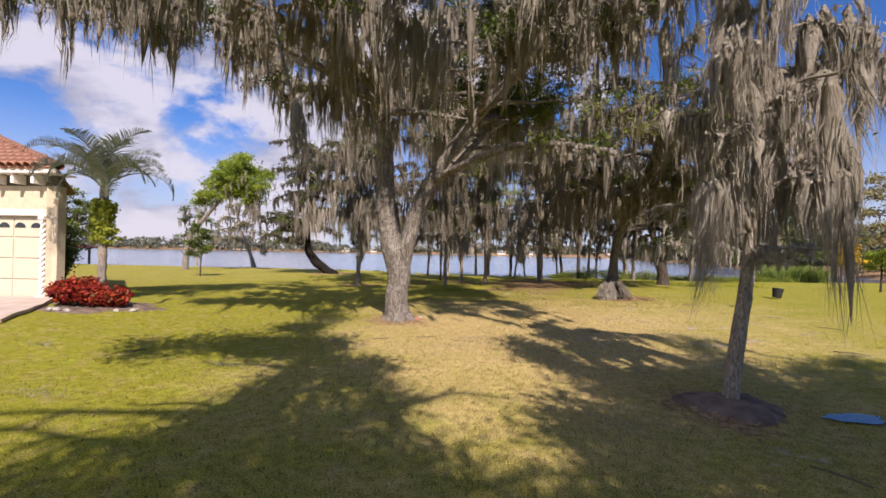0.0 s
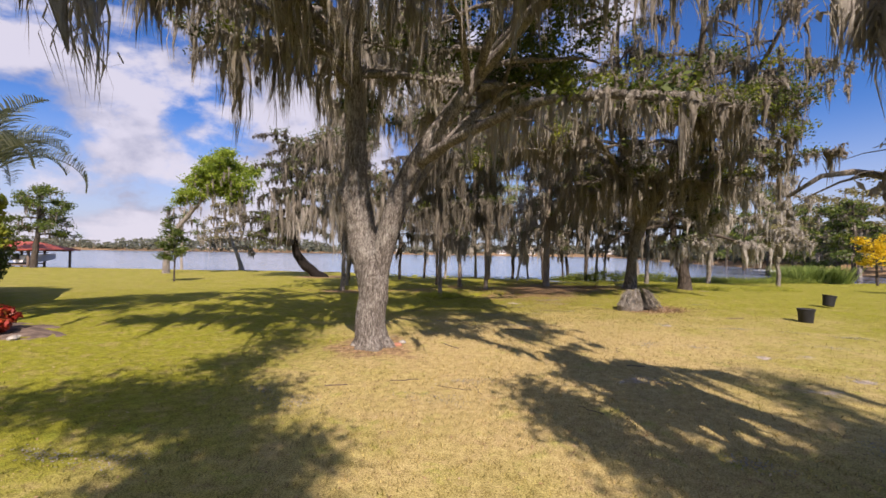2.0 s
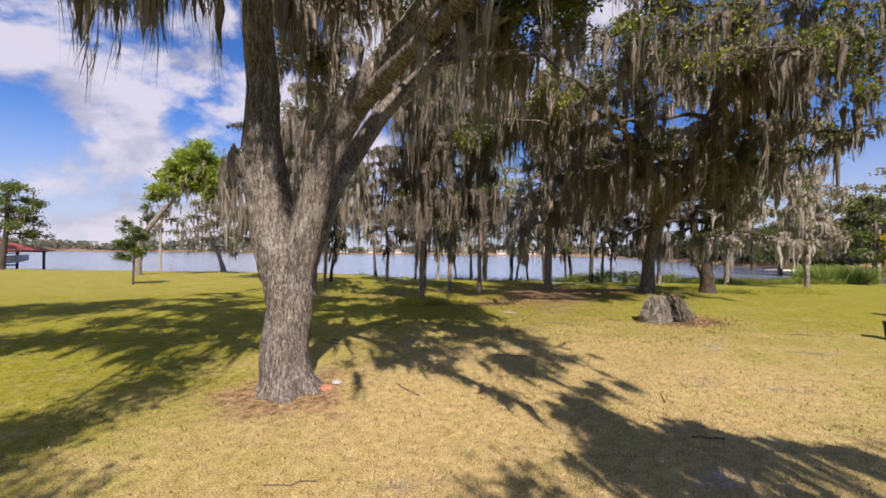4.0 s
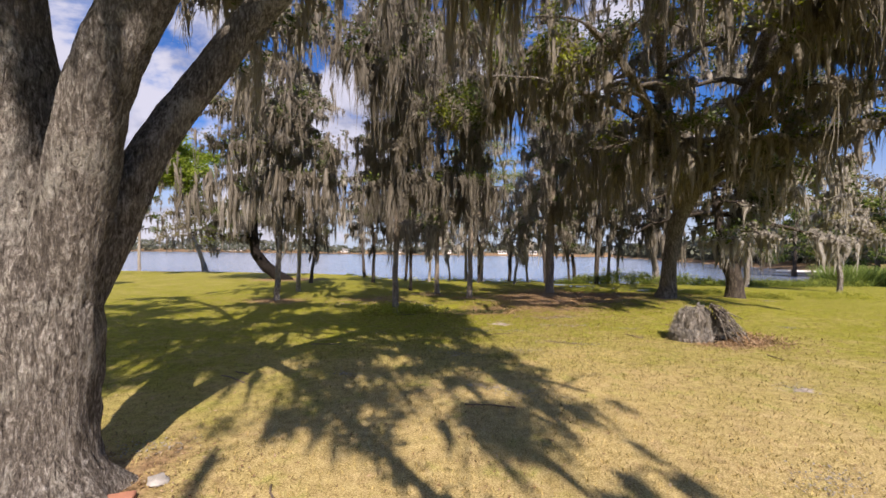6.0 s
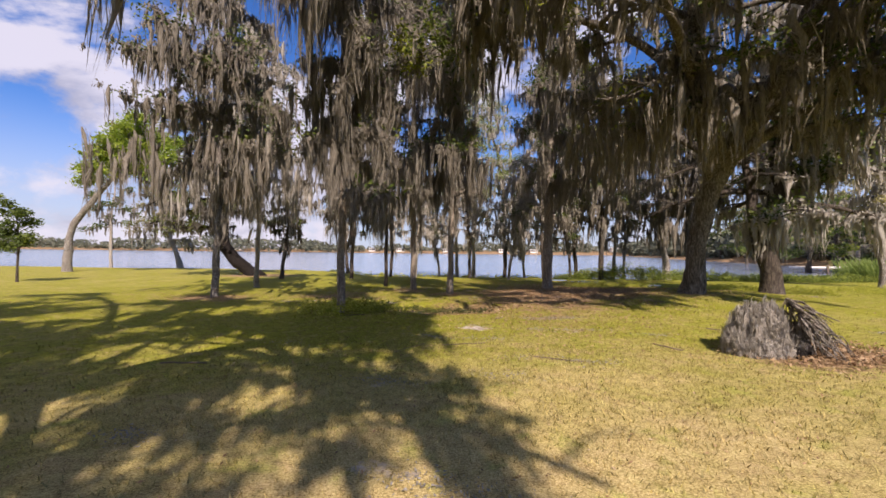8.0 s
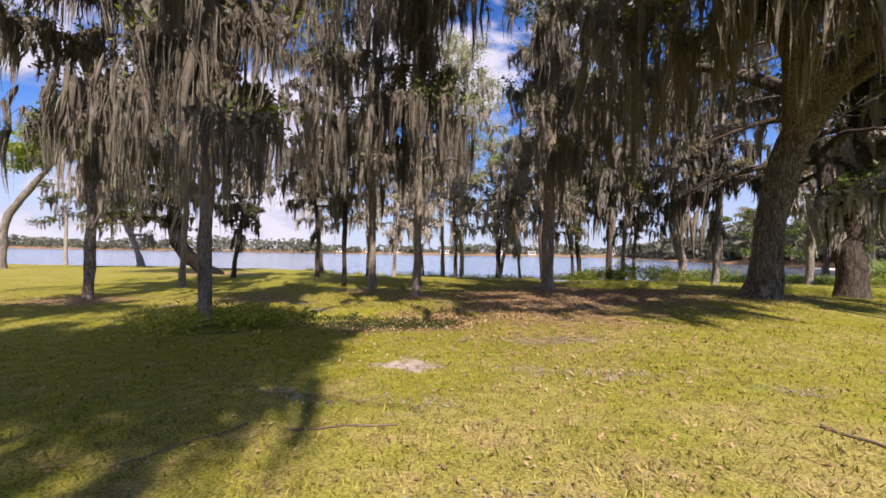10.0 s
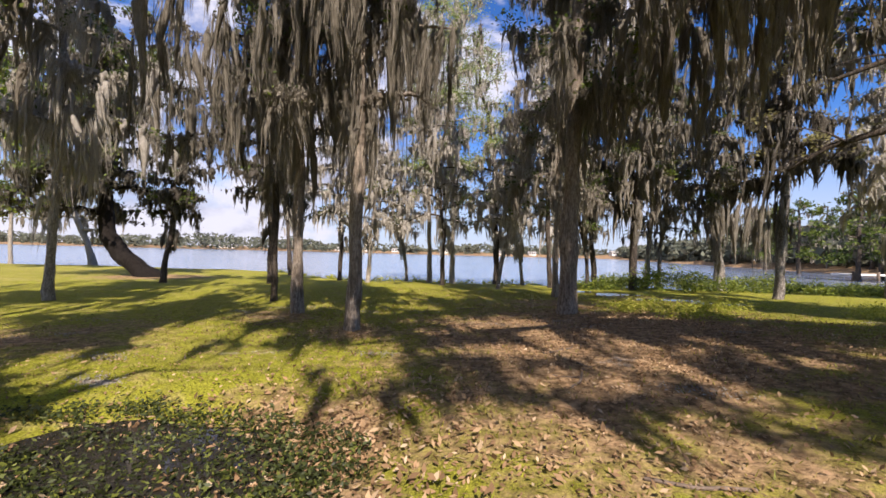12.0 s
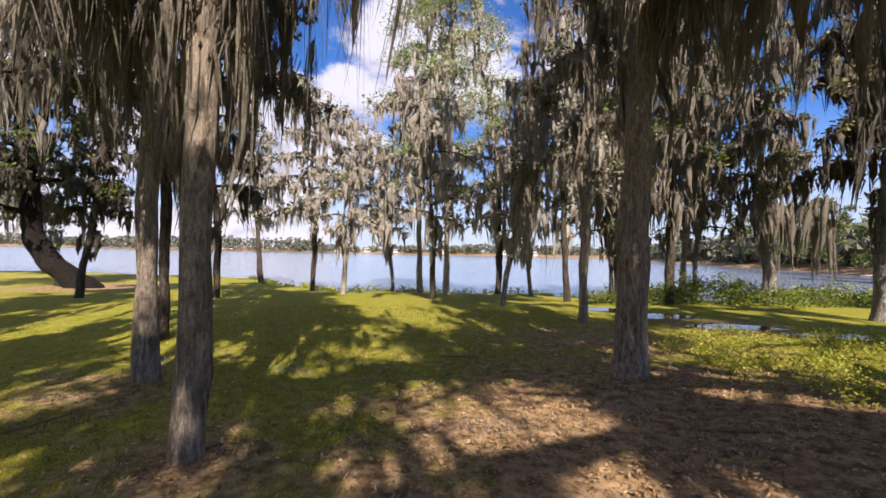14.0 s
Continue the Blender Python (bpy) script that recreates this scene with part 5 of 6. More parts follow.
for x, y, h, r, lean, bk, ms, cl, hang, sd in STAND:
    fresh = sd in (64, 65, 66)
    near, fine_ = y < 30 and x < 7, sd in (51, 55, 56, 57, 58)
    high = sd in (52, 53, 64, 65, 66)
    heads = [(0.0, -1.2, 6.6, 0.9, 36), (-1.4, -1.4, 6.9, 0.8, 30), (1.2, -1.0, 7.0, 0.8, 30), (0.2, -2.2, 7.2, 0.8, 30), (0.5, 0.6, 5.4, 0.7, 22), (-0.8, 0.4, 4.8, 0.6, 18)] if near else []
    if sd in (55, 56, 57):
        heads += [(-1.3, 0.3, 4.5, 0.6, 24), (-0.4, 1.0, 4.7, 0.6, 20), (0.7, -0.6, 4.6, 0.5, 16)]
    if sd in (51, 56, 57, 58):
        heads += [(0.2, -1.0, 7.6, 1.0, 30), (-1.0, -0.6, 7.8, 0.9, 24)]
    if sd in (56, 57):
        heads += [(0.9, -3.2, 8.4, 1.2, 48), (0.0, -3.6, 8.7, 1.1, 44), (1.8, -2.9, 8.3, 1.1, 40)]
    if sd == 56:
        heads = heads[4:6]
    if sd == 53:
        heads = heads[4:6] + [(2.0, 0.6, 5.8, 0.8, 20), (-1.6, 0.8, 5.6, 0.8, 20)]
    if sd == 52:
        heads += [(2.2, -0.4, 5.6, 1.0, 36), (1.6, 1.2, 5.2, 0.9, 30), (-1.8, -0.4, 5.8, 1.0, 30)]
    if sd == 58:
        heads = [(x_ + 0.9, y_, z_, r_, n_) for x_, y_, z_, r_, n_ in heads]
    reach_ = 2.7 if sd in (52, 53) else 1.7
    low = [(reach_ * math.sin(i * 2.4) - (0.5 if sd != 58 else -0.7), 1.2 * math.sin(i * 3.7 + 1), 4.3 + 0.5 * math.sin(i * 1.9), 0.6 + 1.5 * math.sin(i * 1.3) ** 2) for i in range(70 if sd in (52, 53) else 34)] if sd in (52, 53, 55, 56, 57, 58) else []
    if sd == 63:
        low = [(1.2 * math.sin(i * 2.4) + 0.3, 0.7 * math.sin(i * 3.7 + 1) - 0.3, 3.4 + 0.5 * math.sin(i * 1.9), 1.2 + 1.6 * math.sin(i * 1.3) ** 2) for i in range(40)]
    low = [q for q in low if stand_clear(x + q[0], y + q[1], 3.0)]
    arm = []
    if sd == 57:      # a low arm hung with a curtain
        arm = [[(0, 0, 3.8, 0.035), (0.6, 0.0, 4.25, 0.028), (1.35, 0.1, 4.3, 0.012)]]
        low += [(0.45 + 0.05 * i, 0.25 * math.sin(i * 2.4), 4.2 + 0.1 * math.sin(i * 1.9), 1.2 + 1.0 * math.sin(i * 1.3) ** 2) for i in range(18)]
    south = [(0, 6, 0.55, 3.6 if sd in (56, 57) else 2.2, 0.2, 0.3, 4, -1.57, 1.0)] if near else []
    tree("lakeside_tree", "slender lakeside tree draped in grey-brown moss" if bk is not M_PALE else "slender pale-barked tree draped in grey moss", (x, y), [straight(h, r, lean, 0.26 if near else 0.5, sd)], sd,
         limbs=arm, branches=[(0, 19 if near else 22, (0.32 if high else 0.25) if near else (0.34 if fresh else 0.45 if sd == 54 else 0.36), 1.15 if sd in (51, 54, 57, 58) else 1.5 + 0.05 * h, 0.3, 0.45, 5)] + south, mat=bk, knots=0.055, moss_mat=M_MIDMOSS if sd in (51, 55, 56, 57, 58, 60, 61, 62, 63, 106, 107) else M_SHADEMOSS if sd in (72, 54, 69) else M_MOSS if near and sd != 53 else M_GREYMOSS, moss=int(ms * (4.3 if near else 1.6 if fresh else 3.0)), moss_len=(0.2, hang * 0.95) if near else (0.3, hang * 1.05), moss_per=12 if fine_ else 8 if near else 4, moss_w=0.0070 if fine_ else 0.011 if near else 0.022, moss_spread=0.085 if fine_ else 0.11 if near else 0.16, body=12 if fine_ else 9 if near else 7,
         tufts=heads, leafy=0.4, beards=low, clumps=int(cl * (1.2 if near else 5.5 if fresh else 0.5)), leaf_per=22, leaf_size=0.05 if near else 0.045 if fresh else 0.065, leaf_spread=0.34 if fresh else 0.2, trunk_moss=90 if sd in (51, 56, 57) else 40, floor=0.9, group="lakeside trees", clear=(lambda a, c, d, x=x, y=y: stand_clear(a, c, d) and (d > 4.8 or math.hypot(a - x, c - y) < 1.5)) if sd in (51, 57) else (lambda a, c, d, x=x: stand_clear(a, c, d) and a > x - 0.4) if sd == 58 else stand_clear, flare=0.7,
         leaf=M_AIRY if fresh else M_TAN if sd in (72, 73, 74) else M_LEAF, leaf_low=0.35 if fresh else 0.3)

# the shade-dark tree with a bent foot, the leaning green one, thin ones at the water
tree("bent_tree", "shaded dark tree with a swept-back trunk leaning over the shore", (-11.3, 36.2), [[(0.3, 0, -0.1, 0.46), (-0.6, 0, 0.5, 0.42), (-1.5, 0, 1.3, 0.37), (-2.0, 0, 2.3, 0.32), (-2.05, 0, 4.5, 0.25), (-1.6, 0, 7.0, 0.16), (-1.2, 0, 9.4, 0.09), (-1.0, 0, 11.4, 0.04)]], 81,
     branches=[(0, 26, 0.5, 4.0, 0.25, 0.42, 5), (0, 14, 0.45, 4.6, 0.35, 0.35, 5, -1.57, 0.9)], mat=M_BLACK, moss=1700, moss_len=(0.3, 1.6), moss_per=7, moss_w=0.028, moss_spread=0.17, clumps=260, leaf_per=34, leaf_size=0.075, leaf_spread=0.3, floor=2.4, moss_mat=M_SHADEMOSS)
tree("leaning_tree", "leaning tree with a fresh lime-green crown by the water", (-26.0, 38.2), [[(0, 0, 0, 0.3), (0.1, 0, 1.4, 0.26), (0.4, 0, 3.2, 0.22), (1.9, 0, 5.1, 0.18), (3.4, 0.1, 6.9, 0.13), (4.6, 0.1, 8.6, 0.09), (5.2, 0.1, 10.2, 0.04)]], 82,
     branches=[(0, 18, 0.62, 3.6, 0.35, 0.3, 5)], mat=M_OAK, leaf=M_LIME, moss=50, moss_len=(0.5, 1.8), moss_per=8, moss_w=0.035, clumps=300, leaf_per=46, leaf_size=0.11, leaf_spread=0.36, leaf_label="fresh lime-green leaves", floor=1.5, tufts=[(5.2, 0.0, 8.7, 2.3, 70), (3.7, 0.2, 8.3, 1.8, 46), (6.6, 0.0, 8.1, 1.7, 46), (5.2, 0.0, 10.2, 1.5, 34), (4.4, -0.6, 7.2, 1.2, 22), (6.4, 0.3, 6.8, 1.0, 16)], beards=[(6.6 + 0.5 * math.sin(i * 2.4), 0.4 * math.sin(i * 3.7), 6.6 + 0.4 * math.sin(i * 1.9), 1.4 + 1.6 * math.sin(i * 1.3) ** 2) for i in range(16)])
tree("shore_tree", "thin pale tree with flared roots at the waterline", (-31.0, 47.5), [straight(8, 0.16, (0.0, 0), 0.2, 83)], 83, branches=[(0, 10, 0.5, 3.0, 0.2, 0.4, 4)], mat=M_PALE, moss=80, moss_len=(0.6, 2.2), moss_per=8, moss_w=0.035, clumps=50, leaf_size=0.1, floor=1.8, flare=2.2)
tree("shore_tree", "slanting tree with pale foot and dark moss at the waterline", (-23.5, 46.5), [[(0, 0, 0, 0.26), (-0.5, 0, 1.6, 0.2), (-1.5, 0, 3.6, 0.17), (-2.0, 0, 5.6, 0.12), (-1.6, 0, 7.6, 0.05)]], 84, branches=[(0, 12, 0.35, 3.2, 0.3, 0.35, 4)], mat=M_PALE, moss=150, moss_len=(0.6, 2.4), moss_per=8, moss_w=0.035, clumps=60, leaf_size=0.1, leaf=M_TAN, floor=1.0)
tree("sapling", "small bushy sapling standing alone on the lawn", (-17.6, 27.6), [straight(3.2, 0.06, (0, 0), 0.1, 85)], 85, branches=[(0, 12, 0.35, 0.75, 0.7, 0.2, 4)], mat=M_DARK, clumps=90, leaf_per=40, leaf_size=0.07, leaf_spread=0.2, moss=0)
tree("shore_tree", "broad tree with hanging moss near the boathouse", (-44.8, 44.0), [straight(8.5, 0.3, (0.02, 0), 0.3, 86)], 86, branches=[(0, 12, 0.4, 4.2, 0.3, 0.35, 5)], mat=M_DARK, moss=110, moss_len=(0.5, 1.8), moss_per=6, moss_w=0.045, clumps=200, leaf_per=36, leaf_size=0.13, leaf_spread=0.4)

# ---- turf, litter and low growth ----
rgt = np.random.default_rng(5)


def path_x(y):
    return np.interp(y, [-1, 3.5, 7, 10, 15, 21, 26], [0.5, 0.8, 1.5, 2.2, 3.2, 3.55, 3.6])


def scatter(n, y0, y1, reach, rg):
    """Places that thin out away from the way of the walk."""
    y = rg.uniform(y0, y1, n)
    x = path_x(y) + rg.normal(size=n) * reach
    return x, y


def blades(rg, x, y, high, wide):
    z = ground(x, y)
    m = len(x)
    th, lean = rg.uniform(0, 6.28, m), rg.uniform(0, 6.28, m)
    h = high * rg.uniform(0.5, 1.4, m)
    w = wide * rg.uniform(0.6, 1.4, m)
    sx, sy = np.cos(th) * w, np.sin(th) * w
    tx, ty = np.cos(lean) * h * rg.uniform(0.2, 1.0, m), np.sin(lean) * h * rg.uniform(0.2, 1.0, m)
    b = np.stack([x, y, z - 0.004], -1)
    v = np.stack([b + np.stack([-sx, -sy, 0 * h], -1), b + np.stack([sx, sy, 0 * h], -1), b + np.stack([tx + sx * 0.25, ty + sy * 0.25, h], -1), b + np.stack([tx - sx * 0.25, ty - sy * 0.25, h], -1)], 1)
    return v.reshape(-1, 3), np.arange(4 * m).reshape(m, 4)


def off_bare(x, y, rg):
    d, l, b = plan_masks(x, y)
    hollow = np.exp(-(((x - 1.6) / 1.3) ** 2 + ((y - 20.0 + 0.15 * (x - 1.6)) / 0.72) ** 2) ** 2)
    keep = rg.random(len(x)) > np.clip(l * 0.75 + b * 0.7 + hollow, 0, 0.97)
    return x[keep], y[keep]


x1, y1 = scatter(55000, 1.2, 16, 2.6, rgt)
x2, y2 = scatter(55000, 13, 31, 3.2, rgt)
x3, y3 = scatter(15000, 1.2, 30, 7.0, rgt)
bx, by = off_bare(np.r_[x1, x2, x3], np.r_[y1, y2, y3], rgt)
bv, bf = blades(rgt, bx, by, 0.030, 0.005)
md, ml, mb = plan_masks(bv[:, 0], bv[:, 1])
tagged(new("grass", mesh_of("grass", bv, bf, M_BLADE, False, {"dry": md, "litter": ml * 0.4, "bare": mb * 0.3})), "short green and straw-coloured lawn grass", "grass", kind="stuff")


def flakes(rg, x, y, size, lift=0.012, tilt=0.5):
    m = len(x)
    z = ground(x, y) + lift * rg.uniform(0.4, 2.2, m)
    d = rg.normal(size=(m, 3)) * (1, 1, tilt * 0.6)
    d /= np.linalg.norm(d, axis=1, keepdims=True)
    e = np.cross(d, np.stack([0 * x, 0 * x, 1 + 0 * x], -1) + rg.normal(size=(m, 3)) * 0.35)
    e /= np.linalg.norm(e, axis=1, keepdims=True)
    c = np.stack([x, y, z], -1)
    s = (size * rg.uniform(0.6, 1.5, m))[:, None]
    v = np.stack([c - d * s, c + e * s * 0.45, c + d * s, c - e * s * 0.45], 1)
    return v.reshape(-1, 3), np.arange(m * 4).reshape(m, 4)


fx, fy = rgt.uniform(-8, 12, 420000), rgt.uniform(1, 31, 420000)
_, fl, _ = plan_masks(fx, fy)
keep = rgt.random(len(fx)) < fl * 0.8 + 0.05 + 0.10 * (fy > 15) * (np.abs(fx - 3.5) < 4)
fv, ff = flakes(rgt, fx[keep], fy[keep], 0.0135)
# larger curled leaves lie loose on the deep litter
lrg = np.random.default_rng(808)
fx, fy = lrg.uniform(0, 9.5, 70000), lrg.uniform(16.5, 27, 70000)
_, fl, _ = plan_masks(fx, fy)
keep = lrg.random(len(fx)) < fl * (0.35 + 0.5 * (wave(fx, fy, 2.3) > 0))
fv2, ff2 = flakes(lrg, fx[keep], fy[keep], 0.017, 0.014, 1.1)
fv, ff = np.vstack([fv, fv2]), np.vstack([ff, ff2 + len(fv)])
tagged(new("fallen_leaves", mesh_of("fallen_leaves", fv, ff, M_LITTER)), "brown dry oak leaves strewn over the turf", "leaves", kind="stuff")


def low_plants(name, label, spots, rg, per, size, spread, mat, category="plants"):
    """Leafy ground cover: clumps round (x, y, height)."""
    s = np.asarray(spots, float)
    c = np.stack([s[:, 0], s[:, 1], ground(s[:, 0], s[:, 1]) + s[:, 2]], -1)
    v, f = leaves(rg, c, per, spread, size)
    low = v.reshape(-1, 4, 3)
    low[:, :, 2] = np.maximum(low[:, :, 2], ground(low[:, :, 0], low[:, :, 1]) + 0.005)
    return tagged(new(name, mesh_of(name, low.reshape(-1, 3), f, mat)), label, category, kind="stuff")


n = 2000
sx, sy = rgt.uniform(6.3, 20, n), rgt.uniform(23.8, 28.4, n)
keep = (wave(sx, sy, 0.7) > -0.15) & (wave(sx + 3, sy, 2.1) > -0.5) & (sy > 23 + 0.25 * np.abs(sx - 10)) & (np.hypot(sx - 11.9, sy - 23.6) > 0.6)
low_plants("ground_cover", "bright yellow-green leafy ground cover under the trees", np.stack([sx, sy, rgt.uniform(0.01, 0.14, n)], -1)[keep], rgt, 34, 0.019, 0.10, M_WEED)
n = 900
sx = rgt.uniform(8, 30, n)
sy = shore(sx) - rgt.uniform(0.2, 5.0, n)
low_plants("shore_plants", "dense green waterside plants along the lake", np.stack([sx, sy, rgt.uniform(0.06, 0.85, n) * (0.75 + 0.35 * wave(sx, sy, 0.9)) * smooth(7, 11, sx) * (1 - 0.6 * smooth(15, 19, sx))], -1), rgt, 50, 0.048, 0.22, M_SHORE)
n = 260
sx = rgt.uniform(-9, 8, n)
sy = shore(sx) - rgt.uniform(-0.4, 1.1, n)
low_plants("shore_plants", "patchy low plants at the water's edge", np.stack([sx, sy, rgt.uniform(0.0, 0.16, n)], -1), rgt, 22, 0.06, 0.14, M_WEED)
n = 150
low_plants("weed_patch", "low patch of dark green weeds on the lawn", np.stack([rgt.normal(-0.1, 0.5, n), rgt.normal(19.0, 0.4, n), rgt.uniform(0.02, 0.16, n)], -1), rgt, 30, 0.028, 0.11, M_WEED)
a_, q_ = rgt.uniform(0, 6.28, 900), np.sqrt(rgt.uniform(0.0, 1.1, 900))
hx_, hy_ = 1.6 + 1.25 * q_ * np.cos(a_), 20.0 + 0.62 * q_ * np.sin(a_) - 0.15 * 1.25 * q_ * np.cos(a_)
open_ = (((hx_ - 0.62) / 0.3) ** 2 + ((hy_ - 20.15) / 0.22) ** 2 < 1) | (((hx_ - 1.1) / 0.22) ** 2 + ((hy_ - 20.4) / 0.16) ** 2 < 1)      # where the water lies open
low_plants("hollow_plants", "small dark green water plants in the wet hollow", np.stack([hx_, hy_, rgt.uniform(0.0, 0.05, 900)], -1)[~open_], rgt, 22, 0.018, 0.07, M_DARKWEED)
hx_, hy_ = rgt.normal(2.2, 0.8, 2600), rgt.normal(19.95, 0.5, 2600)
v, f = flakes(rgt, hx_, hy_, 0.024, 0.03, 0.9)
tagged(new("hollow_leaves", mesh_of("hollow_leaves", v, f, M_LITTER)), "reddish-brown dead leaves caught in the wet hollow", "leaves", kind="stuff")


def pool(name, label, x, y, z, rx, ry, seed):
    rg = np.random.default_rng(seed)
    a = np.linspace(0, 2 * math.pi, 40, endpoint=False)
    r = 1 + 0.16 * np.sin(2 * a + rg.uniform(0, 6)) + 0.12 * np.sin(3 * a + rg.uniform(0, 6)) + 0.07 * np.sin(7 * a + rg.uniform(0, 6))
    bm = bmesh.new()
    bm.faces.new([bm.verts.new((rx * q * math.cos(t), ry * q * math.sin(t), 0)) for q, t in zip(r, a)])
    me = bpy.data.meshes.new(name)
    bm.to_mesh(me)
    bm.free()
    me.materials.append(M_PUDDLE)
    ob = new(name, me)
    ob.location = (x, y, z)
    return tagged(ob, label, "puddle", kind="structure")


pool("water_1", "dark still puddle in a weedy hollow", 1.45, 20.05, gz(1.6, 20.0) + 0.06, 1.2, 0.52, 1)
for i, (px, py, rx, ry) in enumerate(((8.1, 30.6, 0.8, 0.4), (8.9, 29.3, 0.85, 0.36), (10.1, 28.5, 0.7, 0.28), (4.7, 4.3, 0.34, 0.12), (7.2, 31.7, 0.6, 0.3))):
    pool(f"water_{i + 2}", "shallow bright puddle on the turf", px, py, float(ground(px + np.linspace(-rx, rx, 5), py + 0 * np.linspace(-rx, rx, 5)).max()) + 0.012, rx, ry, 10 + i)

# reeds at the far right of the lawn
rx_, ry_ = rgt.uniform(29.5, 34, 3400), rgt.uniform(39.0, 42.0, 3400)
rv, rf = blades(rgt, rx_, ry_, 1.15, 0.03)
tagged(new("reeds", mesh_of("reeds", rv, rf, M_REED)), "stand of tall pale green reeds at the water", "reeds", kind="stuff")

# ---- garage, drive and planting ----
GY, GX, GZ = 9.9, -9.92, 0.20
house = thing("garage", (GX, GY, GZ), "cream stucco garage with a clay-tiled hip roof", "house")
bm = boxes(((-7.5, 0.0, 2.12), (0, 0.22, 2.86)), ((-0.42, 0.0, 0), (0, 0.22, 2.12)), ((-7.5, 0.0, 0), (-5.4, 0.22, 2.12)), ((-7.5, 0.22, 0), (-7.28, 4.6, 2.86)), ((-7.28, 4.38, 0), (-4.6, 4.6, 2.86)))
wing = boxes(((-0.22, 0.1, 0), (0, 6.3, 2.86)))
bmesh.ops.transform(wing, matrix=Matrix.Rotation(radians(45), 4, "Z"), verts=wing.verts)
wm = bpy.data.meshes.new("wing")
wing.to_mesh(wm)
wing.free()
bm.from_mesh(wm)
part("wall", bm, M_STUCCO, house)
gdoor = part("door", boxes(((-5.4, 0.10, 0.0), (-0.42, 0.15, 2.12))), M_DOOR, house, "cream sectional garage door")
for i in range(4):
    for k in range(6):
        part("panel", boxes(((-5.36 + k * 0.823, 0.075, 0.04 + i * 0.52), (-5.36 + k * 0.823 + 0.78, 0.105, 0.53 + i * 0.52)), bevel=0.012), M_DOOR, gdoor)
for k in range(11):
    x0 = -5.2 + k * 0.44
    bm = bmesh.new()
    ring = [bm.verts.new((x0 + 0.15 + 0.15 * math.cos(t), 0.066, 1.83 + 0.13 * math.sin(t))) for t in np.linspace(0, math.pi, 9)]
    r = bmesh.ops.extrude_face_region(bm, geom=[bm.faces.new(ring)])
    bmesh.ops.translate(bm, vec=(0, 0.012, 0), verts=[v for v in r["geom"] if isinstance(v, bmesh.types.BMVert)])
    part("pane", bm, M_GLASS, gdoor)
part("trim", boxes(((-5.6, -0.05, 2.12), (-0.24, 0.0, 2.28)), bevel=0.015), M_TRIM, house, "white lintel moulding")
for cx in (-0.33, -5.5):
    col = Build()
    for ph in (0, math.pi):
        k = np.linspace(0, 1, 80)
        col.tube(np.stack([cx + 0.03 * np.cos(ph + k * 44), -0.06 + 0.03 * np.sin(ph + k * 44), 0.16 + k * 1.88, 0.035 + 0 * k], -1), 7)
    cl = part("column", col.mesh("column", M_TRIM, True), None, house, "white twisted rope column")
    part("base", boxes(((cx - 0.09, -0.15, 0), (cx + 0.09, 0.0, 0.17)), bevel=0.015), M_TRIM, cl)
    part("capital", boxes(((cx - 0.08, -0.14, 2.02), (cx + 0.08, 0.0, 2.12)), bevel=0.015), M_TRIM, cl)
part("frieze", boxes(((-7.48, -0.012, 2.86), (-0.02, 0.2, 3.12))), M_SOFFIT, house, "dark recessed frieze under the eaves")
for k in range(14):
    part("corbel", boxes(((-7.3 + k * 0.53, -0.34, 2.88), (-7.22 + k * 0.53, -0.013, 3.1)), bevel=0.01), M_TRIM, house)
part("fascia", boxes(((-7.9, -0.42, 3.12), (0.35, -0.36, 3.24)), ((-7.899, -0.358, 3.124), (0.2, 0.3, 3.15))), M_TRIM, house, "white gutter and fascia board")
house.scale = (1.0, 1.0, 1.05)
PEAK = Vector((-5.2, 2.8, 4.8))
bm = bmesh.new()
c = [bm.verts.new(p) for p in ((-7.95, -0.47, 3.242), (0.42, -0.47, 3.242), (-4.3, 4.9, 3.242), (-7.95, 4.9, 3.242), PEAK)]
for f in ((0, 1, 4), (1, 2, 4), (2, 3, 4), (3, 0, 4), (3, 2, 1, 0)):
    bm.faces.new([c[i] for i in f])
roof = part("roof", bm, M_TILE, house, "red-brown clay barrel tile roof")
tile_b = Build()
tile_b.tube([(0, -0.18, 0, 0.09), (0, 0.2, 0.02, 0.075)], 8)
tile_me = tile_b.mesh("tile", M_TILE, True)
slope = math.atan2(PEAK.z - 3.242, PEAK.y + 0.47)
for row in range(9):
    y = -0.34 + row * 0.34
    for k in range(40):
        xk = -7.85 + k * 0.215
        if xk > 0.30 - 5.62 * (y + 0.47) / 3.27 or xk < -7.9 + 2.75 * (y + 0.47) / 3.27:
            continue
        t = new("tile", tile_me)
        t.parent = roof
        t.matrix_basis = pose(xk, y, 3.285 + (y + 0.47) * math.tan(slope), math.degrees(slope), 0, 0)
hip = PEAK - Vector((0.42, -0.47, 3.242))
for k in range(19):
    t = new("tile", tile_me)
    t.parent = roof
    t.matrix_basis = Matrix.Translation(Vector((0.40, -0.45, 3.30)) + hip * (k / 19.0)) @ hip.to_track_quat("Y", "Z").to_matrix().to_4x4() @ Matrix.Scale(1.15, 4)

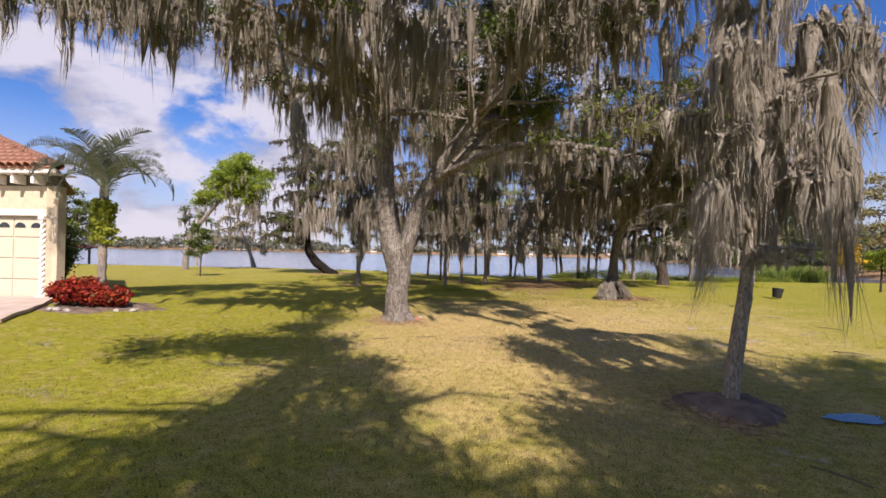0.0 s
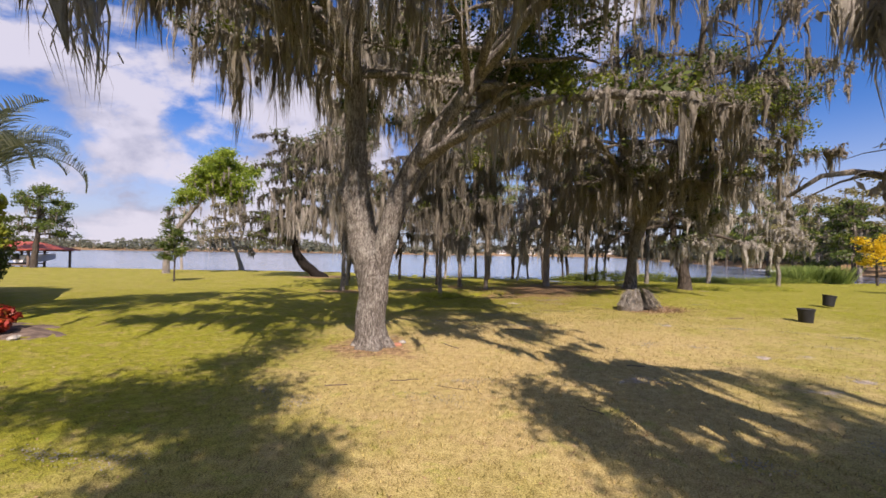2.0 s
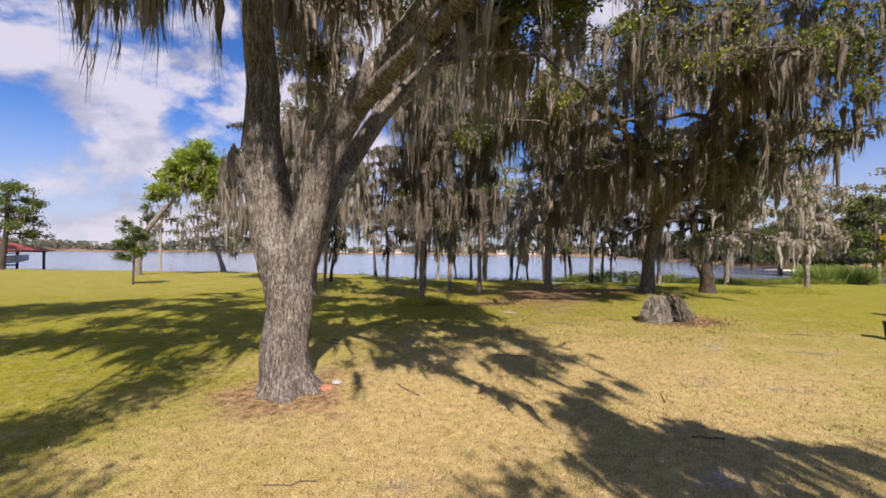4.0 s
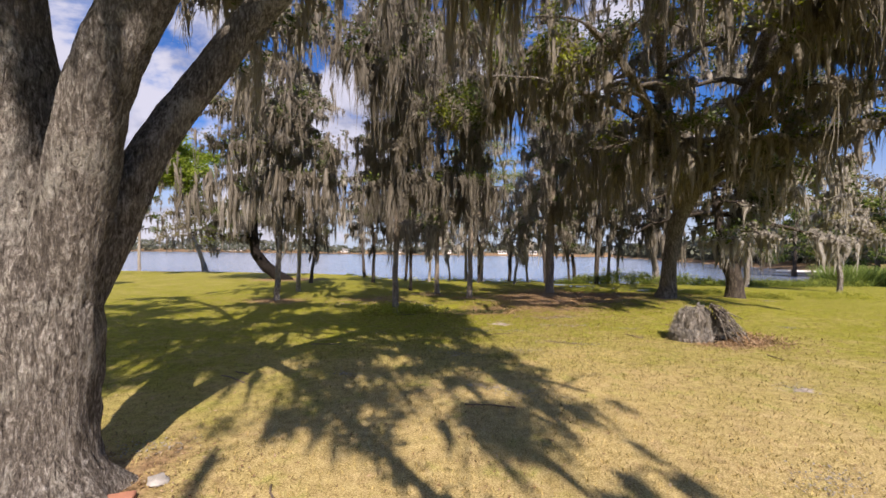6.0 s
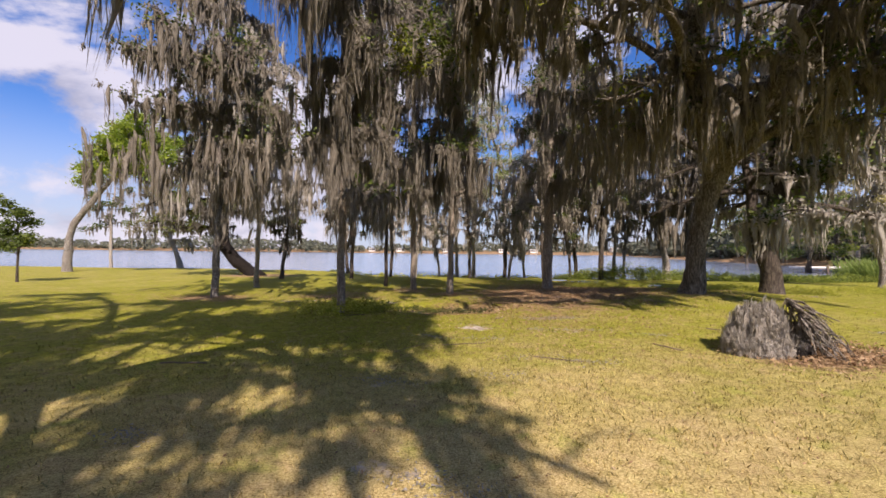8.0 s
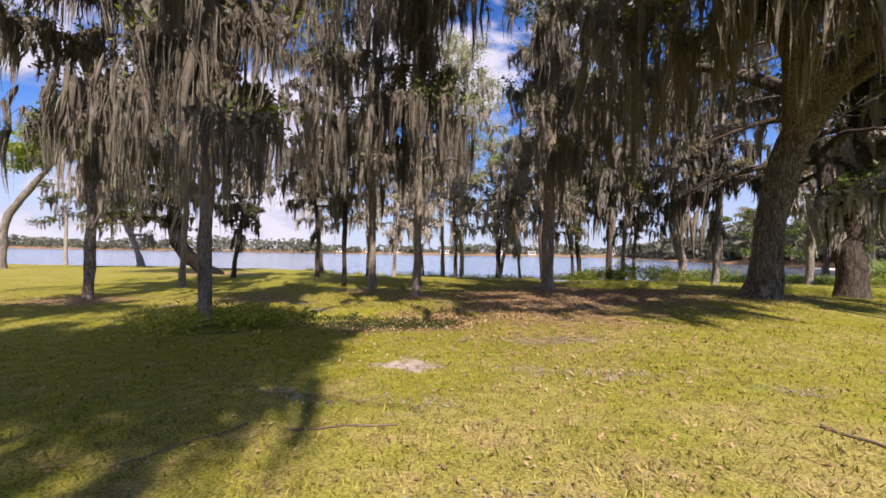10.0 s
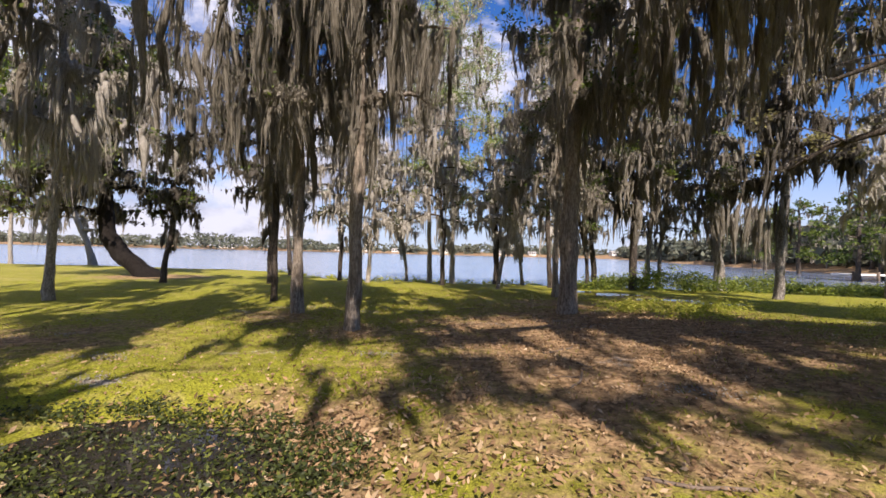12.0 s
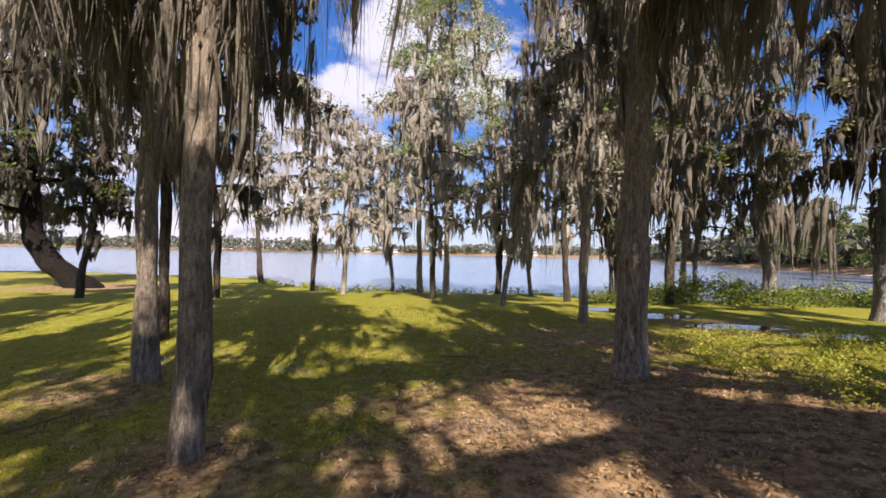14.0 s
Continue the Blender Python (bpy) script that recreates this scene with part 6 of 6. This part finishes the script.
bm = bmesh.new()
edge = [(-18, 9.88), (-9.85, 9.88), (-8.6, 8.1), (-8.0, 7.0), (-8.5, 6.0), (-9.7, 5.0), (-12, 3.8), (-18, 2.0)]
bot = [bm.verts.new((x, y, 0.0)) for x, y in edge]
f = bm.faces.new(bot)
bmesh.ops.subdivide_edges(bm, edges=bm.edges[:], cuts=6)
bmesh.ops.triangulate(bm, faces=bm.faces[:])
for v in bm.verts:
    v.co.z = max(gz(v.co.x, v.co.y), 0.12) + 0.02
me = bpy.data.meshes.new("driveway")
bm.to_mesh(me)
bm.free()
me.materials.append(M_CONCRETE)
drive = tagged(new("driveway", me), "pale pinkish paved driveway before the garage", "driveway", kind="structure")
so = drive.modifiers.new("thick", "SOLIDIFY")
so.thickness, so.offset = 0.07, -1


def mound(name, label, x, y, rx, ry, h, mat, seed, category, n=26):
    rg = np.random.default_rng(seed)
    rows, a = [], np.linspace(0, 2 * math.pi, n, endpoint=False)
    edge_ = 1 + 0.10 * np.sin(3 * a + rg.uniform(0, 6)) + 0.06 * np.sin(5 * a + rg.uniform(0, 6))
    rings = np.linspace(1, 0.05, 9)
    v = []
    for q in rings:
        px, py = x + rx * q * edge_ * np.cos(a), y + ry * q * edge_ * np.sin(a)
        v.append(np.stack([px, py, ground(px, py) - 0.02 + (h + 0.02) * (1 - q ** 2.2) + rg.normal(size=n) * 0.012 * (q < 0.98)], -1))
    v = np.vstack(v)
    f = [[i * n + j, i * n + (j + 1) % n, (i + 1) * n + (j + 1) % n, (i + 1) * n + j] for i in range(8) for j in range(n)]
    b = Build()
    b.add(v, np.array(f))
    ob = new(name, b.mesh(name, mat, True))
    return tagged(ob, label, category, kind="structure")


mound("mulch_bed", "grey-brown mulched planting bed with stone edging", -8.2, 9.3, 1.5, 1.15, 0.05, M_MULCH, 3, "mulch")
mound("mulch_ring", "ring of dark mulch round a slender tree", 3.6, 4.6, 0.62, 0.5, 0.10, M_MULCH, 4, "mulch")


def croton(x, y, r, h, seed):
    rg = np.random.default_rng(seed)
    z = gz(x, y)
    root = thing("croton_bush", (x, y, z), "croton bush with bright red and orange leaves", "bush", "croton bushes by the garage")
    st = Build()
    tips = []
    for i in range(16):
        a, q = rg.uniform(0, 6.28), math.sqrt(rg.random()) * r
        tip = np.array([q * math.cos(a), q * math.sin(a), h * (1 - 0.35 * (q / r) ** 2) * rg.uniform(0.75, 1.0)])
        st.tube([(tip[0] * 0.2, tip[1] * 0.2, 0, 0.014), (tip[0] * 0.7, tip[1] * 0.7, tip[2] * 0.5, 0.01), (*tip, 0.005)], 5)
        tips += [tip * k + (0, 0, -0.02) for k in (0.55, 0.75, 0.9, 1.0)]
    part("stem", st.mesh("stem", M_DARK, True), None, root)
    v, f = leaves(rg, np.array(tips), 30, 0.09, 0.06)
    v[:, 2] = np.maximum(v[:, 2], 0.03)
    part("foliage", mesh_of("foliage", v, f, M_RED), None, root)


for i, (x, y, r, h) in enumerate(((-8.7, 9.0, 0.32, 0.66), (-8.35, 8.85, 0.36, 0.70), (-8.0, 8.95, 0.32, 0.60), (-7.7, 9.15, 0.28, 0.50), (-8.75, 9.45, 0.34, 0.66))):
    croton(x, y, r, h, 200 + i)

stone_rg = np.random.default_rng(8)


def stone(x, y, s, mat, name="stone", label="rounded grey garden stone", seed=0, flat=0.7):
    rg = np.random.default_rng(seed)
    bm = bmesh.new()
    bmesh.ops.create_icosphere(bm, subdivisions=2, radius=s)
    for v in bm.verts:
        v.co *= 1 + 0.16 * rg.normal()
        v.co.z *= flat
    me = bpy.data.meshes.new(name)
    bm.to_mesh(me)
    bm.free()
    me.materials.append(mat)
    ob = new(name, me)
    ob.location = (x, y, gz(x, y) + s * flat * 0.45)
    return tagged(ob, label, name)


for i, (x, y, s) in enumerate(((-8.3, 8.35, 0.08), (-8.1, 8.38, 0.07), (-8.5, 8.4, 0.07), (-7.05, 8.95, 0.08), (-7.3, 8.75, 0.06))):
    tagged(stone(x, y, s, M_STONE, seed=i), group="bed edging stones")

# the feathery palm with ferns on its trunk
palm = thing("palm_tree", (-8.5, 9.65, gz(-8.5, 9.65)), "pindo palm with arching grey-green fronds and ferns on its trunk", "palm")
pb = Build()
prg = np.random.default_rng(9)
k = np.linspace(0, 1, 30)
pb.tube(np.stack([0.05 * np.sin(k * 2), 0 * k, k * 3.55 - 0.1, 0.115 + 0.014 * np.sin(k * 60) * (k < 0.8)], -1), 14, 0.02, prg)
part("trunk", pb.mesh("trunk", M_PALM, True), None, palm)
ec = np.stack([prg.normal(0, 0.12, 150), prg.normal(0, 0.12, 150), 1.8 + 1.3 * prg.beta(1.6, 1.3, 150)], -1)
ev, ef = leaves(prg, ec, 34, 0.07, 0.065, 1.2)
tagged(part("fern", mesh_of("fern", ev, ef, M_FERN), None, palm, "yellow-green fern growing on the trunk"), kind="stuff")
for i in range(19):
    az, el = i * 2.4, 1.5 - 0.75 * (i / 19)
    n_ = 22
    q = np.linspace(0, 1, n_)
    L = prg.uniform(2.0, 2.5)
    ang = el - q ** 1.5 * (1.5 + 1.2 * (i / 19))
    rr, zz = np.cumsum(np.cos(ang)) * L / n_, np.cumsum(np.sin(ang)) * L / n_
    p = np.stack([rr * math.cos(az), rr * math.sin(az), 3.4 + zz], -1)
    fb = Build()
    fb.tube(np.c_[p, 0.022 * (1 - 0.85 * q)], 5)
    out_, side_ = np.array([math.cos(az), math.sin(az), 0]), np.array([-math.sin(az), math.cos(az), 0])
    for j in range(3, n_):
        ll = 0.5 * math.sin(math.pi * min(1, (j + 3) / (n_ + 3))) + 0.08
        for sgn in (-1, 1):
            for off in (0.0, 0.5):
                a0 = p[j] - (p[j] - p[j - 1]) * off
                d = side_ * sgn * 0.75 + out_ * 0.45 * np.cos(ang[j]) + np.array([0, 0, 0.45 + prg.normal() * 0.12])
                tip = a0 + d / np.linalg.norm(d) * ll
                mid = (a0 + tip) / 2 + np.array([0, 0, 0.05])
                w_ = np.array([0, 0, 0.012]) + out_ * 0.014
                fb.add([a0 - w_, a0 + w_, mid + w_, mid - w_, tip, tip], [[0, 1, 2, 3], [3, 2, 4, 5]])
    part("frond", fb.mesh("frond", M_PALMLEAF), None, palm)
palm.scale = (0.84, 0.84, 0.84)

# dark shrubs beside the garage wall
for i, (x, y, h) in enumerate(((-14.2, 14.6, 2.2), (-16.2, 16.6, 2.6))):
    rg = np.random.default_rng(300 + i)
    root = thing("shrub", (x - 0.3, y, gz(x, y)), "dark green shrub beside the garage", "shrub", "shrubs by the garage")
    sb = Build()
    tips = []
    for q in range(14):
        a, r = rg.uniform(0, 6.28), rg.uniform(0.1, 0.6)
        t = np.array([r * math.cos(a), r * math.sin(a), h * rg.uniform(0.5, 1)])
        sb.tube([(0, 0, 0, 0.03), (*(t * 0.6), 0.015), (*t, 0.006)], 5)
        tips += [t * 0.45, t * 0.7, t * 0.9, t]
    part("stem", sb.mesh("stem", M_DARK, True), None, root)
    v, f = leaves(rg, np.array(tips), 36, 0.16, 0.06)
    part("foliage", mesh_of("foliage", v, f, M_LEAF), None, root)

# ---- loose things on the lawn ----
# the heap of a torn-out stump and roots
heap = thing("root_stump", (6.22, 15.7, gz(6.22, 15.7)), "torn-out tree stump heap with grey tangled roots", "stump")
hrg = np.random.default_rng(12)
LOBES = ((-0.34, 0.0, 0.10, 0.34, 0.36, 0.56), (-0.12, -0.06, 0.08, 0.28, 0.34, 0.62), (0.36, 0.06, 0.06, 0.20, 0.28, 0.42), (0.12, 0.22, 0.10, 0.34, 0.22, 0.62), (-0.60, -0.1, 0.02, 0.20, 0.24, 0.30), (-0.26, -0.30, 0.0, 0.40, 0.22, 0.26), (0.14, -0.28, 0.0, 0.30, 0.18, 0.16))
for cx, cy, cz, rx, ry, rz in LOBES:
    bm = bmesh.new()
    bmesh.ops.create_icosphere(bm, subdivisions=4, radius=1)
    for v in bm.verts:
        d = v.co.copy()
        az = math.atan2(d.y, d.x)
        fold = 0.10 * noise.noise(Vector((az * 3.5, cx * 9, d.z * 0.8))) + 0.07 * noise.noise(Vector((az * 9, cy * 9, d.z * 1.5)))
        s = 1 + 0.22 * noise.noise(d * 2.3 + Vector((cx * 9, cy * 7, 3))) + fold * (1.6 - abs(d.z)) + 0.10 * noise.noise(d * 9.0)
        s *= 1 - 0.3 * max(d.z, 0) ** 2 * (1 - abs(d.z))
        v.co = Vector((cx + rx * d.x * s, cy + ry * d.y * s, cz + rz * d.z * s))
    part("root_lump", bm, M_STUMP if cx < 0.1 else M_STUMPDARK if cx > 0.3 else M_BLACK, heap)
for i in range(90):
    az, s0 = hrg.uniform(-1.2, 1.0), hrg.uniform(0.1, 0.85)
    st = np.array([0.15 + 0.5 * s0 * math.cos(az), 0.45 * s0 * math.sin(az) - 0.1, 0.78 * (1 - s0 ** 1.4) + 0.06])
    en = st + np.array([math.cos(az) * 0.5, math.sin(az) * 0.35 - 0.12, 0]) * hrg.uniform(0.3, 1.1)
    en[2] = max(0.01, st[2] - hrg.uniform(0.2, 0.6))
    md_ = (st + en) / 2 + (0, 0, hrg.uniform(0.0, 0.12)) + hrg.normal(size=3) * 0.06
    rb = Build()
    rb.tube(spline(np.array([(*st, 0.03), (*md_, 0.02), (*en, 0.008)]) * (1, 1, 1, hrg.uniform(0.3, 0.9)), 7), 6, 0.05, hrg)
    part("root", rb.mesh("root", M_STUMPDARK if i % 3 else M_STUMP, True), None, heap)
# moss lies over the grey lumps in short overlapping beards
anchor, lens_ = [], []
for cx, cy, cz, rx, ry, rz in LOBES:
    for i in range(130 if cx < 0.1 else 30):
        ph, th = hrg.uniform(0, 6.28), math.acos(hrg.uniform(-0.1, 1.0))
        o_ = 1.02 + 0.06 * hrg.random()
        z_ = cz + rz * o_ * math.cos(th)
        if z_ > 0.06:
            anchor.append((cx + rx * o_ * math.sin(th) * math.cos(ph), cy + ry * o_ * math.sin(th) * math.sin(ph), z_ + 0.04))
            lens_.append(hrg.uniform(0.10, 0.42))
v, f = strands(hrg, anchor, lens_, 30, 0.0042, 0.09, 0.01, False)
tagged(part("moss", mesh_of("moss", v, f, M_PALEMOSS), None, heap, "grey moss draped over the roots"), kind="stuff")
heap.scale = (0.74, 0.80, 0.86)
rr_ = np.random.default_rng(13)
lx, ly = rr_.normal(6.75, 0.42, 2600), rr_.normal(15.5, 0.3, 2600)
v, f = flakes(rr_, lx, ly, 0.024, 0.02, 0.8)
tagged(new("leaf_heap", mesh_of("leaf_heap", v, f, M_LITTER)), "reddish-brown dead leaves heaped round the stump", "leaves", kind="stuff")


def nursery_pot(x, y, tilt, s=1.0):
    root = thing("nursery_pot", (x, y, gz(x, y) - 0.01), "black plastic nursery pot standing on the grass", "pot", "nursery pots on the lawn")
    root.matrix_basis = pose(x, y, gz(x, y) + (0.0 if not tilt else 0.06), 0, tilt, 20) @ Matrix.Scale(s, 4)
    part("body", lathe([(0.17, 0.0), (0.175, 0.02), (0.2, 0.3), (0.215, 0.36), (0.215, 0.385), (0.225, 0.385), (0.225, 0.42), (0.205, 0.42), (0.2, 0.37), (0.05, 0.365)], 24), M_POT, root)
    part("soil", lathe([(0.19, 0.367), (0.15, 0.385), (0.03, 0.395)], 18, 0.03), M_SOIL, root)


nursery_pot(9.72, 13.55, 0, 0.88)
nursery_pot(13.3, 17.1, 12, 0.88)
bm = boxes(((-0.11, -0.055, 0), (0.11, 0.055, 0.07)), bevel=0.008)
me = bpy.data.meshes.new("brick")
bm.to_mesh(me)
bm.free()
me.materials.append(M_BRICK)
bk = tagged(new("brick", me), "loose weathered red brick at the foot of the oak", "brick")
bk.matrix_basis = pose(-0.62, 10.0, gz(-0.62, 10.0) - 0.02, 6, 0, 25)
stone(-0.52, 10.25, 0.07, M_STONE, seed=41, flat=0.5)

# sticks and moss scraps on the turf
srg = np.random.default_rng(14)
for i in range(46):
    y = srg.uniform(3, 28)
    x = path_x(y) + srg.normal() * 3.2
    az, L = srg.uniform(0, 6.28), srg.uniform(0.15, 0.6)
    q = np.linspace(-0.5, 0.5, 5)
    px, py = x + q * L * math.cos(az) + srg.normal(size=5) * 0.015, y + q * L * math.sin(az) + srg.normal(size=5) * 0.015
    sb = Build()
    sb.tube(np.stack([px - x, py - y, ground(px, py) - gz(x, y) + 0.008, np.full(5, srg.uniform(0.004, 0.011))], -1), 5)
    ob = tagged(new("stick", sb.mesh("stick", M_WOOD, True)), "short grey dead stick lying on the grass", "stick", "sticks on the lawn")
    ob.location = (x, y, gz(x, y))
mx, my = [], []
for i in range(70):
    if i < len(FALLEN):
        x, y = FALLEN[i]
    else:
        y = srg.uniform(3, 30)
        x = path_x(y) + srg.normal() * 3.8
    k = srg.integers(90, 260)
    az, la, lb = srg.uniform(-0.5, 0.5), srg.uniform(0.10, 0.24), srg.uniform(0.05, 0.12)
    p, q = srg.normal(size=k) * la, srg.normal(size=k) * lb
    mx.append(x + p * math.cos(az) - q * math.sin(az))
    my.append(y + p * math.sin(az) + q * math.cos(az))
v, f = flakes(srg, np.concatenate(mx), np.concatenate(my), 0.011, 0.010, 0.5)
tagged(new("moss_scraps", mesh_of("moss_scraps", v, f, M_SCRAP)), "grey scraps of fallen moss on the grass", "moss", kind="stuff")

# ---- boathouse, far shore, woods ----
bh = thing("boathouse", (-49.5, 47.5, WATER), "open boathouse with red hip roof over the water", "boathouse")
for x in (-3.2, -0.3, 2.9):
    for y in (-2.4, 2.4):
        part("post", lathe([(0.13, -0.6), (0.13, 2.0)], 10), M_WOOD, bh)
        bh.children[-1].location = (x, y, 0)
part("deck", boxes(((-3.5, -2.7, 0.42), (-0.4, 2.7, 0.56)), ((-0.4, -2.7, 0.42), (3.2, -2.0, 0.56))), M_WOOD, bh)
part("beam", boxes(((-3.5, -2.55, 1.98), (3.2, -2.3, 2.14)), ((-3.5, 2.3, 1.98), (3.2, 2.55, 2.14))), M_WOOD, bh)
bm = bmesh.new()
c = [bm.verts.new(p) for p in ((-3.9, -3.1, 2.1), (3.6, -3.1, 2.1), (3.6, 3.1, 2.1), (-3.9, 3.1, 2.1), (-1.2, 0, 3.1), (1.0, 0, 3.1), (-3.9, -3.1, 2.2), (3.6, -3.1, 2.2), (3.6, 3.1, 2.2), (-3.9, 3.1, 2.2))]
for f in ((3, 2, 1, 0), (0, 1, 7, 6), (1, 2, 8, 7), (2, 3, 9, 8), (3, 0, 6, 9), (6, 7, 5, 4), (7, 8, 5), (8, 9, 4, 5), (9, 6, 4)):
    bm.faces.new([c[i] for i in f])
part("roof", bm, M_REDROOF, bh, "faded red hip roof")
boat = thing("motor_boat", (-48.2, 47.5, WATER + 0.75), "small motor boat on a lift under the boathouse", "boat")
bm = bmesh.new()
ring = []
for q in np.linspace(0, 1, 8):
    w = 0.95 * (1 - q ** 3 * 0.92)
    ring.append([bm.verts.new(p) for p in ((-w * 0.5, -2.0 + 4.2 * q, 0.0 + 0.35 * q ** 3), (-w, -2.0 + 4.2 * q, 0.75 + 0.2 * q ** 2), (w, -2.0 + 4.2 * q, 0.75 + 0.2 * q ** 2), (w * 0.5, -2.0 + 4.2 * q, 0.0 + 0.35 * q ** 3))])
for a_, b_ in zip(ring, ring[1:]):
    for i in range(4):
        bm.faces.new((a_[i], a_[(i + 1) % 4], b_[(i + 1) % 4], b_[i]))
bm.faces.new(ring[0][::-1])
bm.faces.new(ring[-1])
part("hull", bm, M_BOAT, boat)
part("canopy", boxes(((-0.8, -1.2, 1.05), (0.8, 0.6, 1.12)), bevel=0.02), M_POT, boat)
part("outboard", boxes(((-0.2, -2.4, 0.3), (0.2, -2.0, 1.0)), bevel=0.05), M_POT, boat)

# a low dock far along the right shore
dock = thing("dock", (46, 62, WATER), "low pale dock at the edge of the cove", "dock")
part("deck", boxes(((-4, -1, 0.5), (4, 1, 0.65))), M_TRIM, dock)
for x in (-3.6, -1.2, 1.2, 3.6):
    part("pile", lathe([(0.12, -1.0), (0.12, 0.9)], 8), M_WOOD, dock)
    dock.children[-1].location = (x, -1.1, 0)

wrg = np.random.default_rng(15)
n = 1100
tx = wrg.uniform(-900, 700, n)
ty = 408 + wrg.uniform(0, 60, n) + 25 * np.sin(tx * 0.008)
th = 0.78 * (9 + 6 * wrg.random(n) + 3 * np.sin(tx * 0.02) + 2 * np.sin(tx * 0.07)) * np.where(tx < -150, 1.0, 0.8)
bn = 420
by_ = 75 + 350 * wrg.random(bn)
tx = np.r_[tx, 56 + 0.25 * (by_ - 40) + wrg.exponential(14, bn)]
ty = np.r_[ty, by_]
th = np.r_[th, 5 + 4 * wrg.random(bn)]
n += bn
cs, k = [], 10
for i in range(n):
    w = th[i] * 0.33
    c = np.stack([tx[i] + wrg.normal(0, w, k), ty[i] + wrg.normal(0, w, k), 0.6 + th[i] * wrg.uniform(0.0, 1, k) ** 0.8], -1)
    cs.append(c)
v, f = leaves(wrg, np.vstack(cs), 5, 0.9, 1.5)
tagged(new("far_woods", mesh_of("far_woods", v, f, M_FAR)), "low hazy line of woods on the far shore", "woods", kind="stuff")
for i, (x, w, h) in enumerate(((-238, 11, 5), (-228, 9, 4.5), (-118, 12, 5), (-104, 10, 4), (-90, 9, 5), (-62, 12, 5), (-48, 10, 4), (-15, 12, 5), (40, 12, 5), (70, 10, 5), (150, 14, 6))):
    w, h = w * 0.7, h * 0.7
    hs = thing("lake_house", (x, 418, gz(x, 418) + 0.1), "small pale house on the far shore", "house", "houses on the far shore")
    part("wall", boxes(((-w / 2, 0, -0.6), (w / 2, 8, h * 0.62))), M_HOUSEWALL, hs)
    bm = bmesh.new()
    c = [bm.verts.new(p) for p in ((-w / 2 - 0.5, -0.5, h * 0.62), (w / 2 + 0.5, -0.5, h * 0.62), (w / 2 + 0.5, 8.5, h * 0.62), (-w / 2 - 0.5, 8.5, h * 0.62), (-w / 2 - 0.5, 4, h), (w / 2 + 0.5, 4, h))]
    for fc in ((3, 2, 1, 0), (0, 1, 5, 4), (2, 3, 4, 5), (1, 2, 5), (3, 0, 4)):
        bm.faces.new([c[q] for q in fc])
    part("roof", bm, M_STONE, hs)
    for q in (-0.3, 0.0, 0.3):
        part("window", boxes(((w * q - 0.7, -0.05, 0.9), (w * q + 0.7, -0.005, 2.2))), M_GLASS, hs)

# woods on the right of the lawn and round the cove
proto = tree("wood_tree", "woodland tree with dull green crown and moss at the cove", (44, 52), [straight(9.5, 0.26, (0.02, 0), 0.3, 91)], 91, branches=[(0, 15, 0.2, 3.4, 0.3, 0.35, 4)], mat=M_DARK, moss=110, moss_len=(0.4, 1.8), moss_per=4, moss_w=0.06, clumps=150, leaf_per=18, leaf_size=0.2, leaf_spread=0.45, group="woods at the cove")
proto2 = tree("wood_tree", "woodland tree with tan new foliage at the cove", (52, 58), [straight(11.0, 0.26, (-0.02, 0), 0.3, 92)], 92, branches=[(0, 16, 0.2, 3.8, 0.4, 0.3, 4)], mat=M_OAK, moss=70, moss_len=(0.4, 1.8), moss_per=4, moss_w=0.06, clumps=150, leaf_per=18, leaf_size=0.2, leaf_spread=0.5, leaf=M_TAN, group="woods at the cove")
SPOTS = [(45, 40, 0.9), (50, 36, 0.9), (44, 50, 0.9), (50, 46, 1.0), (54, 41, 1.1), (42, 60, 0.9), (50, 66, 1.0), (58, 52, 1.1), (62, 62, 1.2), (60, 74, 1.1), (70, 58, 1.2), (52, 80, 1.1), (66, 84, 1.2), (74, 72, 1.3), (80, 92, 1.3), (60, 98, 1.2), (72, 110, 1.3), (88, 80, 1.3), (46, 28, 0.9), (54, 26, 1.0), (60, 34, 1.1), (90, 120, 1.4), (80, 140, 1.4), (100, 160, 1.5)]
for i, (x, y, s) in enumerate(SPOTS):
    o = copy_thing(proto if i % 5 < 3 else proto2, pose(x, y, max(gz(x, y), WATER), 0, 0, 77 * i) @ Matrix.Scale(s, 4))
    o.scale = (s, s, s)
tree("flowering_tree", "small tree covered in yellow blossom at the wood's edge", (32.6, 35.5), [straight(3.6, 0.09, (0, 0), 0.2, 93)], 93, branches=[(0, 9, 0.4, 1.6, 0.4, 0.4, 4)], mat=M_DARK, clumps=56, leaf_per=30, leaf_size=0.11, leaf_spread=0.28, leaf=M_YELLOW)
tree("young_tree", "young light-green tree on the open lawn", (24.2, 24.2), [straight(2.1, 0.06, (0, 0), 0.1, 94)], 94, branches=[(0, 8, 0.5, 0.9, 0.4, 0.2, 4)], mat=M_DARK, clumps=60, leaf_per=30, leaf_size=0.09, leaf_spread=0.2, leaf=M_LIME)
